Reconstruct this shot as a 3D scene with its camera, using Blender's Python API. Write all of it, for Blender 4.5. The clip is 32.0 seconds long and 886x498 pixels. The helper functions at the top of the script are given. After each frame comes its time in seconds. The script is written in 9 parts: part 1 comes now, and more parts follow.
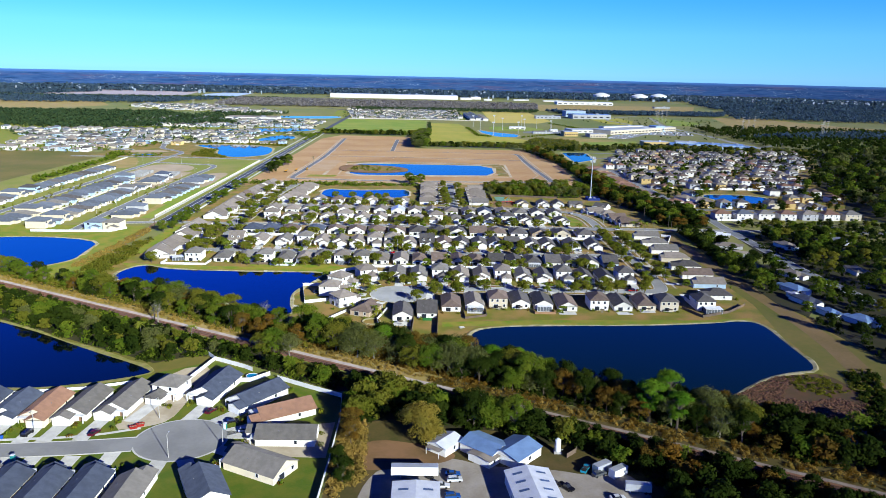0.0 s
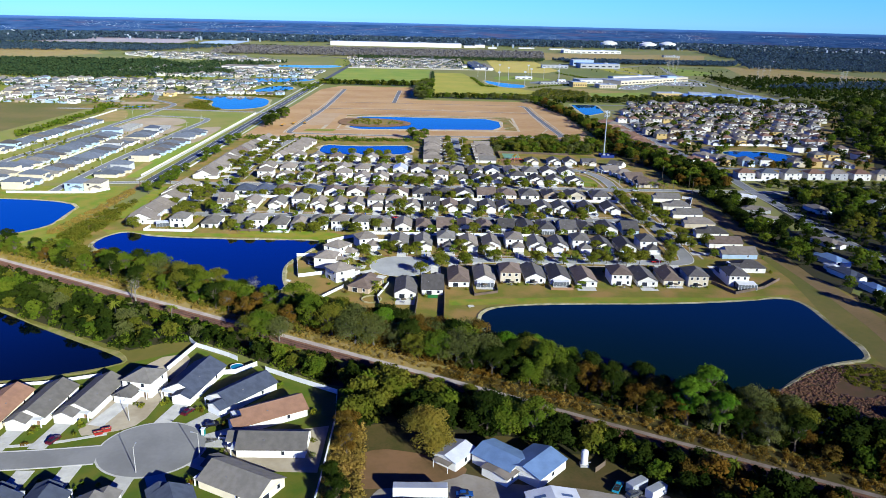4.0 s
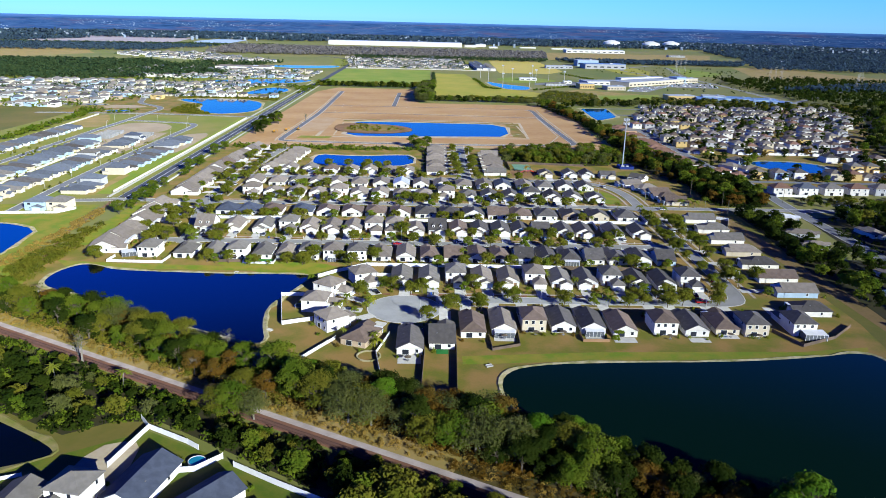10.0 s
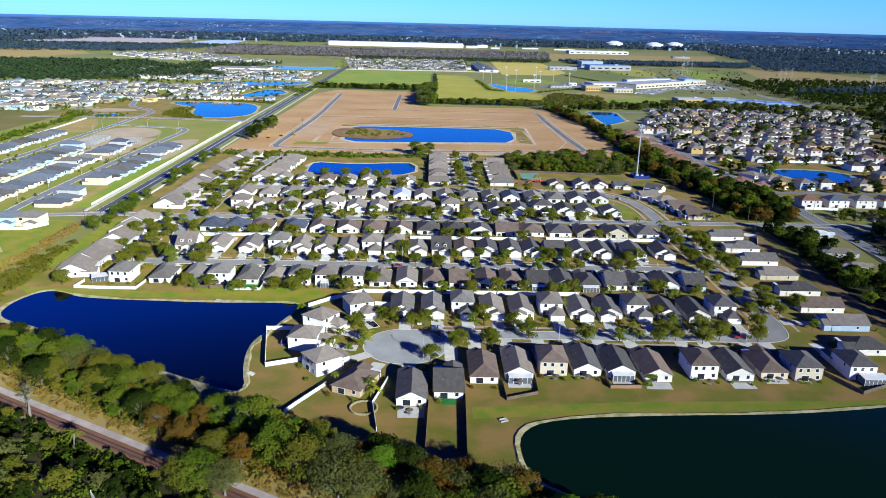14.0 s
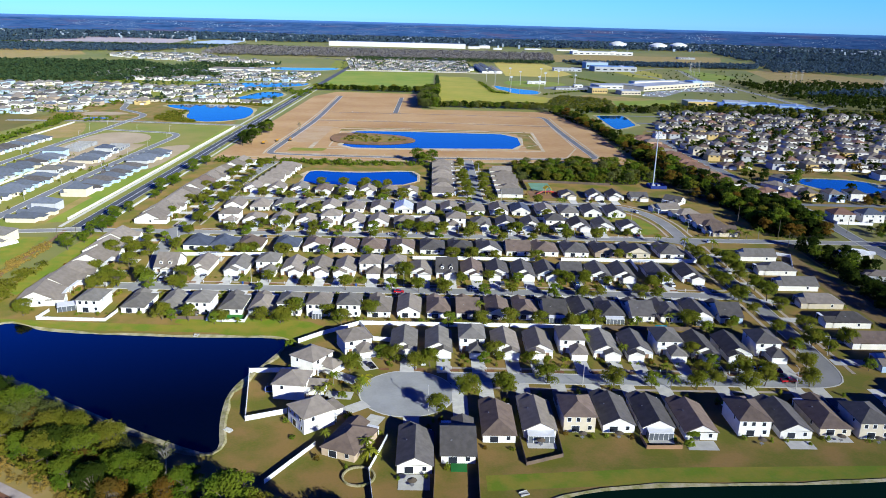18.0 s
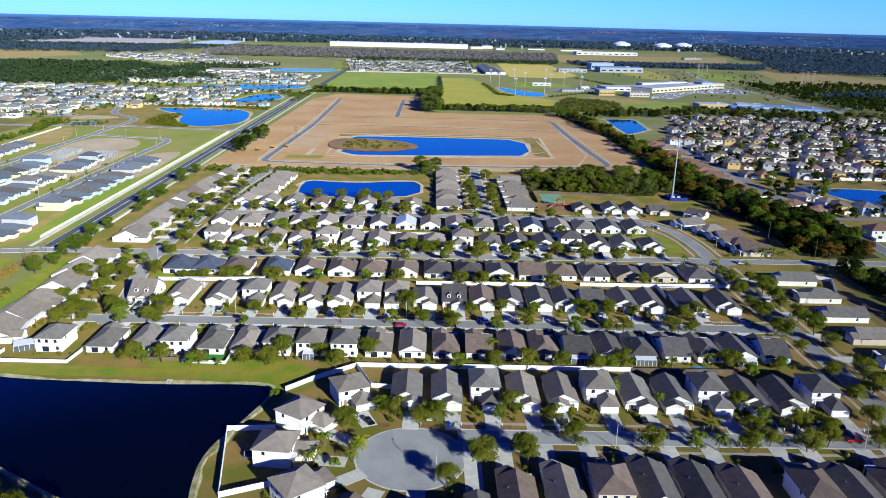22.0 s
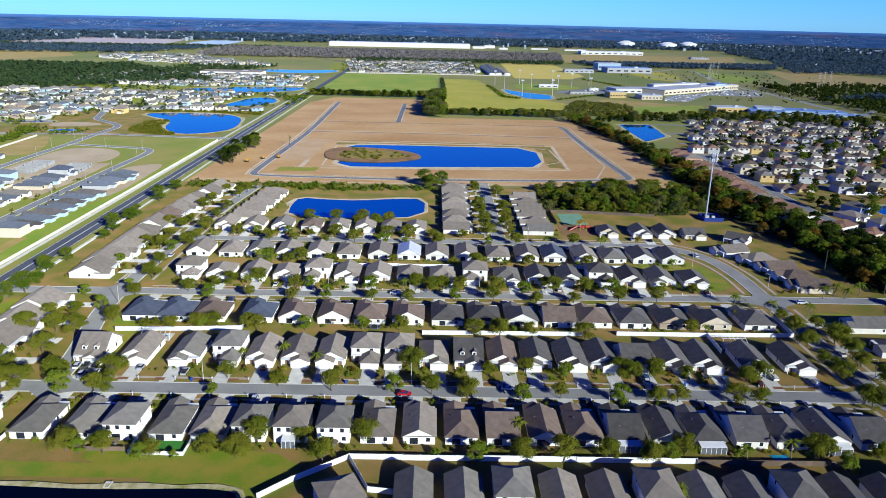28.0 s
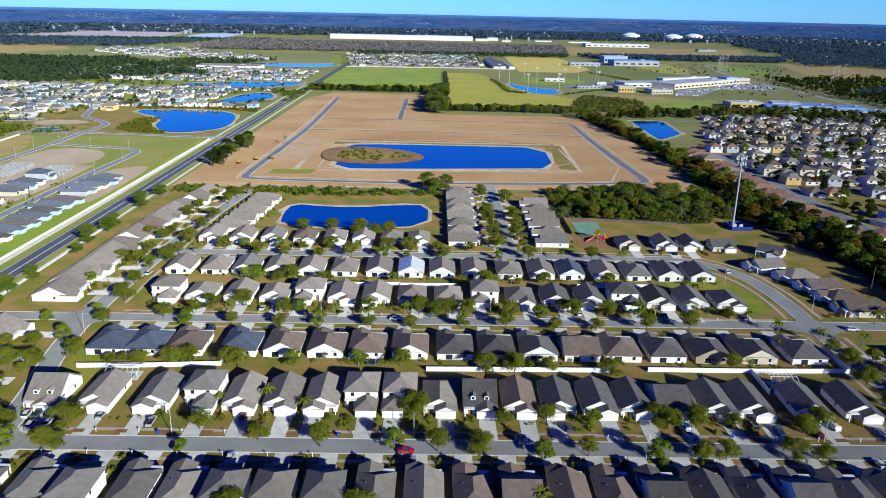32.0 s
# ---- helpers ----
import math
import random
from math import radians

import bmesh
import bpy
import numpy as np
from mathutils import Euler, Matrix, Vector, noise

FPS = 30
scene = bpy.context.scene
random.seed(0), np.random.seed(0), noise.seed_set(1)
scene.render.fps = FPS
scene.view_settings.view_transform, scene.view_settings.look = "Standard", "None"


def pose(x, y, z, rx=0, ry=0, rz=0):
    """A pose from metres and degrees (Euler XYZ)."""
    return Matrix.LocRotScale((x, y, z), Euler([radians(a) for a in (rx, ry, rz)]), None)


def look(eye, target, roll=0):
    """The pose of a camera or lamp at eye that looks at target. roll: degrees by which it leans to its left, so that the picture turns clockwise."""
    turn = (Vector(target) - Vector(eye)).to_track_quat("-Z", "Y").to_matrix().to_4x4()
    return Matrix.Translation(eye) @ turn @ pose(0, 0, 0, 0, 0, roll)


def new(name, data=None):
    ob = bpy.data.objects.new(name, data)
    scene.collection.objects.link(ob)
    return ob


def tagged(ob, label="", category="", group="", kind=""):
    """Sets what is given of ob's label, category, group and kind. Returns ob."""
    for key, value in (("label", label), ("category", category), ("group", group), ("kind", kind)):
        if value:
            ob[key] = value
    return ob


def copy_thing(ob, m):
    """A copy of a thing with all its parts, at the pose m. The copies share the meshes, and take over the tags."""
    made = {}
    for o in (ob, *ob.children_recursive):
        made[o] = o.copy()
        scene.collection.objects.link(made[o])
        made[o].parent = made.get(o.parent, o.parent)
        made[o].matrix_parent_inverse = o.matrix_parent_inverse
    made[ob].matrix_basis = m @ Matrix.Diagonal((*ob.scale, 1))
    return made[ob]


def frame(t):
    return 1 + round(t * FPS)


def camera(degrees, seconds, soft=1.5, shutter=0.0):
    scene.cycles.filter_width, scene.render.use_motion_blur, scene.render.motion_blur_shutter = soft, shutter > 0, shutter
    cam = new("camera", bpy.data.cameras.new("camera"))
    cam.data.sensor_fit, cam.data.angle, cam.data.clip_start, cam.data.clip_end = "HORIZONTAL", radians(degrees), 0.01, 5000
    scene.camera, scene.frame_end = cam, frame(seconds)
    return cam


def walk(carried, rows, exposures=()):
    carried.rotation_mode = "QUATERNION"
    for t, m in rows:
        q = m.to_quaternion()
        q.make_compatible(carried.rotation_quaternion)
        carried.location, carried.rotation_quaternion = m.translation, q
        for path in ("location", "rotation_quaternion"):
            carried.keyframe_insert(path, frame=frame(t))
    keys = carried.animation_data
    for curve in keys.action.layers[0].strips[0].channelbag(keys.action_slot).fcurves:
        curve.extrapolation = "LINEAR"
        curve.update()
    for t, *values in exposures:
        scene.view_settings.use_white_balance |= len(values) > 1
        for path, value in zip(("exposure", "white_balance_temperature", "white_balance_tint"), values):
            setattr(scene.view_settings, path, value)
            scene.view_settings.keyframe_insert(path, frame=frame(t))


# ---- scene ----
cam = camera(61.93, 32.0, soft=0.75)
PATH = [
    (0.0, 0.00, -0.00, 119.56, 76.532, -1.209, -0.995),
    (0.5, 0.01, 4.60, 119.70, 75.765, -1.215, -0.915),
    (1.0, -0.11, 9.12, 119.69, 75.012, -1.210, -0.877),
    (1.5, -0.29, 13.64, 119.66, 74.322, -1.197, -0.857),
    (2.0, -0.50, 18.13, 119.59, 73.720, -1.184, -0.844),
    (2.5, -0.71, 22.66, 119.52, 73.247, -1.180, -0.830),
    (3.0, -0.92, 27.29, 119.54, 72.935, -1.191, -0.806),
    (3.5, -1.15, 32.02, 119.62, 72.776, -1.223, -0.770),
    (5.5, -2.60, 51.63, 119.82, 72.630, -1.262, -0.854),
    (6.5, -3.22, 61.66, 119.79, 72.631, -1.242, -0.841),
    (7.5, -3.69, 71.31, 119.75, 72.628, -1.223, -0.826),
    (8.5, -4.44, 80.86, 119.72, 72.629, -1.232, -0.840),
    (9.5, -5.23, 90.69, 119.61, 72.626, -1.292, -0.851),
    (10.5, -5.87, 100.48, 119.69, 72.597, -1.322, -0.866),
    (11.5, -6.14, 110.23, 119.48, 72.621, -1.310, -0.844),
    (12.5, -6.29, 120.03, 119.21, 72.632, -1.284, -0.801),
    (13.5, -6.61, 129.70, 119.03, 72.644, -1.306, -0.778),
    (14.5, -7.34, 138.75, 118.84, 72.667, -1.345, -0.809),
    (16.5, -8.08, 157.25, 118.81, 72.683, -1.381, -0.759),
    (17.5, -8.51, 166.76, 118.65, 72.674, -1.387, -0.721),
    (18.5, -8.79, 176.11, 118.67, 72.664, -1.359, -0.676),
    (19.5, -9.21, 185.46, 118.68, 72.647, -1.375, -0.643),
    (20.5, -9.87, 194.93, 118.65, 72.648, -1.407, -0.625),
    (21.5, -10.35, 204.50, 118.62, 72.670, -1.382, -0.598),
    (22.5, -10.94, 214.06, 118.75, 72.646, -1.346, -0.579),
    (23.5, -11.65, 223.83, 118.61, 72.664, -1.317, -0.601),
    (24.5, -12.15, 233.60, 118.44, 72.667, -1.261, -0.598),
    (25.5, -12.64, 243.29, 118.53, 72.636, -1.236, -0.571),
    (27.5, -13.64, 262.04, 118.80, 72.590, -1.222, -0.548),
    (28.5, -14.19, 271.51, 118.70, 72.607, -1.263, -0.532),
    (29.5, -14.54, 280.82, 118.70, 72.633, -1.215, -0.511),
    (30.0, -14.62, 285.58, 118.76, 72.626, -1.184, -0.490),
    (30.5, -14.66, 290.34, 118.81, 72.587, -1.156, -0.458),
    (31.0, -14.73, 295.11, 118.81, 72.484, -1.134, -0.426),
    (31.5, -14.88, 299.83, 118.70, 72.299, -1.122, -0.405),
    (32.0, -15.15, 304.48, 118.42, 72.033, -1.132, -0.394),
]
walk(cam, [(r[0], pose(*r[1:])) for r in PATH], [(0.0, 0.36), (4.0, 0.35), (14.0, 0.34), (24.0, 0.28), (32.0, 0.20)])

# ---------------------------------------------------------------- light
SUN_AZ, SUN_EL = radians(147.0), radians(19.0)
world = bpy.data.worlds.new("sky")
scene.world = world
world.use_nodes = True
_t = world.node_tree
_sky = _t.nodes.new("ShaderNodeTexSky")
_sky.sky_type, _sky.sun_disc = "NISHITA", False
_sky.sun_elevation, _sky.sun_rotation = SUN_EL, SUN_AZ
_sky.air_density, _sky.dust_density, _sky.ozone_density = 0.4, 0.0, 6.0
# the clear winter sky is pale cyan at the horizon and deepens upwards
_tc = _t.nodes.new("ShaderNodeTexCoord")
_sep = _t.nodes.new("ShaderNodeSeparateXYZ")
_ramp = _t.nodes.new("ShaderNodeValToRGB")
_t.links.new(_tc.outputs["Generated"], _sep.inputs[0])
_t.links.new(_sep.outputs[2], _ramp.inputs[0])
SKY_TINT = ((0.0, (1.26, 1.80, 2.05)), (0.05, (1.54, 2.60, 2.54)), (0.11, (0.85, 2.75, 3.60)), (0.25, (0.12, 1.45, 7.20)), (0.36, (0.06, 1.45, 6.40)), (0.47, (0.03, 0.16, 1.60)), (0.75, (0.03, 0.12, 1.25)))
while len(_ramp.color_ramp.elements) < len(SKY_TINT):
    _ramp.color_ramp.elements.new(0.5)
for _e, (_p, _c) in zip(_ramp.color_ramp.elements, SKY_TINT):
    _e.position, _e.color = _p, (*(v / 6 for v in _c), 1)
_tint = _t.nodes.new("ShaderNodeMix")
_tint.data_type, _tint.blend_type = "RGBA", "MULTIPLY"
_tint.inputs[0].default_value = 1.0
_t.links.new(_sky.outputs[0], _tint.inputs[6])
_t.links.new(_ramp.outputs[0], _tint.inputs[7])
_t.links.new(_tint.outputs[2], _t.nodes["Background"].inputs[0])
_t.nodes["Background"].inputs[1].default_value = 0.050 * 6
_sun = bpy.data.lights.new("sun", "SUN")
_sun.energy, _sun.angle, _sun.color = 5.0, radians(0.6), (0.915, 0.985, 0.930)
sun = new("sun", _sun)
_dir = Vector((math.sin(SUN_AZ) * math.cos(SUN_EL), math.cos(SUN_AZ) * math.cos(SUN_EL), math.sin(SUN_EL)))
sun.matrix_basis = look(_dir * 300, (0, 0, 0))

# ---------------------------------------------------------------- materials
MATS = {}


def mat(name, c1, c2=None, rough=0.8, scale=0.25, fine=3.0, bump=0.0, metal=0.0, island=0.0, rand=0.0, spec=0.3, stretch=None, patch=0.5):
    """A surface of two colours mixed by noise at two scales, with per-piece variation and fine relief."""
    if name in MATS:
        return MATS[name]
    m = bpy.data.materials.new(name)
    m.use_nodes = True
    nt = m.node_tree
    b = nt.nodes["Principled BSDF"]
    b.inputs["Roughness"].default_value, b.inputs["Metallic"].default_value = rough, metal
    b.inputs["Specular IOR Level"].default_value = spec
    b.inputs["Diffuse Roughness"].default_value = 1.0 if rough > 0.6 else 0.3
    c2 = c2 or tuple(v * 0.75 for v in c1)
    geo = nt.nodes.new("ShaderNodeNewGeometry")
    src = geo.outputs["Position"]
    if stretch:
        mp = nt.nodes.new("ShaderNodeMapping")
        mp.inputs["Scale"].default_value = stretch
        nt.links.new(src, mp.inputs["Vector"])
        src = mp.outputs[0]
    n1 = nt.nodes.new("ShaderNodeTexNoise")
    n1.inputs["Scale"].default_value, n1.inputs["Detail"].default_value = scale, 3
    n2 = nt.nodes.new("ShaderNodeTexNoise")
    n2.inputs["Scale"].default_value, n2.inputs["Detail"].default_value = fine, 2
    nt.links.new(src, n1.inputs["Vector"])
    nt.links.new(src, n2.inputs["Vector"])
    r1 = nt.nodes.new("ShaderNodeMapRange")
    r1.inputs[1].default_value, r1.inputs[2].default_value = 0.5 - 0.5 * patch * 0.6, 0.5 + 0.5 * patch * 0.6
    nt.links.new(n1.outputs[0], r1.inputs[0])
    add = nt.nodes.new("ShaderNodeMath")
    add.operation = "MULTIPLY_ADD"
    nt.links.new(n2.outputs[0], add.inputs[0])
    add.inputs[1].default_value, add.inputs[2].default_value = 0.9, -0.45
    tot = nt.nodes.new("ShaderNodeMath")
    tot.operation, tot.use_clamp = "ADD", True
    nt.links.new(r1.outputs[0], tot.inputs[0])
    nt.links.new(add.outputs[0], tot.inputs[1])
    mix = nt.nodes.new("ShaderNodeMix")
    mix.data_type = "RGBA"
    mix.inputs[6].default_value, mix.inputs[7].default_value = (*c1, 1), (*c2, 1)
    nt.links.new(tot.outputs[0], mix.inputs[0])
    out = mix.outputs[2]
    if island or rand:
        hsv = nt.nodes.new("ShaderNodeHueSaturation")
        rnd = geo.outputs["Random Per Island"] if island else nt.nodes.new("ShaderNodeObjectInfo").outputs["Random"]
        mr = nt.nodes.new("ShaderNodeMapRange")
        mr.inputs[3].default_value, mr.inputs[4].default_value = 1 - (island or rand), 1 + (island or rand)
        nt.links.new(rnd, mr.inputs[0])
        nt.links.new(mr.outputs[0], hsv.inputs["Value"])
        nt.links.new(out, hsv.inputs["Color"])
        out = hsv.outputs[0]
    nt.links.new(out, b.inputs["Base Color"])
    if bump:
        bp = nt.nodes.new("ShaderNodeBump")
        bp.inputs["Strength"].default_value, bp.inputs["Distance"].default_value = bump, 0.1
        nt.links.new(n2.outputs[0], bp.inputs["Height"])
        nt.links.new(bp.outputs[0], b.inputs["Normal"])
    MATS[name] = m
    return m


M_LAND = mat("far_land", (0.110, 0.135, 0.028), (0.190, 0.165, 0.055), scale=0.004, fine=0.03, patch=0.7)
M_LAWN = mat("winter_lawn", (0.226, 0.140, 0.044), (0.118, 0.118, 0.014), scale=0.075, fine=1.3, bump=0.4, patch=0.42)
M_SCRUB = mat("olive_scrub_grass", (0.148, 0.112, 0.029), (0.085, 0.090, 0.013), scale=0.02, fine=0.3, bump=0.2, patch=0.7)
M_GREEN = mat("green_lawn", (0.115, 0.165, 0.010), (0.205, 0.175, 0.024), scale=0.13, fine=1.2, bump=0.4, patch=0.45)
M_DRYGRASS = mat("dry_grass", (0.290, 0.200, 0.080), (0.210, 0.170, 0.044), scale=0.05, fine=0.5, bump=0.3)
M_VERGE = mat("verge_grass", (0.140, 0.170, 0.022), (0.205, 0.180, 0.045), scale=0.03, fine=0.5, bump=0.15, patch=0.6)
M_BLOCK = mat("grey_block", (0.36, 0.355, 0.345), (0.28, 0.275, 0.265), scale=0.4, fine=3.0)
M_NEARLAWN = mat("lush_lawn", (0.068, 0.108, 0.007), (0.115, 0.121, 0.013), scale=0.16, fine=1.4, bump=0.4, patch=0.45)
M_ROUGH = mat("rough_ground", (0.056, 0.052, 0.012), (0.100, 0.068, 0.024), scale=0.15, fine=1.2, bump=0.4, patch=0.7)
M_FIELD = mat("pasture", (0.200, 0.215, 0.020), (0.310, 0.255, 0.042), scale=0.014, fine=0.08, patch=0.8)
M_SOIL = mat("graded_soil", (0.270, 0.148, 0.056), (0.385, 0.250, 0.122), scale=0.016, fine=0.22, stretch=(0.75, 1.2, 1), patch=0.9)
M_SAND = mat("pale_sand", (0.42, 0.355, 0.26), (0.31, 0.25, 0.17), scale=0.10, fine=0.7)
M_PLOT = mat("bare_plot_soil", (0.345, 0.275, 0.190), (0.255, 0.195, 0.120), scale=0.04, fine=0.4, patch=0.8)
M_GRAVEL = mat("yard_gravel", (0.31, 0.275, 0.24), (0.235, 0.20, 0.165), scale=0.14, fine=1.2, bump=0.3, patch=0.5)
M_DIRT = mat("brown_dirt", (0.205, 0.112, 0.054), (0.135, 0.082, 0.034), scale=0.08, fine=0.7)
M_TRACK = mat("trodden_earth", (0.185, 0.118, 0.053), (0.120, 0.086, 0.030), scale=0.06, fine=0.6, bump=0.3, patch=0.8)
M_MULCH = mat("mulch", (0.15, 0.068, 0.034), (0.20, 0.100, 0.052), fine=2.0)
M_ASPHALT = mat("worn_asphalt", (0.225, 0.222, 0.218), (0.178, 0.175, 0.172), scale=0.08, fine=0.8)
M_PALEROAD = mat("pale_asphalt", (0.305, 0.308, 0.308), (0.245, 0.247, 0.247), scale=0.12, fine=1.2)
M_MIDROAD = mat("grey_asphalt", (0.165, 0.170, 0.182), (0.130, 0.134, 0.144), scale=0.08, fine=0.8)
M_DARKROAD = mat("dark_asphalt", (0.066, 0.072, 0.088), (0.052, 0.057, 0.070), scale=0.05, fine=0.5)
M_NEWROAD = mat("new_asphalt", (0.125, 0.128, 0.140), (0.095, 0.098, 0.108), scale=0.05, fine=0.5)
M_CONCRETE = mat("concrete", (0.50, 0.485, 0.45), (0.40, 0.385, 0.36), scale=0.3, fine=2.0, rand=0.10)
M_PAVE = mat("tan_paving", (0.36, 0.305, 0.25), (0.28, 0.235, 0.19), scale=0.3, fine=2.0)
M_BANK = mat("pond_bank", (0.42, 0.36, 0.24), (0.17, 0.165, 0.045), scale=0.30, fine=1.6, bump=0.5, patch=0.7)
M_PATH = mat("crushed_stone", (0.38, 0.325, 0.31), (0.28, 0.235, 0.225), scale=0.2, fine=2.0, bump=0.4)
M_BALLAST = mat("rail_ballast", (0.190, 0.092, 0.058), (0.140, 0.070, 0.046), scale=0.2, fine=3.0, bump=0.5)
M_TIE = mat("rail_tie", (0.085, 0.050, 0.042), (0.12, 0.065, 0.055), rand=0.2)
M_RAIL = mat("rusty_rail", (0.16, 0.085, 0.065), (0.10, 0.055, 0.045), rough=0.5, metal=0.6)
M_WHITE = mat("white_vinyl", (0.80, 0.80, 0.79), (0.72, 0.72, 0.71), rough=0.5, scale=0.4)
M_CREAMWALL = mat("cream_wall", (0.62, 0.58, 0.49), (0.54, 0.50, 0.42), rough=0.8, scale=0.3)
M_TRIM = mat("white_trim", (0.82, 0.82, 0.80), (0.74, 0.74, 0.72), rough=0.55)
M_WOODFENCE = mat("weathered_board", (0.19, 0.13, 0.085), (0.13, 0.095, 0.070), rand=0.15)
M_GLASS = mat("window_glass", (0.018, 0.022, 0.030), (0.030, 0.034, 0.045), rough=0.08, spec=0.6)
M_DOOR = mat("painted_door", (0.34, 0.20, 0.12), (0.26, 0.16, 0.10), rough=0.5)
M_METAL = mat("galvanised_metal", (0.55, 0.57, 0.60), (0.46, 0.48, 0.51), rough=0.4, metal=0.3)
M_POLE = mat("concrete_pole", (0.52, 0.50, 0.46), (0.44, 0.42, 0.39))
M_VENT = mat("roof_vent_metal", (0.22, 0.22, 0.23), (0.16, 0.16, 0.17), rough=0.6)
M_BARK = mat("bark", (0.16, 0.125, 0.090), (0.105, 0.080, 0.060), fine=4.0, bump=0.5)
M_PALEBARK = mat("pale_bark", (0.27, 0.24, 0.195), (0.17, 0.15, 0.12), fine=4.0)
M_TYRE = mat("tyre_rubber", (0.02, 0.02, 0.02), rough=0.9)
M_SCREEN = mat("screen_mesh", (0.10, 0.11, 0.12), (0.14, 0.15, 0.16), rough=0.7)


def water(name, deep, ior=1.40):
    m = bpy.data.materials.new(name)
    m.use_nodes = True
    nt = m.node_tree
    b = nt.nodes["Principled BSDF"]
    b.inputs["Base Color"].default_value = (*deep, 1)
    b.inputs["Roughness"].default_value, b.inputs["IOR"].default_value = 0.04, ior
    n = nt.nodes.new("ShaderNodeTexNoise")
    n.inputs["Scale"].default_value, n.inputs["Detail"].default_value = 0.5, 4
    geo = nt.nodes.new("ShaderNodeNewGeometry")
    nt.links.new(geo.outputs["Position"], n.inputs["Vector"])
    bp = nt.nodes.new("ShaderNodeBump")
    bp.inputs["Strength"].default_value, bp.inputs["Distance"].default_value = 0.05, 0.1
    nt.links.new(n.outputs[0], bp.inputs["Height"])
    nt.links.new(bp.outputs[0], b.inputs["Normal"])
    return m


M_WATER = water("pond_water", (0.0008, 0.0040, 0.007), 1.41)
# reflected sky is put into the base colour of these ponds
M_BLUEWATER = water("sky_tinted_pond_water", (0.002, 0.078, 0.250), 1.22)
M_DARKWATER = water("dark_pond_water", (0.0022, 0.0145, 0.0070), 1.17)
M_STILLWATER = water("still_pond_water", (0.0012, 0.0050, 0.0080), 1.24)
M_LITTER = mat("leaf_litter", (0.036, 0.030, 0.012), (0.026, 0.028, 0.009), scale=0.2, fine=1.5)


def leaf(name, c1, c2, through_light=0.38):
    """Foliage: a rough surface that lets part of the light through."""
    m = mat(name, c1, c2, rough=0.75, scale=0.12, fine=1.0, island=0.16, spec=0.04)
    nt = m.node_tree
    b = nt.nodes["Principled BSDF"]
    t = nt.nodes.new("ShaderNodeBsdfTranslucent")
    nt.links.new(b.inputs["Base Color"].links[0].from_socket, t.inputs[0])
    mix = nt.nodes.new("ShaderNodeMixShader")
    mix.inputs[0].default_value = through_light
    nt.links.new(b.outputs[0], mix.inputs[1])
    nt.links.new(t.outputs[0], mix.inputs[2])
    nt.links.new(mix.outputs[0], nt.nodes["Material Output"].inputs[0])
    return m


M_OAK = leaf("oak_leaf", (0.087, 0.151, 0.012), (0.181, 0.219, 0.020))
M_STREET = leaf("street_tree_leaf", (0.150, 0.185, 0.016), (0.255, 0.248, 0.030), 0.45)
M_OLIVE = leaf("olive_leaf", (0.129, 0.147, 0.015), (0.218, 0.202, 0.025))
M_GREENLEAF = leaf("bright_leaf", (0.141, 0.210, 0.018), (0.225, 0.271, 0.029))
M_PINE = leaf("pine_leaf", (0.085, 0.200, 0.012), (0.155, 0.260, 0.020))
M_RUST = leaf("rust_leaf", (0.217, 0.113, 0.016), (0.152, 0.104, 0.019))
M_MOSS = leaf("grey_moss_leaf", (0.171, 0.176, 0.051), (0.109, 0.130, 0.031))
# dark green, lowered further to stand for shade inside dense belts and undergrowth
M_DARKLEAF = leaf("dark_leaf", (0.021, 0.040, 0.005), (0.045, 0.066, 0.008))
M_PALM = leaf("palm_frond", (0.156, 0.215, 0.019), (0.240, 0.254, 0.033))
M_YELLOWPALM = leaf("yellow_frond", (0.360, 0.336, 0.029), (0.252, 0.276, 0.029))
M_TANLEAF = leaf("tan_olive_leaf", (0.330, 0.241, 0.038), (0.241, 0.206, 0.034))
M_TANGRASS = leaf("tan_grass", (0.476, 0.315, 0.078), (0.350, 0.252, 0.056))
M_FARWOOD = leaf("far_wood", (0.035, 0.074, 0.033), (0.078, 0.114, 0.039))
# distance haze is put into this leaf colour as extra blue
M_HAZEWOOD = leaf("haze_tinted_far_wood", (0.048, 0.090, 0.125), (0.080, 0.120, 0.150))
M_GREYWOOD = leaf("bare_wood", (0.285, 0.255, 0.235), (0.200, 0.185, 0.165))

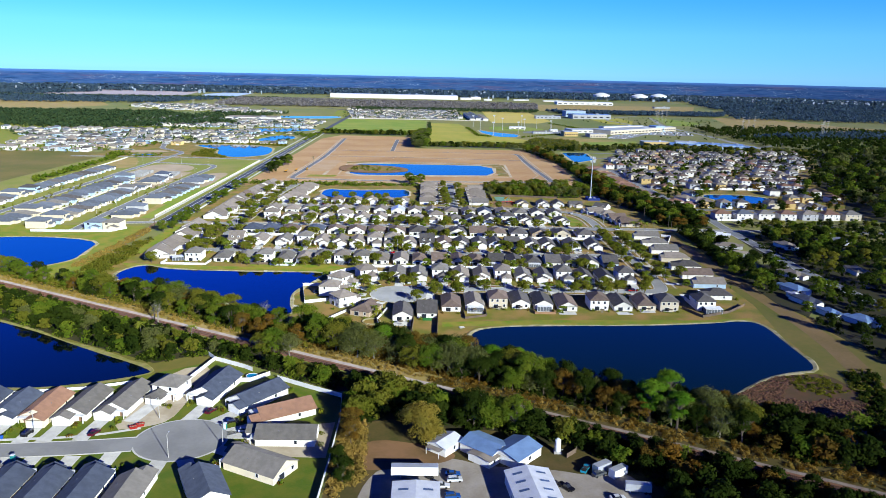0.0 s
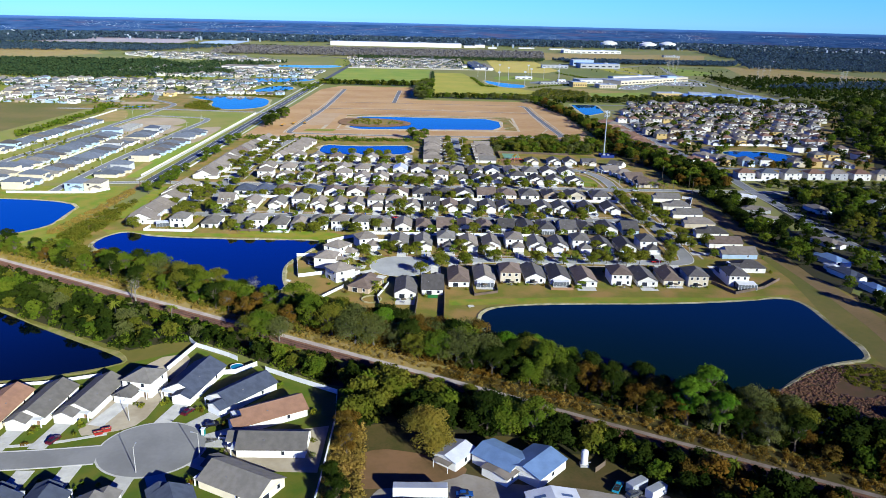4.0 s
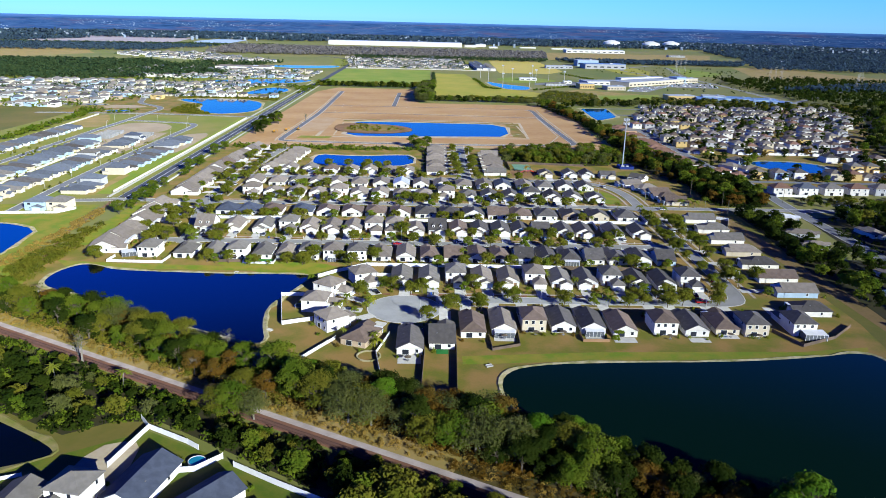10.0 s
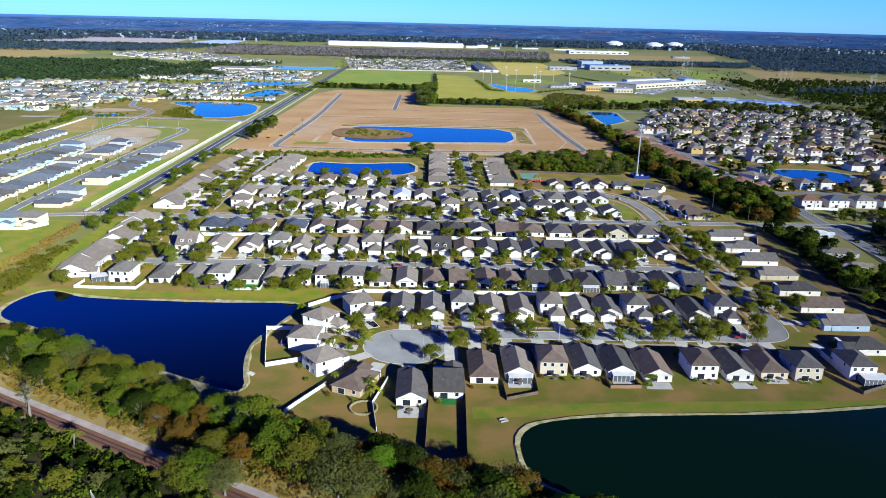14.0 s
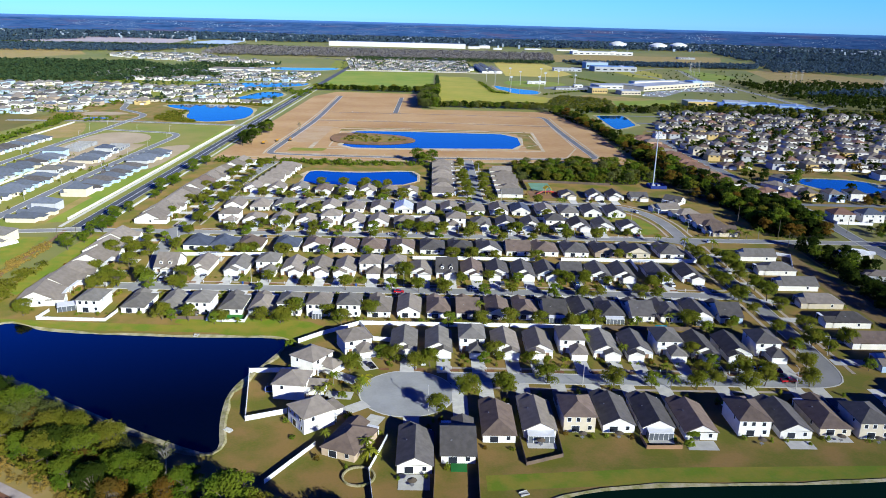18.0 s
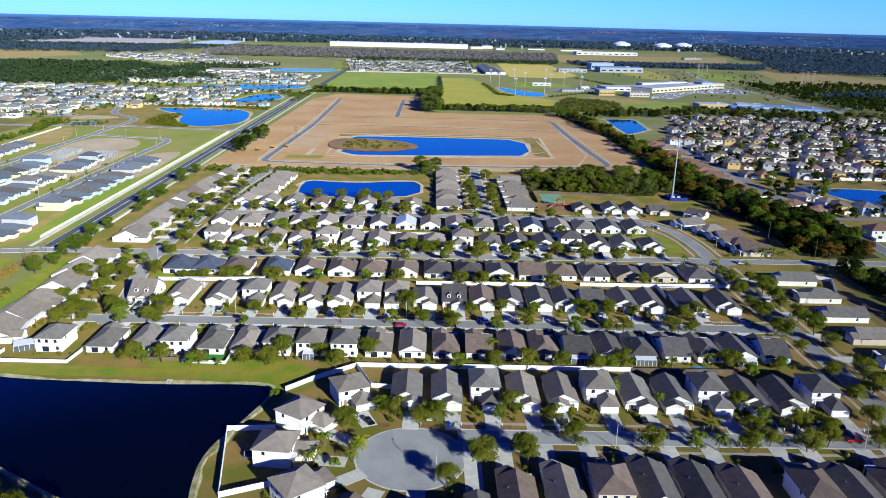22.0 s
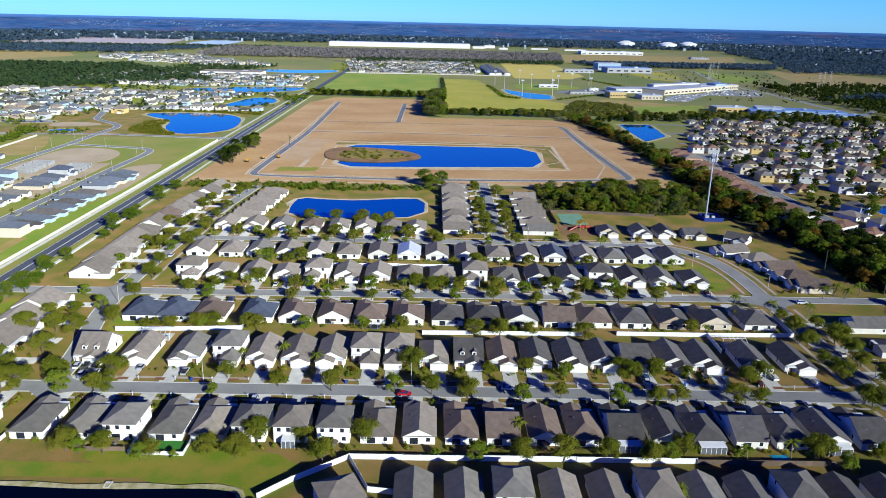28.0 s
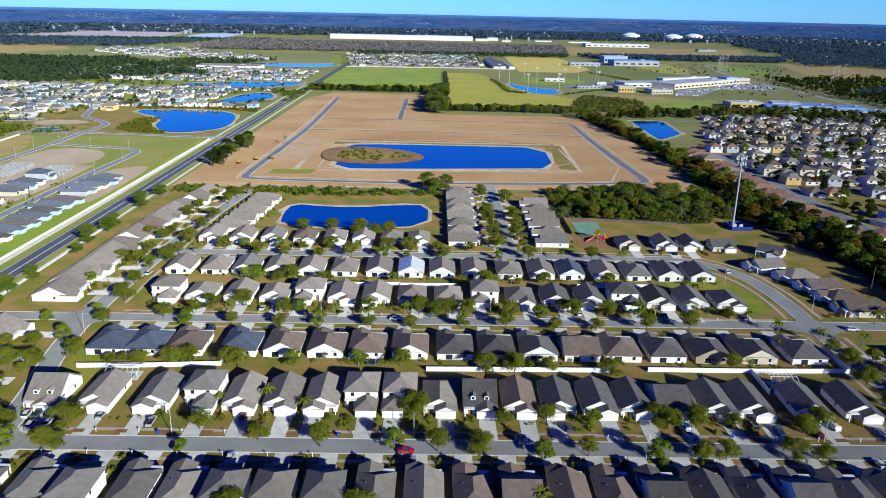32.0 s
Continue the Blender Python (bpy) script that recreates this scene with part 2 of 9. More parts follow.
ROOFS = {
    "g": mat("grey_shingle", (0.190, 0.172, 0.154), (0.147, 0.134, 0.119), rough=0.9, scale=0.5, fine=5.0, rand=0.22),
    "b": mat("brown_shingle", (0.178, 0.130, 0.104), (0.136, 0.099, 0.080), rough=0.9, scale=0.5, fine=5.0, rand=0.22),
    "t": mat("taupe_shingle", (0.242, 0.204, 0.172), (0.193, 0.163, 0.137), rough=0.9, scale=0.5, fine=5.0, rand=0.22),
    "d": mat("charcoal_shingle", (0.112, 0.101, 0.096), (0.084, 0.076, 0.072), rough=0.9, scale=0.5, fine=5.0, rand=0.30),
    "s": mat("slate_blue_shingle", (0.078, 0.092, 0.130), (0.058, 0.068, 0.098), rough=0.9, scale=0.5, fine=5.0, rand=0.1),
    "v": mat("blue_grey_shingle", (0.120, 0.135, 0.165), (0.098, 0.110, 0.135), rough=0.9, scale=0.5, fine=5.0, rand=0.22),
    "o": mat("terracotta_shingle", (0.32, 0.175, 0.112), (0.26, 0.142, 0.092), rough=0.9, scale=0.5, fine=5.0),
    "r": mat("red_brown_tile", (0.24, 0.135, 0.095), (0.19, 0.105, 0.075), rough=0.9, scale=0.5, fine=5.0, rand=0.2),
    "w": mat("white_metal_roof", (0.74, 0.75, 0.77), (0.62, 0.63, 0.66), rough=0.4, scale=0.3, fine=2.0),
    "p": mat("pale_grey_membrane_roof", (0.46, 0.48, 0.51), (0.37, 0.39, 0.42), rough=0.6, scale=0.05, fine=0.6),
    "m": mat("blue_grey_metal_roof", (0.19, 0.30, 0.50), (0.15, 0.24, 0.41), rough=0.4, scale=0.3, fine=2.0),
}
WALLS = {
    "w": mat("white_stucco", (0.79, 0.76, 0.68), (0.70, 0.67, 0.60), scale=0.4, fine=3.0, rand=0.06),
    "c": mat("cream_stucco", (0.66, 0.58, 0.43), (0.58, 0.51, 0.38), scale=0.4, fine=3.0, rand=0.06),
    "t": mat("tan_stucco", (0.48, 0.37, 0.26), (0.41, 0.31, 0.21), scale=0.4, fine=3.0),
    "y": mat("yellow_stucco", (0.66, 0.49, 0.20), (0.58, 0.43, 0.17), scale=0.4, fine=3.0),
    "b": mat("pale_blue_siding", (0.46, 0.58, 0.66), (0.40, 0.51, 0.59), scale=0.4, fine=3.0),
    "g": mat("grey_siding", (0.52, 0.52, 0.51), (0.45, 0.45, 0.44), scale=0.4, fine=3.0),
    "p": mat("peach_stucco", (0.62, 0.40, 0.26), (0.54, 0.34, 0.22), scale=0.4, fine=3.0),
}
ROOF_WORD = {"g": "grey", "v": "blue-grey", "b": "brown", "t": "taupe", "d": "charcoal", "s": "slate blue", "o": "terracotta", "r": "red-brown", "w": "white metal", "m": "blue-grey metal", "p": "pale grey"}
WALL_WORD = {"w": "white", "c": "cream", "t": "tan", "y": "yellow", "b": "pale blue", "g": "grey", "p": "peach"}


# ---------------------------------------------------------------- mesh helpers
def finish(name, verts, faces, material, parent=None, label="", m=None, smooth=False):
    me = bpy.data.meshes.new(name)
    me.from_pydata(verts, [], faces)
    me.materials.append(material)
    if smooth:
        me.shade_smooth()
    ob = new(name, me)
    if parent:
        ob.parent = parent
    if m is not None:
        ob.matrix_basis = m
    if label:
        tagged(ob, label)
    return ob


class Build:
    """Collects solids for one part."""

    def __init__(self):
        self.v, self.f = [], []

    def box(self, x, y, z, sx, sy, sz, rz=0.0):
        """A block centred in x and y that stands on z."""
        c, s, n = math.cos(radians(rz)), math.sin(radians(rz)), len(self.v)
        for dz in (0, sz):
            for dx, dy in ((-1, -1), (1, -1), (1, 1), (-1, 1)):
                px, py = dx * sx / 2, dy * sy / 2
                self.v.append((x + px * c - py * s, y + px * s + py * c, z + dz))
        self.f += [tuple(n + i for i in q) for q in ((3, 2, 1, 0), (4, 5, 6, 7), (0, 1, 5, 4), (1, 2, 6, 5), (2, 3, 7, 6), (3, 0, 4, 7))]
        return self

    def poly(self, pts, faces):
        n = len(self.v)
        self.v += [tuple(p) for p in pts]
        self.f += [tuple(n + i for i in q) for q in faces]
        return self

    def tube(self, p, q, r0, r1, sides=7):
        p, q = Vector(p), Vector(q)
        d = (q - p).normalized()
        a = d.orthogonal().normalized()
        b = d.cross(a)
        n = len(self.v)
        for c, r in ((p, r0), (q, r1)):
            for i in range(sides):
                t = 2 * math.pi * i / sides
                self.v.append(tuple(c + a * (r * math.cos(t)) + b * (r * math.sin(t))))
        self.f += [(n + i, n + (i + 1) % sides, n + sides + (i + 1) % sides, n + sides + i) for i in range(sides)]
        self.f += [tuple(n + i for i in reversed(range(sides))), tuple(n + sides + i for i in range(sides))]
        return self

    def done(self, name, material, parent=None, label="", m=None):
        return finish(name, self.v, self.f, material, parent, label, m)


def part(name, build, material, parent, label=""):
    return build.done(name, material, parent, label)


def shared(name, mesh, parent, m):
    ob = new(name, mesh)
    ob.parent = parent
    ob.matrix_basis = m
    return ob


def smooth_loop(pts, rounds=2):
    for _ in range(rounds):
        out = []
        for i, (ax, ay) in enumerate(pts):
            bx, by = pts[(i + 1) % len(pts)]
            out += [(0.75 * ax + 0.25 * bx, 0.75 * ay + 0.25 * by), (0.25 * ax + 0.75 * bx, 0.25 * ay + 0.75 * by)]
        pts = out
    return pts


LEVEL = [0]


def slab(name, pts, z, material, label="", category="", thick=0.3, kind="structure"):
    """A flat piece of ground or paving with its top at z and sides that reach down."""
    n = len(pts)
    LEVEL[0] += 1
    z += 0.0003 * LEVEL[0]
    area = sum(pts[i][0] * pts[(i + 1) % n][1] - pts[(i + 1) % n][0] * pts[i][1] for i in range(n))
    if area < 0:
        pts = pts[::-1]
    v = [(x, y, z) for x, y in pts] + [(x, y, z - thick) for x, y in pts]
    f = [tuple(range(n))] + [(i, n + i, n + (i + 1) % n, (i + 1) % n) for i in range(n)]
    ob = finish(name, v, f, material)
    return tagged(ob, label, category, "", kind)


def ribbon(name, pts, width, z, material, label="", category="road", thick=0.3, kind="structure", parent=None):
    """A strip of even width along a line of points."""
    left, right = [], []
    LEVEL[0] += 1
    z += 0.0003 * LEVEL[0]
    for i, (x, y) in enumerate(pts):
        ax, ay = pts[max(i - 1, 0)]
        bx, by = pts[min(i + 1, len(pts) - 1)]
        l = math.hypot(bx - ax, by - ay) or 1
        nx, ny = -(by - ay) / l, (bx - ax) / l
        left.append((x + nx * width / 2, y + ny * width / 2))
        right.append((x - nx * width / 2, y - ny * width / 2))
    n = len(pts)
    v = [(*p, z) for p in left] + [(*p, z) for p in right] + [(*p, z - thick) for p in left] + [(*p, z - thick) for p in right]
    f = []
    for i in range(n - 1):
        f += [(i, n + i, n + i + 1, i + 1), (i, i + 1, 2 * n + i + 1, 2 * n + i), (n + i, 3 * n + i, 3 * n + i + 1, n + i + 1)]
    ob = finish(name, v, f, material, parent)
    return ob if parent else tagged(ob, label, category, "", kind)


def curve(pts, rounds=3):
    """Rounds the corners of an open line."""
    for _ in range(rounds):
        out = [pts[0]]
        for (ax, ay), (bx, by) in zip(pts, pts[1:]):
            out += [(0.75 * ax + 0.25 * bx, 0.75 * ay + 0.25 * by), (0.25 * ax + 0.75 * bx, 0.25 * ay + 0.75 * by)]
        pts = out + [pts[-1]]
    return pts


def inside(x, y, poly):
    hit = False
    for (ax, ay), (bx, by) in zip(poly, poly[1:] + poly[:1]):
        if (ay > y) != (by > y) and x < (bx - ax) * (y - ay) / (by - ay) + ax:
            hit = not hit
    return hit


# ---------------------------------------------------------------- houses
def roof_solid(b, w, d, z, pitch, front="gable", back="gable", along="y", over=0.45, thick=0.2, cx=0.0, cy=0.0):
    """A closed pitched roof over a w by d plan, its eaves at z. front is the -y (or -x) end of the ridge."""
    if along == "x":
        w, d = d, w
    W, D = w / 2 + over, d / 2 + over
    top = z + pitch * W
    y0 = -D if front == "gable" else -D + min(W, D - 0.3)
    y1 = D if back == "gable" else D - min(W, D - 0.3)
    pts = [(-W, -D, z), (W, -D, z), (W, D, z), (-W, D, z), (0, y0, top), (0, y1, top)]
    pts = pts + [(x, y, zz - thick) for x, y, zz in pts]
    if along == "x":
        pts = [(y, -x, zz) for x, y, zz in pts]
    pts = [(x + cx, y + cy, zz) for x, y, zz in pts]
    f = [(1, 2, 5, 4), (3, 0, 4, 5), (7, 10, 11, 8), (9, 11, 10, 6), (1, 7, 8, 2), (3, 9, 6, 0)]
    f += [(0, 1, 4), (6, 10, 7)] if front == "hip" else [(0, 6, 10, 4), (4, 10, 7, 1)]
    if front == "hip":
        f += [(0, 6, 7, 1)]
    f += [(2, 3, 5), (8, 11, 9)] if back == "hip" else [(3, 5, 11, 9), (5, 2, 8, 11)]
    if back == "hip":
        f += [(2, 8, 9, 3)]
    b.poly(pts, f)
    return top


def gable_wall(b, w, d, z, pitch, end, along="y", cx=0.0, cy=0.0):
    """The triangle of wall under a gable."""
    if along == "x":
        w, d = d, w
    y = end * d / 2
    t = 0.25 * -end
    h = z - 0.18 + pitch * w / 2
    pts = [(-w / 2, y, z - 0.2), (w / 2, y, z - 0.2), (0, y, h), (-w / 2, y + t, z - 0.2), (w / 2, y + t, z - 0.2), (0, y + t, h)]
    if along == "x":
        pts = [(yy, -x, zz) for x, yy, zz in pts]
    b.poly([(x + cx, yy + cy, zz) for x, yy, zz in pts], [(0, 1, 2), (5, 4, 3), (0, 3, 4, 1), (1, 4, 5, 2), (2, 5, 3, 0)])


WIN = {}
TURN = {"s": 0, "e": 90, "n": 180, "w": -90}


def window(parent, x, y, z, w, h, face, trim=M_TRIM):
    key = (w, h)
    if key not in WIN:
        fr = Build()
        o, i = (w / 2 + 0.11, -0.11, h + 0.11), (w / 2, 0.0, h)
        for hw, lo, hi, yy in ((*o, 0.02), (*o, -0.07), (*i, -0.07), (*i, -0.015)):
            fr.v += [(-hw, yy, lo), (hw, yy, lo), (hw, yy, hi), (-hw, yy, hi)]
        for q in (0, 4, 8):
            fr.f += [(q + k, q + (k + 1) % 4, q + 4 + (k + 1) % 4, q + 4 + k) for k in range(4)]
        n = len(fr.f)
        fr.f.append((12, 13, 14, 15))
        me = bpy.data.meshes.new("window")
        me.from_pydata(fr.v, [], fr.f)
        me.materials.append(trim)
        me.materials.append(M_GLASS)
        me.polygons[n].material_index = 1
        a = new("window", me)
        a.parent = parent
        WIN[key] = me
        a.matrix_basis = pose(x, y, z, 0, 0, TURN[face])
        return a
    return shared("window", WIN[key], parent, pose(x, y, z, 0, 0, TURN[face]))


GAR = {}


def garage_door(parent, x, y, w=4.9, face="s"):
    if w not in GAR:
        b = Build()
        prof = [(0.02, 0.0)]
        for k in range(4):
            prof += [(-0.06, 0.02 + k * 0.54), (-0.06, 0.50 + k * 0.54), (-0.02, 0.52 + k * 0.54)]
        prof.append((0.02, 2.18))
        m = len(prof)
        b.v = [(s * w / 2, yy, zz) for s in (-1, 1) for yy, zz in prof]
        b.f = [(k, m + k, m + k + 1, k + 1) for k in range(m - 1)] + [tuple(range(m)), tuple(reversed(range(m, 2 * m)))]
        ob = b.done("garage_door", M_TRIM, parent)
        GAR[w] = ob.data
        ob.matrix_basis = pose(x, y, 0.02, 0, 0, TURN[face])
    else:
        shared("garage_door", GAR[w], parent, pose(x, y, 0.02, 0, 0, TURN[face]))


def front_door(parent, x, y, face="s"):
    b = Build().box(0, -0.03, 0, 1.0, 0.1, 2.1).box(0, 0.0, 0, 1.25, 0.06, 2.25)
    b.done("front_door", M_DOOR, parent).matrix_basis = pose(x, y, 0.02, 0, 0, TURN[face])


def make_house(kind, w, d, roof, wall, side):
    """A house whose front looks to -y. kind: g gable, h hip, x ridge across, t two storeys, m modest far house."""
    root = new("house")
    root.empty_display_size = 1
    rm, wm = ROOFS[roof], WALLS[wall]
    W, R = Build(), Build()
    if kind == "t":
        h, low, md = 5.5, 2.75, d * 0.66
        my = d / 2 - md / 2
        W.box(0, my, 0, w, md, h)
        roof_solid(R, w, md, h, 0.49, "hip", "hip", "y" if md > w else "x", cy=my)
        gw, gd = w * 0.62, d - md + 0.6
        gx, gy = side * (w - gw) / 2, -d / 2 + gd / 2
        W.box(gx, gy, 0, gw, gd - 0.02, low)
        part("wall", W, wm, root)
        top_roof = part("roof", R, rm, root)
        R2 = Build()
        roof_solid(R2, gw, gd + 0.6, low, 0.5, "hip", "gable", cx=gx, cy=gy + 0.3)
        part("garage_roof", R2, rm, root)
        px = -side * gw / 2
        P = Build().box(px, -d / 2 + gd - 0.9, low, w - gw, 1.9, 0.18)
        P.box(px - 0.9 * side, -d / 2 + gd - 1.7, 0, 0.25, 0.25, low)
        part("porch", P, M_TRIM, root)
        garage_door(root, gx, -d / 2)
        front_door(root, px, d / 2 - md)
        for x, zz in ((-w * 0.28, 3.6), (w * 0.05, 3.6), (w * 0.33, 3.6), (-w * 0.33, 0.9)):
            window(root, x, d / 2, zz, 1.1, 1.3, "n")
        window(root, w * 0.12, d / 2, 0.1, 2.4, 2.05, "n")
        window(root, -w * 0.26, d / 2 - md, 3.7, 1.1, 1.3, "s")
        window(root, w * 0.22, d / 2 - md, 3.7, 1.1, 1.3, "s")
        for s in (-1, 1):
            window(root, s * w / 2, my + md * 0.2, 3.7, 0.9, 1.2, "e" if s > 0 else "w")
        vz, vx, vy = h + 0.44 * w * 0.22 + 0.05, w * 0.27, my + 0.5
    else:
        h = 2.75
        along = "x" if kind in "xd" else "y"
        pitch = 0.49 if kind != "d" else 0.62
        bx, by = w, d * 0.84
        cy = d / 2 - by / 2
        W.box(0, cy, 0, bx, by, h)
        fr, bk = {"g": ("gable", "gable"), "h": ("hip", "hip"), "f": ("gable", "hip"), "k": ("hip", "gable"), "x": ("gable", "gable"), "d": ("gable", "gable")}[kind]
        top = roof_solid(R, bx, by, h, pitch, fr, bk, along, cy=cy)
        if fr == "gable":
            gable_wall(W, bx, by, h, pitch, -1, along, cy=cy)
        if bk == "gable":
            gable_wall(W, bx, by, h, pitch, 1, along, cy=cy)
        gw, gd = min(6.2, w * 0.62), d - by + 0.3
        gx = side * (w - gw) / 2
        gy = -d / 2 + gd / 2
        W.box(gx, gy, 0, gw, gd, h - 0.02)
        gable_wall(W, gw, gd, h, 0.42, -1, cx=gx, cy=gy)
        part("wall", W, wm, root)
        top_roof = part("roof", R, rm, root)
        R2 = Build()
        rl = gd + gw * 0.5
        roof_solid(R2, gw, rl, h + 0.03, 0.42, "gable", "gable", cx=gx, cy=-d / 2 + rl / 2)
        part("garage_roof", R2, rm, root)
        P = Build().box(-side * gw / 2, d / 2 - by - 0.9, h - 0.25, w - gw - 0.2, 1.8, 0.2)
        P.box(-side * (w / 2 - 0.3), d / 2 - by - 1.6, 0, 0.28, 0.28, h - 0.25)
        part("porch", P, M_TRIM, root)
        garage_door(root, gx, -d / 2, 4.9 if gw > 5.4 else 4.3)
        front_door(root, -side * gw / 2, d / 2 - by)
        window(root, w * 0.16, d / 2, 0.1, 2.4, 2.05, "n")
        window(root, -w * 0.28, d / 2, 0.95, 1.1, 1.3, "n")
        for s in (-1, 1):
            window(root, s * w / 2, cy + by * (0.18 if s > 0 else -0.1), 1.0, 0.9, 1.2, "e" if s > 0 else "w")
        if kind == "d":
            for k in (-0.22, 0.2):
                D = Build().box(k * w, d / 2 - by + 2.6, h + 1.2, 1.5, 2.2, 1.3)
                dorm = part("dormer", D, wm, root)
                D2 = Build()
                roof_solid(D2, 1.5, 2.6, h + 2.5, 0.6, over=0.2, thick=0.1, cx=k * w, cy=d / 2 - by + 2.7)
                part("dormer_roof", D2, rm, dorm)
                window(dorm, k * w, d / 2 - by + 1.5, h + 1.4, 0.9, 0.9, "s")
        vz, vx, vy = h + pitch * w * 0.25, w * 0.25, cy - by * 0.12
        if along == "x":
            vx, vy, vz = w * 0.2, cy + by * 0.25, h + pitch * by * 0.25
    for k in (0,):
        V = Build().box(vx + 0.3 * k, vy + 2.2 * k * (1 if kind != "x" else 0.3), vz - 0.1, 0.5, 0.5, 0.35)
        part("roof_vent", V, M_VENT, top_roof)
    return root


HOUSES = {}
HOMES = []
KIND_WORD = {"g": "single-storey gabled", "h": "single-storey hip-roofed", "f": "single-storey", "k": "single-storey", "x": "single-storey cross-ridged", "d": "dormered", "t": "two-storey"}
FACE = {"s": 0, "e": 90, "n": 180, "w": -90}


def house(x, y, rz, kind="g", roof="t", wall="w", w=9.2, d=19.0, side=1, group="suburban houses", extra=""):
    key = (kind, w, d, roof, wall, side)
    if key in HOUSES:
        ob = copy_thing(HOUSES[key], pose(x, y, 0, 0, 0, rz))
    else:
        ob = HOUSES[key] = make_house(*key)
        ob.matrix_basis = pose(x, y, 0, 0, 0, rz)
    HOMES.append((x, y, rz, w, d, side))
    label = "%s %s house with %s shingle roof%s" % (KIND_WORD[kind], WALL_WORD[wall], ROOF_WORD[roof], extra or " and attached garage")
    return tagged(ob, label, "house", group)


DRIVES = {}


def driveway(x, y, rz, length, width=5.0):
    """A concrete drive from the garage (x, y) out to the street in the direction of rz."""
    key = (round(length, 1), width)
    m = pose(x, y, 0.10, 0, 0, rz)
    if key not in DRIVES:
        b = Build()
        n = max(2, int(length / 3.0))
        for k in range(n):
            b.box(0, -(k + 0.5) * length / n, -0.1, width, length / n - 0.05, 0.1)
        ob = b.done("driveway", M_CONCRETE)
        DRIVES[key] = ob.data
        ob.matrix_basis = m
    else:
        ob = new("driveway", DRIVES[key])
        ob.matrix_basis = m
    return tagged(ob, "pale concrete driveway in front of a garage", "driveway", "driveways", "structure")


def row(y_front, face, homes, d=19.0, w=9.2, drive=11.6, group="", wall="w"):
    """A row of houses along x. homes: text of centre:kind+roof[wall][side]."""
    rz = FACE[face]
    for item in homes.split():
        cx, code = item.split(":")
        cx = float(cx)
        kind, roof = code[0], code[1]
        wl = code[2] if len(code) > 2 and code[2] in WALLS else wall
        side = -1 if code.endswith("-") else 1
        dep = d
        sgn = 1 if face == "s" else -1
        house(cx, y_front + sgn * dep / 2, rz, kind, roof, wl, w, dep, side, group)
        gw = min(6.2, w * 0.62)
        driveway(cx + sgn * side * (w - gw) / 2, y_front, rz, drive)


# ---------------------------------------------------------------- distant houses
FARH = {}


def far_house(x, y, rz, roof, wall, two=False, w=11.0, d=14.0, group="distant houses", detail=True):
    key = (roof, wall, two, w, d, detail)
    m = pose(x, y, 0, 0, 0, rz)
    if key not in FARH:
        h = 5.6 if two else 2.9
        W = Build().box(0, 0, 0, w, d, h)
        g = w * 0.55
        W.box(w * 0.2, -d / 2 - 1.2, 0, g, 2.6, 2.75)
        R = Build()
        if not two:
            W.box(-w * 0.22, d / 2 + 1.2, 0, w * 0.48, 2.6, 2.7)
            roof_solid(R, w * 0.48, 6.0, 2.68, 0.44, "hip", "hip", cx=-w * 0.22, cy=d / 2 - 0.4)
        ob = W.done("distant_house", WALLS[wall])
        roof_solid(R, w, d, h, 0.44, "hip", "hip", "y" if d > w else "x")
        roof_solid(R, g, 4.4, 2.72, 0.42, "gable", "gable", cx=w * 0.2, cy=-d / 2 - 0.6)
        part("roof", R, ROOFS[roof], ob)
        if detail:
            part("garage_door", Build().box(w * 0.2, -d / 2 - 2.55, 0.05, 4.6, 0.1, 2.1), M_TRIM, ob)
            part("window", Build().box(-w * 0.25, -d / 2, h - 1.9, 1.8, 0.12, 1.3), M_GLASS, ob)
        FARH[key] = ob
        ob.matrix_basis = m
    else:
        ob = copy_thing(FARH[key], m)
    label = "%s %s house with %s roof, far off" % ("two-storey" if two else "single-storey", WALL_WORD[wall], ROOF_WORD[roof])
    return tagged(ob, label, "house", group)


FAR_JOIN = {}


def joined_house(x, y, rz, roof, wall, two, w, d):
    """A far house past counting: its solids go into shared heaps by material."""
    h = 5.6 if two else 2.9
    g = w * 0.55
    W = Build().box(0, 0, 0, w, d, h).box(w * 0.2, -d / 2 - 1.2, 0, g, 2.6, 2.75)
    R = Build()
    roof_solid(R, w, d, h, 0.44, "hip", "hip", "y" if d > w else "x")
    roof_solid(R, g, 4.4, 2.72, 0.42, "gable", "gable", cx=w * 0.2, cy=-d / 2 - 0.6)
    G = Build()
    for s in (-1, 1):
        G.box(s * w * 0.24, d / 2, h - 1.9, 1.8, 0.12, 1.3)
    G.box(-w * 0.25, -d / 2, h - 1.9, 1.8, 0.12, 1.3)
    m = pose(x, y, 0, 0, 0, rz)
    for b, material in ((W, WALLS[wall]), (R, ROOFS[roof]), (G, M_GLASS)):
        FAR_JOIN.setdefault(material.name, (material, Build()))[1].poly([tuple(m @ Vector(v)) for v in b.v], b.f)


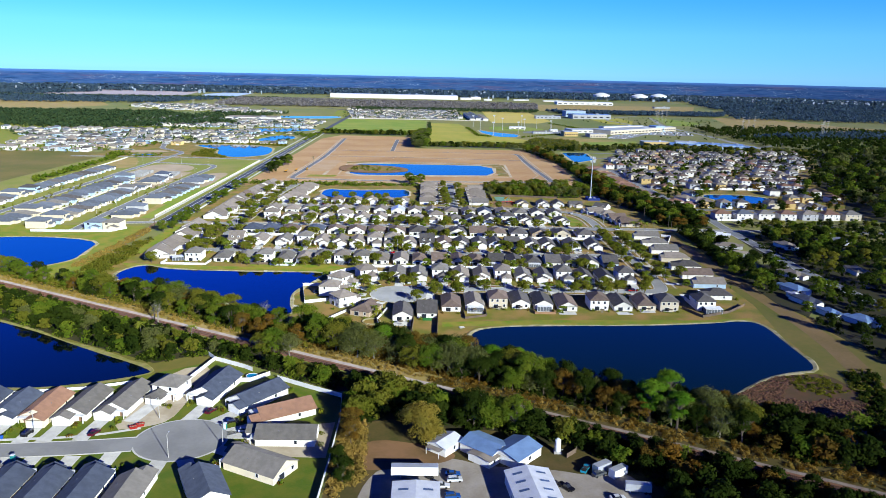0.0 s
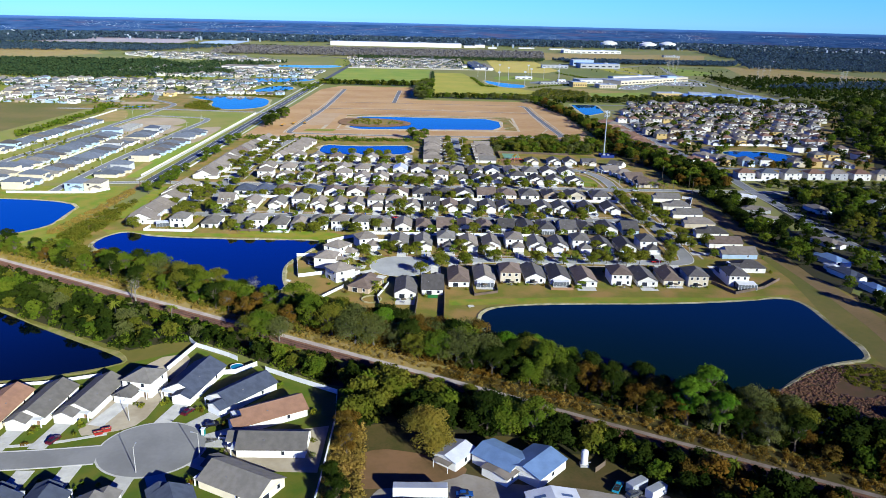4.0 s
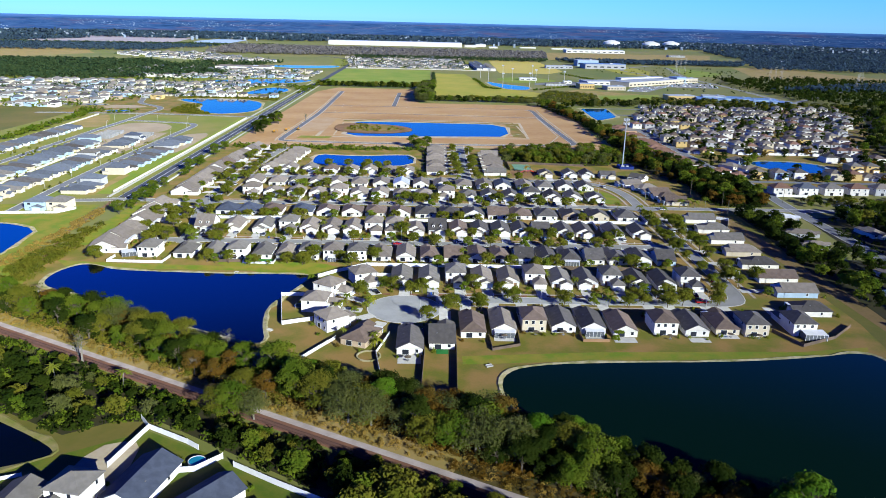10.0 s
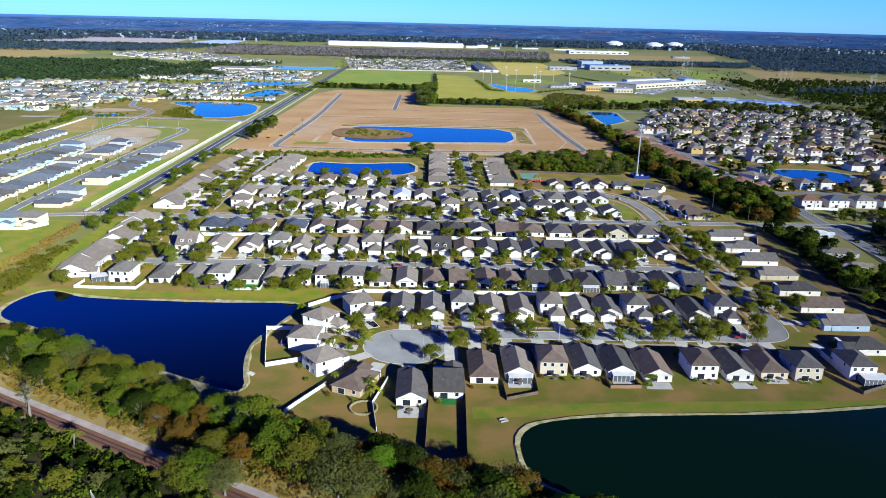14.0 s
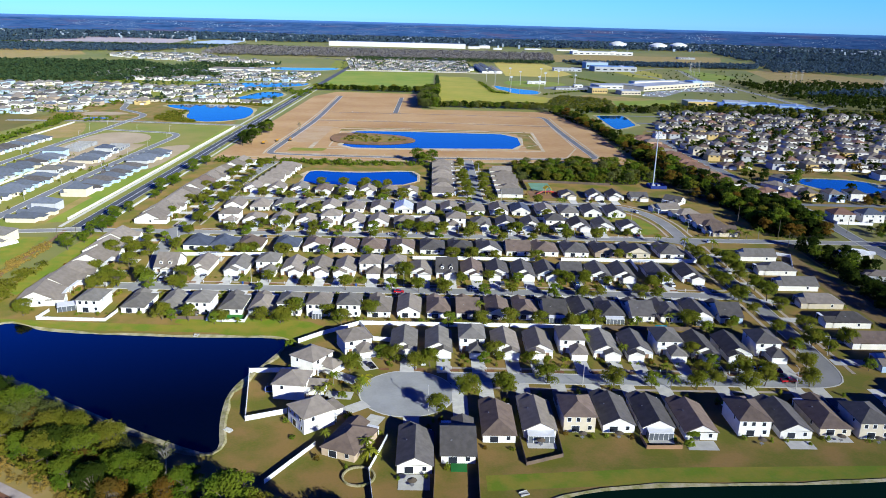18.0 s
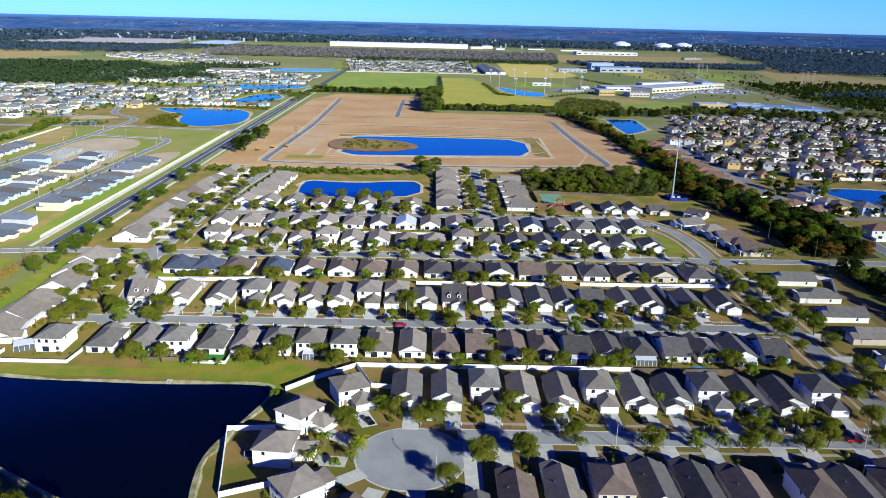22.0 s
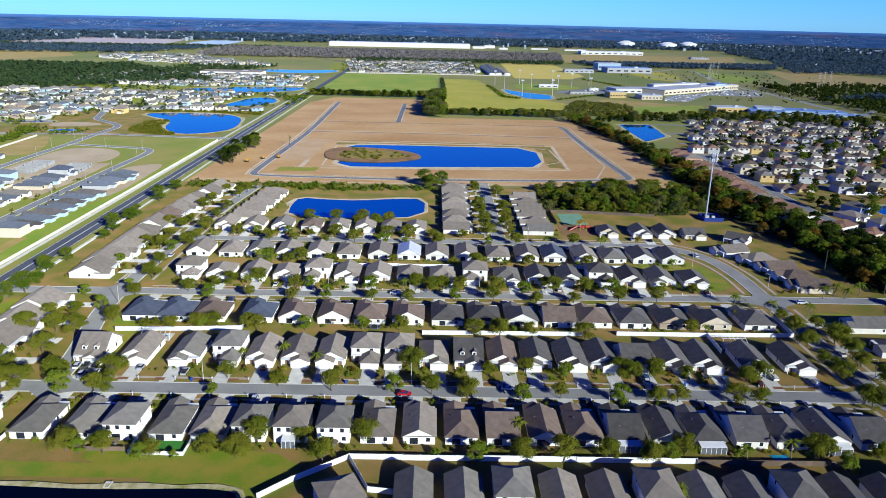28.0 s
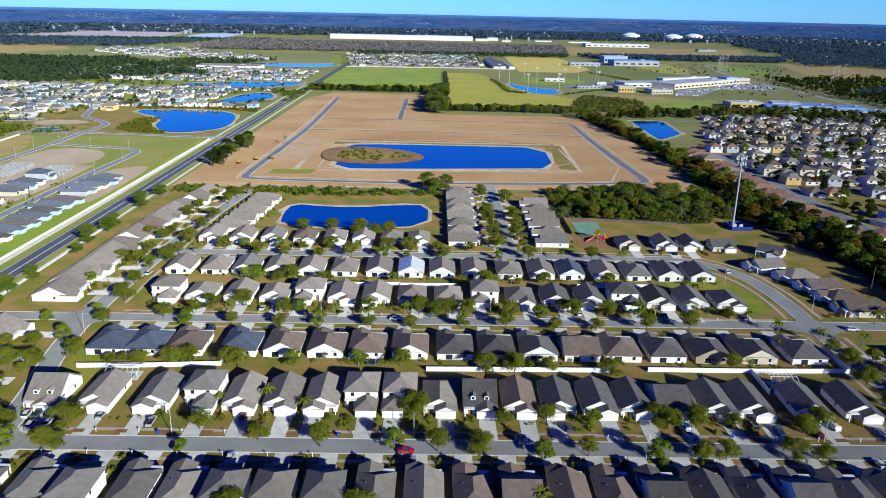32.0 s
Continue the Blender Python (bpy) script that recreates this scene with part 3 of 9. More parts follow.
# ---------------------------------------------------------------- plants
def quads(rng, centres, size, normal=None, flat=0.5):
    """Leaf clumps: small crooked quads at the given centres, and the soft normals of the mass that they belong to."""
    n = len(centres)
    r = rng.normal(size=(n, 3))
    a = r if normal is None else r * flat + normal
    a /= np.linalg.norm(a, axis=1)[:, None]
    u = np.cross(a, rng.normal(size=(n, 3)))
    u /= np.linalg.norm(u, axis=1)[:, None]
    v = np.cross(a, u)
    s = size * rng.uniform(0.6, 1.4, size=(n, 1))
    t = s * rng.uniform(0.5, 1.0, size=(n, 1))
    bend = a * s * rng.uniform(-0.35, 0.35, size=(n, 1))
    P = np.stack([centres - u * s - v * t * 0.6 + bend, centres + u * s * 0.7 - v * t, centres + u * s + v * t * 0.7 + bend, centres - u * s * 0.6 + v * t], 1)
    N = a if normal is None else normal * 0.85 + a * 0.4
    N = N / np.linalg.norm(N, axis=1)[:, None]
    return P.reshape(-1, 3), np.repeat(N, 4, axis=0)


def quad_mesh(name, P, material, N=None):
    me = bpy.data.meshes.new(name)
    n = len(P) // 4
    me.vertices.add(len(P))
    me.vertices.foreach_set("co", np.ascontiguousarray(P, dtype=np.float32).ravel())
    me.loops.add(4 * n)
    me.loops.foreach_set("vertex_index", np.arange(4 * n, dtype=np.int32))
    me.polygons.add(n)
    me.polygons.foreach_set("loop_start", np.arange(0, 4 * n, 4, dtype=np.int32))
    me.update(calc_edges=True)
    if N is not None:
        me.attributes.new("custom_normal", "FLOAT_VECTOR", "POINT").data.foreach_set("vector", np.ascontiguousarray(N, dtype=np.float32).ravel())
        me.update()
    me.materials.append(material)
    return me


def crown_points(rng, n, height, radius, base, lobes, squash):
    """Points on the shells of many uneven lobes, heaped over the limbs of a crown."""
    L = []
    mid = base + 0.38 * (height - base)
    for k in range(lobes):
        a = 2.4 * k + rng.uniform(-0.5, 0.5)
        f = ((k + 0.5) / lobes) ** 0.55 * rng.uniform(0.75, 1.1)
        size = radius * rng.uniform(0.22, 0.38) * (1.15 - 0.3 * f)
        r = min(f * 0.80, 0.86) * radius
        top = mid + (height - mid) * math.sqrt(max(0.0, 1 - (r / radius) ** 2)) - size * 0.75
        zc = top if rng.uniform() < 0.5 else base + size * 0.7 + (top - base - size * 0.7) * rng.uniform(0.1, 0.8)
        L.append((r * math.cos(a), r * math.sin(a), zc, size))
    pts, nor = [], []
    area = sum(q[3] ** 2 for q in L)
    for x, y, z, s in L:
        per = max(8, int(n * s * s / area))
        d = rng.normal(size=(per, 3))
        d /= np.linalg.norm(d, axis=1)[:, None]
        d[:, 2] = np.where(d[:, 2] < -0.45, -d[:, 2] * 0.4, d[:, 2])
        rr = s * (0.55 + 0.5 * rng.uniform(size=(per, 1)) ** 0.6 + 0.25 * (rng.uniform(size=(per, 1)) > 0.9))
        p = np.array([x, y, z]) + d * rr * np.array([1, 1, squash])
        o = p - np.array([0, 0, base + 0.3 * (height - base)])
        pts.append(p)
        nor.append(d * 0.7 + 0.5 * o / np.linalg.norm(o, axis=1)[:, None])
    nor = np.concatenate(nor)
    return np.concatenate(pts), nor / np.linalg.norm(nor, axis=1)[:, None], L


TREES = {}
TREE_WORD = {
    "oak": "green live oak with uneven crown", "dark": "dark green tree with dense crown", "olive": "olive-green oak with spreading crown",
    "rust": "rust-brown oak with thinning leaves", "moss": "grey-green oak hung with moss", "pine": "tall pine with bright green crown",
    "street": "small oak with a rounded crown", "lime": "small bright green tree with a rounded crown", "palm": "palm with drooping green fronds", "bush": "low leafy evergreen bush", "bare": "bare pale-barked tree with thin twigs",
    "tan": "broad tan and olive tree with rounded crown",
    "yellow": "short palm with yellow-green fronds",
}


def make_tree(kind, seed):
    rng = np.random.default_rng(seed)
    T = Build()
    if kind in ("palm", "yellow"):
        h = rng.uniform(4.5, 6.5) if kind == "palm" else 2.6
        bx, by = rng.uniform(-0.5, 0.5, 2)
        T.tube((0, 0, -0.2), (bx * 0.5, by * 0.5, h * 0.5), 0.2, 0.15).tube((bx * 0.5, by * 0.5, h * 0.5), (bx, by, h), 0.15, 0.17)
        P = []
        for k in range(26):
            a = 2 * math.pi * k / 26 + rng.uniform(-0.2, 0.2)
            up, ln = rng.uniform(-0.1, 0.95), rng.uniform(2.2, 3.1)
            prev = np.array([bx, by, h])
            c, s = math.cos(a), math.sin(a)
            for j in range(4):
                f = (j + 1) / 4
                nxt = np.array([bx + c * ln * f, by + s * ln * f, h + up * ln * f - 1.5 * f * f * ln * 0.5])
                w0, w1 = 0.38 * (1.1 - abs(f - 0.6)), 0.38 * (1.0 - abs(f - 0.4)) * (1.05 - f * 0.9)
                side = np.array([-s, c, 0])
                P += [prev - side * w0 - (0, 0, 0.12), prev, nxt, nxt - side * w1 - (0, 0, 0.12), prev, prev + side * w0 - (0, 0, 0.12), nxt + side * w1 - (0, 0, 0.12), nxt]
                prev = nxt
        return T, np.array(P), None, M_PALM if kind == "palm" else M_YELLOWPALM, M_PALEBARK
    par = {
        "oak": (11.5, 6.4, 1.0, 30, 0.85, 5200, 0.20, M_OAK), "dark": (10.5, 5.4, 0.4, 26, 0.95, 4600, 0.20, M_DARKLEAF), "olive": (10.5, 6.2, 0.8, 28, 0.80, 5000, 0.20, M_OLIVE),
        "rust": (10.0, 5.4, 1.0, 26, 0.9, 3600, 0.19, M_RUST), "moss": (11.5, 6.6, 1.0, 30, 0.92, 4600, 0.19, M_MOSS), "pine": (13.5, 5.2, 3.4, 34, 0.72, 6000, 0.20, M_PINE),
        "tan": (9.6, 6.4, 0.3, 44, 0.95, 11000, 0.17, M_TANLEAF),
        "lime": (5.6, 3.1, 0.8, 18, 0.9, 2900, 0.150, M_GREENLEAF), "street": (6.3, 3.8, 0.8, 24, 0.92, 3600, 0.150, M_STREET), "bush": (2.6, 2.2, 0.2, 7, 0.8, 700, 0.20, M_GREENLEAF), "bare": (10.5, 3.6, 3.5, 6, 1.0, 110, 0.20, M_MOSS),
    }[kind]
    hh, rad, base, lobes, squash, n, size, material = par
    f = rng.uniform(0.85, 1.15)
    hh, rad, base = hh * f, rad * rng.uniform(0.88, 1.12), base * f
    pts, nor, L = crown_points(rng, n, hh, rad, base, lobes, squash)
    r0 = 0.035 * hh
    lean = rng.uniform(-0.5, 0.5, 2)
    fork = (lean[0], lean[1], base + 0.25 * (hh - base))
    T.tube((0, 0, -0.3), (lean[0] * 0.6, lean[1] * 0.6, fork[2] * 0.55), r0, r0 * 0.75).tube((lean[0] * 0.6, lean[1] * 0.6, fork[2] * 0.55), fork, r0 * 0.75, r0 * 0.6)
    for x, y, z, s in L:
        mid = (fork[0] + (x - fork[0]) * 0.5, fork[1] + (y - fork[1]) * 0.5, fork[2] + (z - fork[2]) * 0.62)
        T.tube(fork, mid, r0 * 0.38, r0 * 0.24, 5).tube(mid, (x, y, z), r0 * 0.24, r0 * 0.08, 5)
        if kind in ("bare", "moss", "rust"):
            for _ in range(4 if kind == "bare" else 2):
                d = rng.normal(size=3)
                d[2] = abs(d[2])
                d *= s * 1.2 / np.linalg.norm(d)
                T.tube(mid, (mid[0] + d[0], mid[1] + d[1], mid[2] + d[2]), r0 * 0.22, 0.03, 4)
    P, N = quads(rng, pts, size, nor, 0.55)
    return T, P, N, material, M_PALEBARK if kind in ("bare", "moss") else M_BARK


def tree(kind, x, y, scale=1.0, seed=0, group="trees", extra="", z=0.0):
    seed = seed % 4
    key = (kind, seed)
    rot = (x * 37.7 + y * 91.3) % 360
    m = pose(x, y, z, 0, 0, rot) @ Matrix.Scale(scale, 4)
    if key not in TREES:
        T, P, N, lm, bm_ = make_tree(kind, 11 + seed * 17 + sum(map(ord, kind)))
        root = T.done({"palm": "palm_tree", "yellow": "palm_tree", "pine": "pine_tree", "bush": "bush", "bare": "bare_tree", "street": "street_tree", "lime": "street_tree", "moss": "moss_oak", "rust": "brown_oak", "dark": "broadleaf_tree"}.get(kind, "oak_tree"), bm_)
        c = new("crown", quad_mesh("crown", P, lm, N))
        c.parent = root
        TREES[key] = root
        root.matrix_basis = m
    else:
        root = copy_thing(TREES[key], pose(0, 0, 0))
        root.matrix_basis = m
    return tagged(root, TREE_WORD[kind] + extra, "bush" if kind == "bush" else "tree", group)


TREE_P = {}


def joined_trees(name, rows, label, keep=4, grow=1.9):
    """Trees past counting: the crowns of one kind in one mesh. rows: kind, x, y, scale, seed."""
    by = {}
    for kind, x, y, sc, seed in rows:
        key = (kind, seed % 4)
        if key not in TREE_P:
            TREE_P[key] = make_tree(kind, 11 + seed % 4 * 17 + sum(map(ord, kind)))[1:4]
        P, N, m = TREE_P[key]
        P, N = P.reshape(-1, 4, 3)[::keep] * 1.0, N.reshape(-1, 4, 3)[::keep]
        c = P.mean(1, keepdims=True)
        P = c + (P - c) * grow
        a = (x * 37.7 + y * 91.3) % 6.283
        ca, sa = math.cos(a), math.sin(a)
        Q = np.stack([(P[..., 0] * ca - P[..., 1] * sa) * sc + x, (P[..., 0] * sa + P[..., 1] * ca) * sc + y, P[..., 2] * sc], -1)
        N = np.stack([N[..., 0] * ca - N[..., 1] * sa, N[..., 0] * sa + N[..., 1] * ca, N[..., 2]], -1)
        heap = by.setdefault(m.name, (m, [], []))
        heap[1].append(Q.reshape(-1, 3))
        heap[2].append(N.reshape(-1, 3))
    for m, Q, N in by.values():
        tagged(new(name, quad_mesh(name, np.concatenate(Q), m, np.concatenate(N))), label, "trees", "", "stuff")


ICO = None


def clumps(name, spots, material, label, category="trees"):
    """A wood too dense to count: many uneven crowns in one mesh. spots: rows x, y, radius, height."""
    global ICO
    if ICO is None:
        bm = bmesh.new()
        bmesh.ops.create_icosphere(bm, subdivisions=1, radius=1)
        ICO = (np.array([v.co[:] for v in bm.verts]), np.array([[v.index for v in f.verts] for f in bm.faces]))
        bm.free()
    V, F = ICO
    S = np.asarray(spots, dtype=float)
    n, k = len(S), len(V)
    rng = np.random.default_rng(len(name) + n)
    wob = 1 + rng.uniform(-0.5, 0.45, size=(n, k, 1))
    P = V[None] * wob * np.stack([S[:, 2], S[:, 2], S[:, 3] * 0.5], 1)[:, None]
    P[:, :, 0] += S[:, 0, None]
    P[:, :, 1] += S[:, 1, None]
    P[:, :, 2] += S[:, 3, None] * 0.5
    P[:, :, 2] = np.maximum(P[:, :, 2], -0.2)
    faces = (F[None] + (np.arange(n) * k)[:, None, None]).reshape(-1, 3)
    me = bpy.data.meshes.new(name)
    me.vertices.add(n * k)
    me.vertices.foreach_set("co", P.astype(np.float32).ravel())
    me.loops.add(faces.size)
    me.loops.foreach_set("vertex_index", faces.astype(np.int32).ravel())
    me.polygons.add(len(faces))
    me.polygons.foreach_set("loop_start", np.arange(0, faces.size, 3, dtype=np.int32))
    me.update(calc_edges=True)
    me.materials.append(material)
    return tagged(new(name, me), label, category, "", "stuff")


def canopy(name, spots, material, label, seed, category="trees"):
    """A far wood past counting: crowns of a few large leaf clumps each. spots: rows x, y, radius, height."""
    rng = np.random.default_rng(seed + 500)
    S = np.asarray(spots, dtype=float)
    n = len(S)
    per, leafage = (7, 0.54) if S[:, 2].mean() > 5 else (10, 0.43)
    d = rng.normal(size=(n, per, 3))
    d /= np.linalg.norm(d, axis=2)[:, :, None]
    d[:, :, 2] = np.abs(d[:, :, 2]) * 1.1 - 0.1
    P = d * rng.uniform(0.45, 1.0, size=(n, per, 1)) * np.stack([S[:, 2], S[:, 2], S[:, 3] * 0.55], 1)[:, None]
    P[:, :, 0] += S[:, 0, None]
    P[:, :, 1] += S[:, 1, None]
    P[:, :, 2] += S[:, 3, None] * 0.42
    size = np.repeat(np.minimum(S[:, 2], S[:, 3] * 0.6) * leafage, per)[:, None]
    P, N = quads(rng, P.reshape(-1, 3), size, d.reshape(-1, 3), 0.5)
    P[:, 2] = np.maximum(P[:, 2], 0.0)
    return tagged(new(name, quad_mesh(name, P, material, N)), label, category, "", "stuff")


def leafy(name, spots, material, label, per=26, size=0.55, seed=1, category="shrubs"):
    """Dense undergrowth: leaf quads heaped over the given rows of x, y, radius, height."""
    rng = np.random.default_rng(seed)
    S = np.asarray(spots, dtype=float)
    n = len(S)
    d = rng.normal(size=(n, per, 3))
    d /= np.linalg.norm(d, axis=2)[:, :, None]
    d[:, :, 2] = np.abs(d[:, :, 2])
    P = d * rng.uniform(0.6, 1.05, size=(n, per, 1)) * np.stack([S[:, 2], S[:, 2], S[:, 3]], 1)[:, None]
    P[:, :, 0] += S[:, 0, None]
    P[:, :, 1] += S[:, 1, None]
    P, N = quads(rng, P.reshape(-1, 3), size, d.reshape(-1, 3), 0.7)
    me = quad_mesh(name, P, material, N)
    return tagged(new(name, me), label, category, "", "stuff")


def scatter(rng, poly, n, gap=0.0):
    """n seeded places inside a polygon."""
    xs, ys = [p[0] for p in poly], [p[1] for p in poly]
    out = []
    for _ in range(n * 14):
        if len(out) >= n:
            break
        x, y = rng.uniform(min(xs), max(xs)), rng.uniform(min(ys), max(ys))
        if inside(x, y, poly) and (not gap or all((x - a) ** 2 + (y - b) ** 2 > gap * gap for a, b in out)):
            out.append((x, y))
    return out


# ---------------------------------------------------------------- small things
FENCE = {}


def fence(pts, material=M_WHITE, height=1.8, label="white vinyl privacy fence round a back yard", step=4.8, name="fence"):
    """A fence of panels between posts along a line of points."""
    root = new(name)
    x0, y0 = pts[0]
    root.matrix_basis = pose(x0, y0, 0)
    for (ax, ay), (bx, by) in zip(pts, pts[1:]):
        l = math.hypot(bx - ax, by - ay)
        n = max(1, round(l / step))
        pl = round(l / n, 2)
        a = math.degrees(math.atan2(by - ay, bx - ax))
        for k in range(n + 1):
            f = k / n
            px, py = ax + (bx - ax) * f - x0, ay + (by - ay) * f - y0
            key = (material.name, height, "post")
            if key not in FENCE:
                FENCE[key] = Build().box(0, 0, -0.1, 0.16, 0.16, height + 0.2).box(0, 0, height + 0.1, 0.2, 0.2, 0.05).done("post", material, root).data
                root.children[-1].matrix_basis = pose(px, py, 0, 0, 0, a)
            else:
                shared("post", FENCE[key], root, pose(px, py, 0, 0, 0, a))
            if k == n:
                break
            key = (material.name, height, pl)
            mm = pose(px, py, 0, 0, 0, a)
            if key not in FENCE:
                b = Build().box(pl / 2, 0, 0.06, pl - 0.1, 0.05, height - 0.1).box(pl / 2, 0, height - 0.08, pl - 0.12, 0.09, 0.1).box(pl / 2, 0, 0.05, pl - 0.12, 0.09, 0.1)
                ob = b.done("panel", material, root)
                FENCE[key] = ob.data
                ob.matrix_basis = mm
            else:
                shared("panel", FENCE[key], root, mm)
    return tagged(root, label, "fence", "fences")


CARS = {}
CAR_COLOURS = {"white": (0.75, 0.75, 0.75), "black": (0.012, 0.012, 0.014), "red": (0.55, 0.015, 0.02), "silver": (0.45, 0.46, 0.47), "blue": (0.02, 0.10, 0.35), "grey": (0.10, 0.105, 0.11), "maroon": (0.12, 0.012, 0.02), "teal": (0.02, 0.30, 0.42)}


def car(x, y, rz, colour="white", form="car"):
    key = (colour, form)
    if key not in CARS:
        paint = mat(colour + "_car_paint", CAR_COLOURS[colour], rough=0.25, spec=0.6)
        root = new("pickup_truck" if form == "pickup" else "car")
        b = Build()
        L = 5.4 if form == "pickup" else 4.6
        prof = {"car": [(-2.3, 0.35), (2.3, 0.35), (2.3, 0.75), (1.0, 0.95), (-1.7, 1.0), (-2.25, 0.9)], "pickup": [(-2.7, 0.45), (2.7, 0.45), (2.7, 0.95), (1.2, 1.1), (-2.7, 1.1)], "suv": [(-2.3, 0.4), (2.3, 0.4), (2.3, 0.95), (1.1, 1.1), (-2.3, 1.15)]}[form]
        n = len(prof)
        for s in (-0.9, 0.9):
            for px, pz in prof:
                b.v.append((px, s, pz))
        b.f += [tuple(range(n)), tuple(reversed(range(n, 2 * n)))] + [(i, n + i, n + (i + 1) % n, (i + 1) % n) for i in range(n)]
        part("body", b, paint, root)
        lo, hi, z0, z1 = {"car": ((-1.75, 1.1), (-1.1, 0.35), 0.95, 1.42), "pickup": ((-0.6, 1.25), (-0.4, 0.6), 1.08, 1.75), "suv": ((-2.2, 1.15), (-1.9, 0.5), 1.08, 1.68)}[form]
        g = Build()
        pts = [(lo[0], -0.86, z0), (lo[1], -0.86, z0), (lo[1], 0.86, z0), (lo[0], 0.86, z0), (hi[0], -0.68, z1), (hi[1], -0.68, z1), (hi[1], 0.68, z1), (hi[0], 0.68, z1)]
        g.poly(pts, [(0, 1, 5, 4), (1, 2, 6, 5), (2, 3, 7, 6), (3, 0, 4, 7), (4, 5, 6, 7)])
        part("cabin_glass", g, M_GLASS, root)
        r = Build().box((hi[0] + hi[1]) / 2, 0, z1 - 0.01, hi[1] - hi[0], 1.34, 0.05)
        part("roof", r, paint, root)
        if form == "pickup":
            part("bed", Build().box(-1.65, 0, 1.06, 1.9, 1.5, 0.06), M_TYRE, root)
        wheel = None
        for wx in (-L * 0.31, L * 0.31):
            for wy in (-0.82, 0.82):
                if wheel is None:
                    wheel = Build().tube((0, -0.12, 0), (0, 0.12, 0), 0.34, 0.34, 12).done("wheel", M_TYRE, root)
                    wheel.matrix_basis = pose(wx, wy, 0.34)
                else:
                    shared("wheel", wheel.data, root, pose(wx, wy, 0.34))
        CARS[key] = root
        root.matrix_basis = pose(x, y, 0.06, 0, 0, rz)
    else:
        root = copy_thing(CARS[key], pose(x, y, 0.06, 0, 0, rz))
    word = {"car": "saloon car", "pickup": "pickup truck", "suv": "sport utility car"}[form]
    return tagged(root, "%s %s parked on the paving" % (colour, word), "car", "parked cars")


LAMPS = []


def street_lamp(x, y, rz, h=8.0):
    if not LAMPS:
        root = new("street_lamp")
        part("pole", Build().tube((0, 0, -0.3), (0, 0, h), 0.13, 0.08, 8), M_POLE, root)
        arm = part("arm", Build().tube((0, 0, h - 0.2), (1.6, 0, h + 0.15), 0.05, 0.04, 6), M_POLE, root)
        part("lamp_head", Build().box(1.8, 0, h + 0.05, 0.7, 0.28, 0.14), M_METAL, arm)
        LAMPS.append(root)
        root.matrix_basis = pose(x, y, 0, 0, 0, rz)
    else:
        root = copy_thing(LAMPS[0], pose(x, y, 0, 0, 0, rz))
    return tagged(root, "pale concrete street lamp with a short arm beside the kerb", "street lamp", "street lamps")


MAIL = []


def mailbox(x, y):
    if not MAIL:
        root = Build().box(0, 0, -0.1, 0.14, 0.14, 1.12).done("mailbox", M_WHITE)
        part("box", Build().box(0, 0.1, 1.0, 0.26, 0.55, 0.24).box(0, 0.1, 1.24, 0.18, 0.55, 0.06), M_WHITE, root)
        MAIL.append(root)
        root.matrix_basis = pose(x, y, 0)
    else:
        root = copy_thing(MAIL[0], pose(x, y, 0))
    return tagged(root, "white mailbox on a post beside the kerb", "mailbox", "mailboxes")


BINS = {}


def bin_cart(x, y, colour=(0.02, 0.12, 0.50), word="blue"):
    if word not in BINS:
        root = new("wheeled_bin")
        b = Build()
        b.poly([(-0.25, -0.3, 0), (0.25, -0.3, 0), (0.25, 0.3, 0), (-0.25, 0.3, 0), (-0.32, -0.38, 1.05), (0.32, -0.38, 1.05), (0.32, 0.38, 1.05), (-0.32, 0.38, 1.05)],
               [(3, 2, 1, 0), (4, 5, 6, 7), (0, 1, 5, 4), (1, 2, 6, 5), (2, 3, 7, 6), (3, 0, 4, 7)])
        pm = mat(word + "_bin_plastic", colour, rough=0.5)
        tub = part("body", b, pm, root)
        part("lid", Build().box(0, 0, 1.05, 0.7, 0.84, 0.07), pm, tub)
        BINS[word] = root
        root.matrix_basis = pose(x, y, 0.06)
    else:
        root = copy_thing(BINS[word], pose(x, y, 0.06))
    return tagged(root, word + " wheeled plastic bin at the kerb", "bin", "wheeled bins")


# ---------------------------------------------------------------- the land
def ring_mesh(name, r, h0, h1, material, cx=0.0, cy=150.0, n=96):
    v = [(cx + r * math.cos(2 * math.pi * i / n), cy + r * math.sin(2 * math.pi * i / n), z) for z in (h0, h1) for i in range(n)]
    return finish(name, v, [(n + i, n + (i + 1) % n, (i + 1) % n, i) for i in range(n)], material)


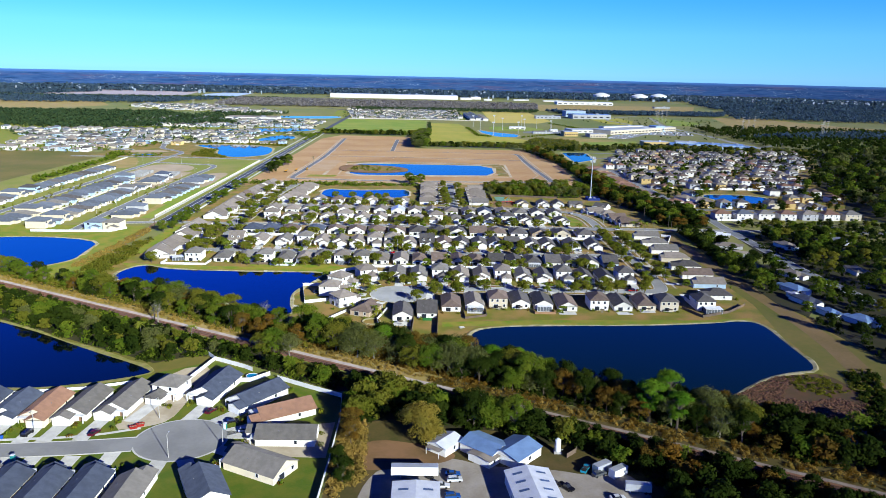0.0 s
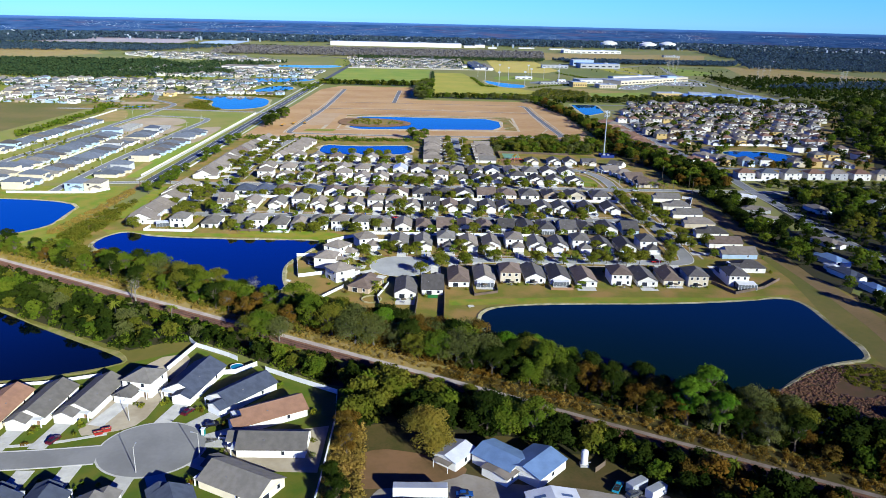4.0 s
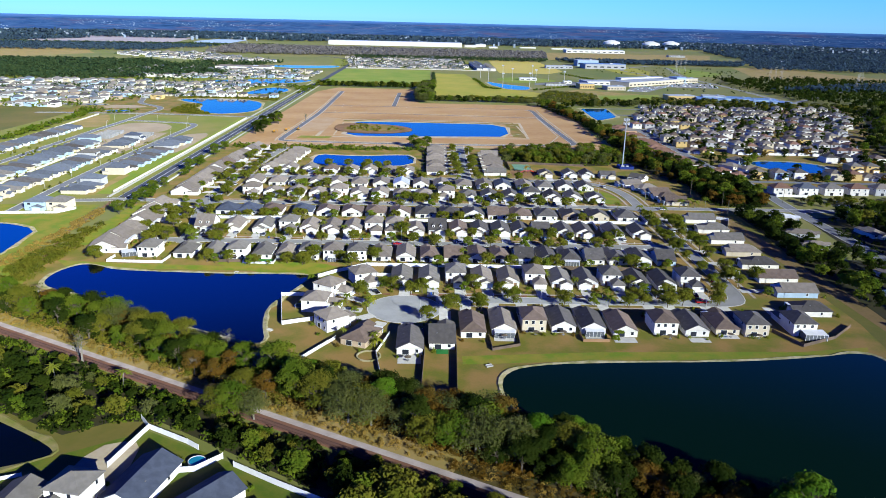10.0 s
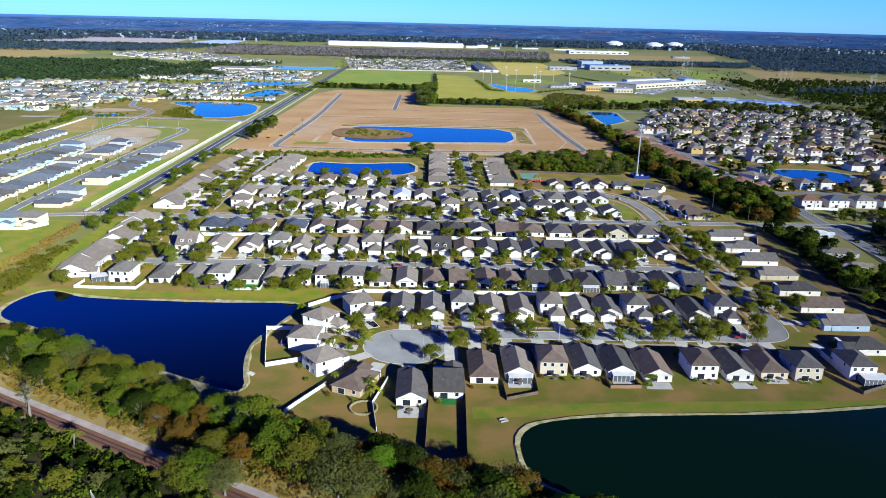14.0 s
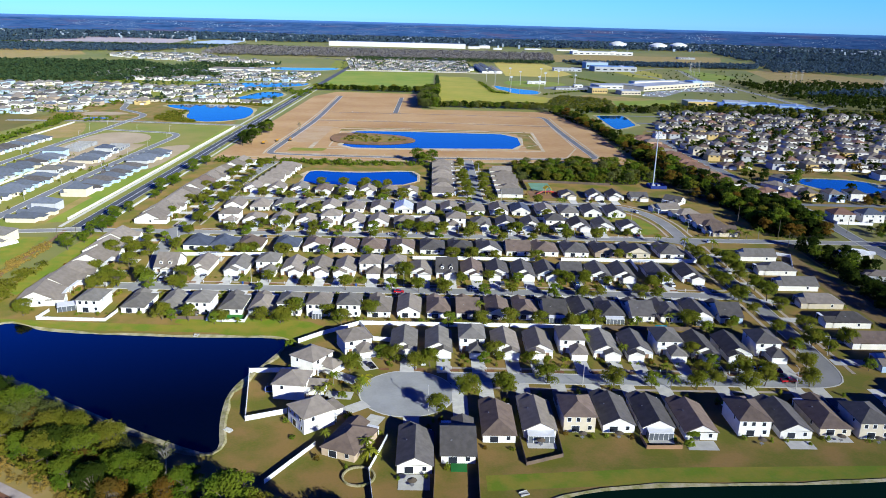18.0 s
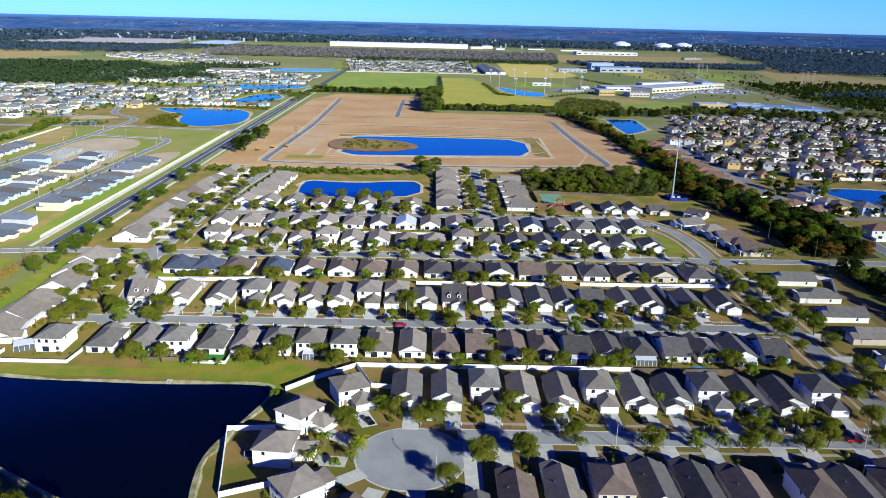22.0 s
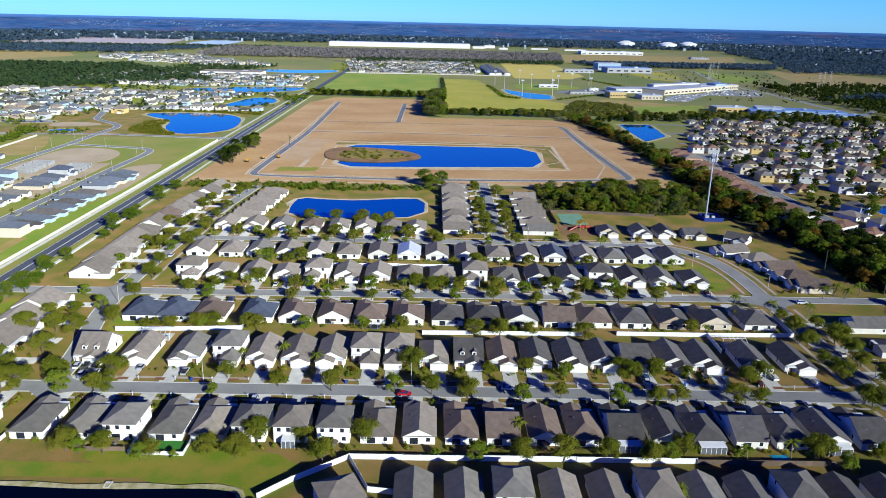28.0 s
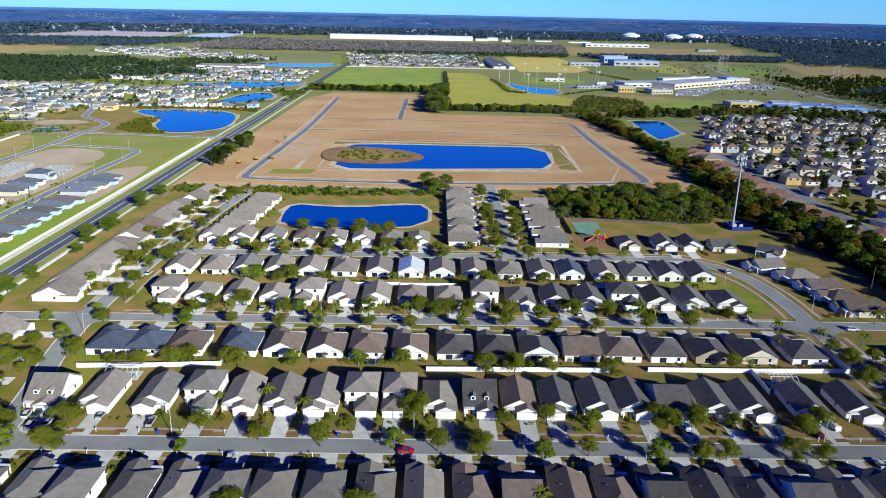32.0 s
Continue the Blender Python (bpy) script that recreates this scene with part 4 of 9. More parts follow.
slab("ground", [(-5200, -3000), (5200, -3000), (5200, 5400), (-5200, 5400)], 0.0, M_LAND, "flat green and brown land reaching to the horizon", "ground", thick=2.0)
def horizon_material():
    """Woods, fields and towns along the horizon, with haze mixed into their colour, for the distant ring."""
    m = bpy.data.materials.new("horizon_woods")
    m.use_nodes = True
    nt = m.node_tree
    b = nt.nodes["Principled BSDF"]
    b.inputs["Roughness"].default_value, b.inputs["Specular IOR Level"].default_value = 1.0, 0.0
    geo = nt.nodes.new("ShaderNodeNewGeometry")
    sep = nt.nodes.new("ShaderNodeSeparateXYZ")
    nt.links.new(geo.outputs["Position"], sep.inputs[0])

    def mixed(first, second, fac):
        mix = nt.nodes.new("ShaderNodeMix")
        mix.data_type = "RGBA"
        for k, c in ((6, first), (7, second)):
            if isinstance(c, tuple):
                mix.inputs[k].default_value = (*c, 1)
            else:
                nt.links.new(c, mix.inputs[k])
        nt.links.new(fac, mix.inputs[0])
        return mix.outputs[2]

    def ranged(value, lo, hi):
        r = nt.nodes.new("ShaderNodeMapRange")
        r.inputs[1].default_value, r.inputs[2].default_value = lo, hi
        nt.links.new(value, r.inputs[0])
        return r.outputs[0]

    def streaks(scale, stretch, shift):
        mp = nt.nodes.new("ShaderNodeMapping")
        mp.inputs["Scale"].default_value = (1, 1, stretch)
        mp.inputs["Location"].default_value = (shift, 0, 0)
        n = nt.nodes.new("ShaderNodeTexNoise")
        n.inputs["Scale"].default_value, n.inputs["Detail"].default_value = scale, 6
        n.inputs["Roughness"].default_value = 0.65
        nt.links.new(geo.outputs["Position"], mp.inputs["Vector"])
        nt.links.new(mp.outputs[0], n.inputs["Vector"])
        return n.outputs[0]

    def both(a, c):
        k = nt.nodes.new("ShaderNodeMath")
        k.operation = "MULTIPLY"
        nt.links.new(a, k.inputs[0])
        nt.links.new(c, k.inputs[1])
        return k.outputs[0]

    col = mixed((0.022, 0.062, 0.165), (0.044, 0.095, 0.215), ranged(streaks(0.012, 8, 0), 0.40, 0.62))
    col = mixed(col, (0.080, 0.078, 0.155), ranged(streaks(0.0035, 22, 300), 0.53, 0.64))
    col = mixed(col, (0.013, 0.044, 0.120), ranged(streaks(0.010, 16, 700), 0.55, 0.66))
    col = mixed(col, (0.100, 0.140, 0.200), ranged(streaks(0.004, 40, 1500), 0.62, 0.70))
    v = nt.nodes.new("ShaderNodeTexVoronoi")
    v.inputs["Scale"].default_value = 0.08
    mp = nt.nodes.new("ShaderNodeMapping")
    mp.inputs["Scale"].default_value = (1, 1, 2.6)
    nt.links.new(geo.outputs["Position"], mp.inputs["Vector"])
    nt.links.new(mp.outputs[0], v.inputs["Vector"])
    roofs = both(ranged(v.outputs["Distance"], 0.34, 0.20), ranged(streaks(0.0045, 7, 90), 0.50, 0.60))
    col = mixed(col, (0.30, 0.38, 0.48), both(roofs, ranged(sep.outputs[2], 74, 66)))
    # painted haze: the colour turns lighter blue towards the ring's top
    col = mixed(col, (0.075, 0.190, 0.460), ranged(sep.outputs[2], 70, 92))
    nt.links.new(col, b.inputs["Base Color"])
    return m


M_BACK = horizon_material()
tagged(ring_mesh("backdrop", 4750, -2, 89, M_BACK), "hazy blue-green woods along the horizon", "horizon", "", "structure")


def pond(name, pts, label, bank=1.7, bank_mat=M_BANK, rounds=2, z=0.10, water_mat=None):
    """Water with a raised bank round it; the bank's inner edge slopes to the water."""
    p = smooth_loop(pts, rounds)
    n = len(p)
    area = sum(p[i][0] * p[(i + 1) % n][1] - p[(i + 1) % n][0] * p[i][1] for i in range(n))
    if area < 0:
        p = p[::-1]
    out = []
    for i, (x, y) in enumerate(p):
        ax, ay = p[i - 1]
        bx, by = p[(i + 1) % n]
        l = math.hypot(bx - ax, by - ay) or 1
        w = bank * (0.95 + 1.1 * noise.noise((x * 0.11, y * 0.11, 3.0)))
        out.append((x + (by - ay) / l * w, y - (bx - ax) / l * w, x + (by - ay) / l * w * 1.5, y - (bx - ax) / l * w * 1.5))
    v = [(x, y, z) for x, y in p]
    w = finish(name, v, [tuple(range(n))], water_mat or M_WATER)
    tagged(w, label, "pond", "", "structure")
    v = [(x, y, z - 0.02) for x, y in p] + [(a, b, z + 0.28) for a, b, _, _ in out] + [(c, d, -0.05) for _, _, c, d in out]
    f = []
    for i in range(n):
        j = (i + 1) % n
        f += [(i, n + i, n + j, j), (n + i, 2 * n + i, 2 * n + j, n + j)]
    b = finish("bank", v, f, bank_mat, w)
    return w


M_PASTURE = mat("green_pasture", (0.125, 0.195, 0.018), (0.215, 0.225, 0.034), scale=0.02, fine=0.1, patch=0.7)
# lawns and fields
slab("lawn", [(-175, 182), (-30, 182), (-30, 258), (-70, 281), (-88, 291), (-112, 275), (-136, 262), (-175, 258)], 0.02, M_NEARLAWN, "green lawns of the near estate", "lawn")
slab("ground", [(-29, 150), (78, 150), (82, 232), (40, 240), (-10, 262), (-29, 262)], 0.015, M_ROUGH, "rough brown and olive ground round the yard", "ground")
slab("lawn", [(-192, 425), (-186, 402), (-70, 342), (-52, 335), (20, 300), (70, 262), (165, 262), (200, 300), (200, 800), (-196, 800), (-196, 470)], 0.02, M_LAWN, "winter lawn, brown and olive, between the houses", "lawn")
slab("lawn", [(-32, 345), (-20, 318), (18, 300), (20, 348), (160, 362), (164, 400), (-30, 392)], 0.03, M_LAWN, "brown winter lawn of the back yards", "lawn")
slab("lawn", [(8, 338), (60, 343), (130, 346), (166, 354), (168, 358), (140, 353), (60, 350), (8, 345)], 0.04, M_GREEN, "green grass strip along the pond", "lawn")
slab("lawn", [(-180, 437), (-160, 437), (-60, 437), (-60, 442), (-160, 445), (-190, 448)], 0.04, M_GREEN, "green grass strip along the pond", "lawn")
slab("lawn", [(166, 245), (176, 240), (215, 250), (192, 360), (196, 560), (178, 560), (178, 380), (172, 340)], 0.03, M_SCRUB, "dry olive grass of an open corridor", "lawn")
ribbon("track", curve([(176, 250), (184, 285), (190, 325), (190, 380), (187, 460), (184, 560)], 2), 10.5, 0.045, M_TRACK, "brown earth track along an open corridor", "track", thick=0.05)
slab("lawn", [(-330, 360), (-186, 400), (-192, 425), (-210, 470), (-216, 560), (-300, 556), (-420, 560), (-420, 400)], 0.02, M_GREEN, "rough green grass beside the pond", "lawn")
slab("field", [(-226, 590), (-226, 1000), (-440, 990), (-440, 556), (-240, 570)], 0.02, M_VERGE, "green and bare plots of a new estate", "field")
slab("field", [(-196, 800), (-194, 1000), (-190, 1330), (-165, 1405), (-30, 1400), (-22, 1188), (152, 1186), (178, 1010), (172, 808)], 0.03, M_SOIL, "bare brown graded soil of a building site", "field")
slab("field", [(-230, 1440), (-206, 1890), (-5, 1900), (-8, 1440)], 0.03, M_PASTURE, "green pasture", "field")
slab("field", [(0, 1240), (0, 1800), (70, 1790), (105, 1500), (190, 1370), (210, 1280), (150, 1220)], 0.03, M_FIELD, "yellow-green pasture", "field")
slab("field", [(169, 2410), (312, 2382), (320, 1954), (272, 1858), (155, 1856)], 0.03, mat("straw_field", (0.40, 0.300, 0.075), (0.34, 0.290, 0.060), scale=0.012, fine=0.06), "straw-yellow field", "field")
slab("field", [(200, 1260), (300, 1250), (360, 1400), (260, 1460), (190, 1370)], 0.03, M_DRYGRASS, "rough brown grass", "field")
slab("field", [(541, 2220), (556, 2025), (501, 1845), (457, 1911), (440, 2200)], 0.03, M_FIELD, "yellow-green field", "field")
slab("field", [(600, 1860), (676, 2265), (731, 1990), (660, 1880)], 0.03, M_PASTURE, "green field beside the road", "field")
slab("field", [(868, 2283), (1020, 2310), (1100, 1960), (1300, 1700), (906, 1745), (756, 1840)], 0.03, M_DRYGRASS, "dry brown field", "field")
slab("field", [(250, 2500), (900, 2550), (1100, 3100), (380, 3000)], 0.03, M_DRYGRASS, "dry brown field", "field")
slab("field", [(-1710, 3320), (-1740, 3880), (-1370, 4010), (-1140, 3800), (-1030, 3115), (-1300, 3060), (-1480, 2930)], 0.03, mat("fallow_soil", (0.330, 0.280, 0.290), (0.260, 0.225, 0.235), scale=0.004, fine=0.02), "wide greyish fallow field far off", "field")
slab("field", [(-1332, 2566), (-1110, 2564), (-975, 2310), (-1068, 2093), (-1700, 1900), (-1900, 2500)], 0.03, M_DRYGRASS, "dry brown field", "field")
slab("field", [(-968, 3158), (-831, 3249), (-857, 3670), (-1000, 3730), (-1020, 3468)], 0.03, mat("pale_sheeting", (0.30, 0.38, 0.52), (0.26, 0.33, 0.46)), "pale sheeted field far off", "field")
slab("field", [(-600, 1380), (-560, 1480), (-700, 1500), (-760, 1400)], 0.03, M_GREEN, "green clearing in the woods", "field")
slab("field", [(-460, 1000), (-232, 1000), (-240, 1240), (-380, 1240), (-470, 1190)], 0.03, M_LAWN, "rough grass round a pond", "field")
slab("field", [(-850, 1150), (-480, 1000), (-490, 1250), (-280, 1260), (-240, 1560), (-500, 1720), (-900, 1650)], 0.02, M_GREEN, "grass between the houses of a far estate", "lawn")
slab("field", [(190, 640), (400, 640), (500, 900), (620, 1200), (330, 1230), (235, 1020), (185, 860)], 0.02, M_LAWN, "grass between the houses of a far estate", "lawn")
slab("field", [(-250, 1905), (110, 1920), (100, 2300), (-280, 2300)], 0.02, M_GREEN, "grass between the houses of a far estate", "lawn")

for pts in ([(94, 592), (128, 586), (129, 612), (118, 634), (104, 648), (92, 640)], [(-136, 488), (-126, 496), (-130, 560), (-144, 566)], [(-196, 480), (-184, 470), (-183, 560), (-196, 566)], [(146, 562), (176, 562), (178, 540), (150, 545)], [(-60, 425), (-45, 440), (-60, 452), (-110, 452), (-110, 444)]):
    slab("lawn", smooth_loop(pts, 1), 0.035, M_GREEN, "green corner lawn", "lawn", thick=0.05)

slab("field", [(-660, 800), (-442, 800), (-440, 1050), (-660, 1060)], 0.02, M_SCRUB, "rough olive grass beyond the new estate", "field")
slab("field", [(-700, 560), (-442, 560), (-442, 800), (-700, 800)], 0.02, M_SCRUB, "brown-green grass beyond the new estate", "field")

slab("ground", [(-260, 180), (-176, 182), (-176, 258), (-136, 262), (-112, 275), (-88, 291), (-84, 302), (-112, 302), (-150, 322), (-260, 384)], 0.012, M_SCRUB, "rough olive grass round the near pond", "lawn")
# ponds
POND_L = [(-180, 411), (-183, 428), (-176, 443), (-166, 441), (-157, 434.5), (-120, 432.5), (-98, 431.5), (-68, 433), (-61, 429), (-67, 409), (-74, 392), (-72, 372), (-66, 352), (-80, 357.5), (-111, 374.5), (-156, 402)]
POND_R = [(21, 330), (33, 338.5), (68, 341.5), (108, 343), (143, 348), (160, 353), (169, 349), (168, 320), (168, 290), (155, 287.5), (140, 281), (127, 270), (115, 259.5), (104, 252), (85, 262), (66, 271), (47, 291), (26, 303), (21, 312)]
pond("pond", POND_L, "dark blue retention pond with a pale bank")
pond("pond", POND_R, "large dark retention pond with a pale bank", bank=1.25, water_mat=M_DARKWATER)
pond("pond", [(-230, 350), (-182, 326), (-146, 302), (-110, 281), (-111, 276), (-136, 264.5), (-160, 261), (-230, 270)], "dark pond behind the near estate", bank_mat=mat("grassy_bank", (0.225, 0.185, 0.075), (0.130, 0.140, 0.024), scale=0.3, fine=1.6, bump=0.4, patch=0.7), water_mat=M_STILLWATER)
pond("pond", [(-228, 512), (-224, 470), (-222, 452), (-240, 430), (-330, 440), (-320, 518)], "blue pond beside the grass", water_mat=M_BLUEWATER)
pond("pond", [(-103, 709), (-106, 735), (-104, 757), (-85, 752), (-62, 751), (-40, 758), (-19, 759), (-19, 712), (-59, 705)], "blue pond behind the houses", rounds=1, bank=2.4, bank_mat=M_SAND, water_mat=M_BLUEWATER)
slab("ground", [(-124, 858), (100, 868), (104, 992), (-122, 996)], 0.05, M_SAND, "pale sandy rim round the site's pond", "ground")
slab("ground", [(-120, 861), (97, 871), (101, 988), (-118, 992)], 0.055, M_SOIL, "bare soil round the site's pond", "ground")
slab("ground", [(-108, 976), (84, 976), (84, 880), (97, 876), (100, 986), (-108, 988)], 0.06, M_LAWN, "olive grassed slope above the site's pond", "ground")
slab("ground", smooth_loop([(-150, 1010), (-104, 1004), (-118, 950), (-112, 900), (-142, 888), (-156, 930)], 2), 0.05, mat("pale_soil", (0.36, 0.265, 0.165), (0.30, 0.185, 0.090), scale=0.05, fine=0.4, patch=0.9), "pale patch of soil on the building site", "ground")
slab("ground", [(-140, 845), (-108, 848), (-106, 862), (-138, 862)], 0.05, M_GREEN, "patch of grass on the building site", "ground")
pond("pond", [(-95, 868), (-40, 870), (40, 878), (80, 882), (83, 974), (20, 976), (-60, 978), (-98, 972), (-92, 925)], "long blue pond on the building site", bank=4.0, bank_mat=M_SAND, rounds=1, water_mat=M_BLUEWATER)
slab("island", smooth_loop([(-110, 905), (-95, 890), (-55, 886), (-26, 905), (-24, 925), (-45, 950), (-90, 962), (-112, 950)]), 0.75, M_DIRT, "low brown spit of land in the pond", "ground", thick=1.0)
slab("island", smooth_loop([(-104, 912), (-90, 902), (-55, 898), (-34, 915), (-48, 942), (-88, 952)]), 0.79, M_LAWN, "weedy top of the spit", "ground", thick=0.05)
for pts in ([(-236, 1039), (-228, 1075), (-240, 1150), (-268, 1182), (-310, 1190), (-365, 1178), (-352, 1150), (-312, 1120), (-302, 1056), (-271, 1015)],
            [(-256, 1390), (-234, 1330), (-246, 1290), (-275, 1262), (-300, 1262), (-292, 1310), (-285, 1366)],
            [(-228, 1562), (-236, 1500), (-250, 1480), (-324, 1437), (-380, 1450), (-432, 1482), (-324, 1550)],
            [(-480, 1075), (-425, 1085), (-440, 1100), (-500, 1098)],
            [(-424, 1925), (-340, 1872), (-267, 1878), (-226, 1927), (-234, 1995), (-308, 1960), (-400, 1965)],
            [(206, 1034), (210, 1034), (238, 1068), (241, 1076), (247, 1158), (245, 1164), (212, 1162), (209, 1158)],
            [(-412, 1026), (-399, 1039), (-378, 1034), (-390, 1020)],
            [(284, 745), (288, 760), (306, 766), (342, 760), (352, 738), (345, 720), (322, 712), (300, 712)],
            [(105, 1610), (110, 1520), (120, 1500), (131, 1440), (171, 1434), (183, 1500), (148, 1534), (126, 1560)],
            [(320, 1620), (380, 1640), (350, 1700), (300, 1690)]):
    pond("pond", pts, "blue pond among distant houses", bank=3.0, water_mat=M_BLUEWATER)

# roads
S1, S2, S3, S4 = 402.5, 486.8, 575.0, 659.0
XW, XE = -150.0, 138.0
ROADS = []


def road(name, pts, width, z, material=M_ASPHALT, label="worn grey asphalt street", kerb=True, walk_off=0.0):
    r = ribbon(name, pts, width, z, material, label, "road", thick=0.12)
    if kerb:
        for s in (-1, 1):
            off = []
            for i, (x, y) in enumerate(pts):
                ax, ay = pts[max(i - 1, 0)]
                bx, by = pts[min(i + 1, len(pts) - 1)]
                l = math.hypot(bx - ax, by - ay) or 1
                k = s * (width / 2 + 0.15)
                off.append((x - (by - ay) / l * k, y + (bx - ax) / l * k))
            ribbon("kerb", off, 0.42, z + 0.08, M_CONCRETE, parent=r)
    ROADS.append((pts, width))
    return r


road("road", [(-1.5, S1), (122, S1)], 7.2, 0.06, M_PALEROAD)
road("road", curve([(116, S1), (131, 402.5), (137, 408), (XE, 432), (XE, 470)], 2), 7.2, 0.062)
road("road", [(XE, 470), (XE, 590)], 7.2, 0.062)
road("road", curve([(XE, 588), (XE, 612), (132, 640), (112, S4), (90, S4)], 3), 7.2, 0.062)
road("road", [(-150, S2), (XE, S2)], 7.2, 0.058)
road("road", [(-216, S3), (420, S3 + 4)], 7.2, 0.066)
road("road", [(XW, S4), (92, S4)], 7.2, 0.058)
road("road", curve([(-138, S2 - 6), (-141, 510), (-149, 545), (-152, 575), (-152, 620), (-150, 680), (-146, 735), (-140, 792)], 2), 7.2, 0.064)
road("road", [(24, S4), (24, 815)], 7.2, 0.062)
bulb = [(-15 + 15.5 * math.cos(2 * math.pi * i / 40), 391 + 15.5 * math.sin(2 * math.pi * i / 40)) for i in range(40)]
slab("road", bulb, 0.07, M_PALEROAD, "round end of a street, pale worn asphalt with tyre marks", "road", thick=0.1)
slab("pavement", [(-15 + (x + 15) * 1.03, 391 + (y - 391) * 1.03) for x, y in bulb], 0.045, M_CONCRETE, "concrete kerb round the turning circle", "kerb", thick=0.1)
for y, x0, x1 in ((S1 + 7.3, 0, 128), (S1 - 7.3, 6, 128), (S2 + 7.3, -138, 130), (S2 - 7.3, -138, 130), (S3 + 7.3, -140, 130), (S3 - 7.3, -140, 130), (S4 + 7.3, -140, 112), (S4 - 7.3, -140, 90)):
    ribbon("pavement", [(x0, y), (x1, y)], 1.4, 0.04, M_PAVE, "concrete pavement beside the street", "pavement", thick=0.08)
for x, y0, y1 in ((XE + 7.3, 410, 566), (XE - 7.3, 410, 478), (XE - 7.3, 494, 566), (XW + 7.3, 590, 790), (XW - 7.3, 585, 790), (16.7, 668, 810), (31.3, 668, 810)):
    ribbon("pavement", [(x, y0), (x, y1)], 1.4, 0.042, M_PAVE, "concrete pavement beside the street", "pavement", thick=0.08)
ribbon("pavement", curve([(XE - 7.3, 584), (XE - 7.3, 610), (125, 634), (108, 651.5), (90, 651.7)], 3), 1.4, 0.042, M_PAVE, "concrete pavement round the street's bend", "pavement", thick=0.08)
ribbon("pavement", curve([(XE + 7.3, 584), (XE + 7.3, 613), (138, 646), (116, 666.5), (96, 666.3)], 3), 1.4, 0.042, M_PAVE, "concrete pavement round the street's bend", "pavement", thick=0.08)


def junction(cx, cy, arms, h=3.75, r=6.5):
    """A street crossing with rounded corners. arms: some of e, n, w, s."""
    pts = []
    for sx, sy, a, b in ((1, 1, "e", "n"), (-1, 1, "n", "w"), (-1, -1, "w", "s"), (1, -1, "s", "e")):
        px, py = cx + sx * h, cy + sy * h
        if a in arms and b in arms:
            arc = [(px + sx * r * (1 - math.cos(k * math.pi / 16)), py + sy * r * (1 - math.sin(k * math.pi / 16))) for k in range(9)]
            pts += arc if sx * sy < 0 else arc[::-1]
        else:
            pts.append((px, py))
    slab("road", pts, 0.15, M_ASPHALT, "worn grey asphalt street crossing with rounded corners", "road", thick=0.16)


for jx, jy, arms in ((XE, S2, "nws"), (XE, S3, "enws"), (-152, S3, "enws"), (XW, S4, "nes"), (24, S4, "ewn"), (-140, S2, "ens")):
    junction(jx, jy, arms)

# the divided road
MAIN = [(-208.2, 580), (-208.5, 700), (-209.5, 850), (-210.8, 1000), (-212.5, 1500)]


def main_line(off):
    return curve([(x + off, y) for x, y in MAIN], 1)


slab("verge", [(-222, 584), (-196.5, 584), (-195.5, 810), (-197, 1000), (-199, 1500), (-226, 1500), (-224, 990)], 0.036, M_VERGE, "olive grass verges of the divided road", "verge", thick=0.05)
ribbon("road", curve(MAIN + [(-212.5, 1900), (-213.5, 2070), (-224.5, 2230), (-272.5, 2350), (-352.5, 2430)], 2), 10.6, 0.07, M_DARKROAD, "new dark asphalt carriageway with two lanes", "road")
for o, w in ((-5.0, 0.22), (0.0, 0.45), (5.0, 0.22)):
    ribbon("lane_line", main_line(o), w, 0.085, M_WHITE, "white painted lane line", "lane line", thick=0.02)
for o, w in ((10.4, 1.9), (-11.6, 2.4)):
    ribbon("pavement", main_line(o), w, 0.06, M_CONCRETE, "pale concrete path beside the divided road", "pavement")
road("road", [(-205, 575), (-262, 566)], 6.5, 0.064)
road("road", [(-205, 998), (-249, 1001), (-351, 1011), (-410, 1005), (-480, 1001)], 7.0, 0.06, M_MIDROAD)
road("road", curve([(-351, 1012), (-349, 1065), (-372, 1092), (-400, 1116), (-410, 1160), (-425, 1200)]), 7.0, 0.061, M_MIDROAD)
road("road", curve([(-262, 540), (-266, 620), (-266, 776), (-265, 860), (-263, 912), (-269, 930), (-284, 936), (-313, 940), (-349, 949)]), 6.4, 0.06, M_MIDROAD)
road("road", [(-352, 560), (-352, 878), (-350, 951), (-351, 1011)], 6.6, 0.06, M_MIDROAD)
road("road", curve([(651, 2220), (646, 2147), (606, 1978), (591, 1841), (582, 1724), (590, 1617), (584, 1463), (580, 1365), (596, 1280), (640, 1180)], 2), 9.0, 0.06, M_ASPHALT)

# building-site roads
road("road", curve([(-30, 821), (-112, 824), (-148, 827), (-154, 832), (-154, 850), (-148, 1000), (-146, 1062), (-150, 1340)], 2), 5.8, 0.07, M_NEWROAD, "new dark asphalt site road")
road("road", curve([(-32, 821), (60, 824), (127, 833), (141, 837), (142, 848), (138, 925), (134.5, 1048), (135.5, 1122), (128, 1130)], 2), 5.8, 0.07, M_NEWROAD, "new dark asphalt site road")
ribbon("track", [(-146, 1056), (-34, 1056), (132, 1043)], 2.0, 0.072, M_NEWROAD, "brown graded track on the building site", "track")
ribbon("track", [(-146, 1062), (-34, 1062), (132, 1049)], 1.6, 0.072, M_SAND, "pale graded track on the building site", "track")
ribbon("track", [(-146, 1137), (-36, 1136), (130, 1130)], 2.0, 0.072, M_NEWROAD, "brown graded track on the building site", "track")
road("road", [(-56, 1140), (-55.5, 1336)], 5.8, 0.073, M_NEWROAD, "new dark asphalt site road")

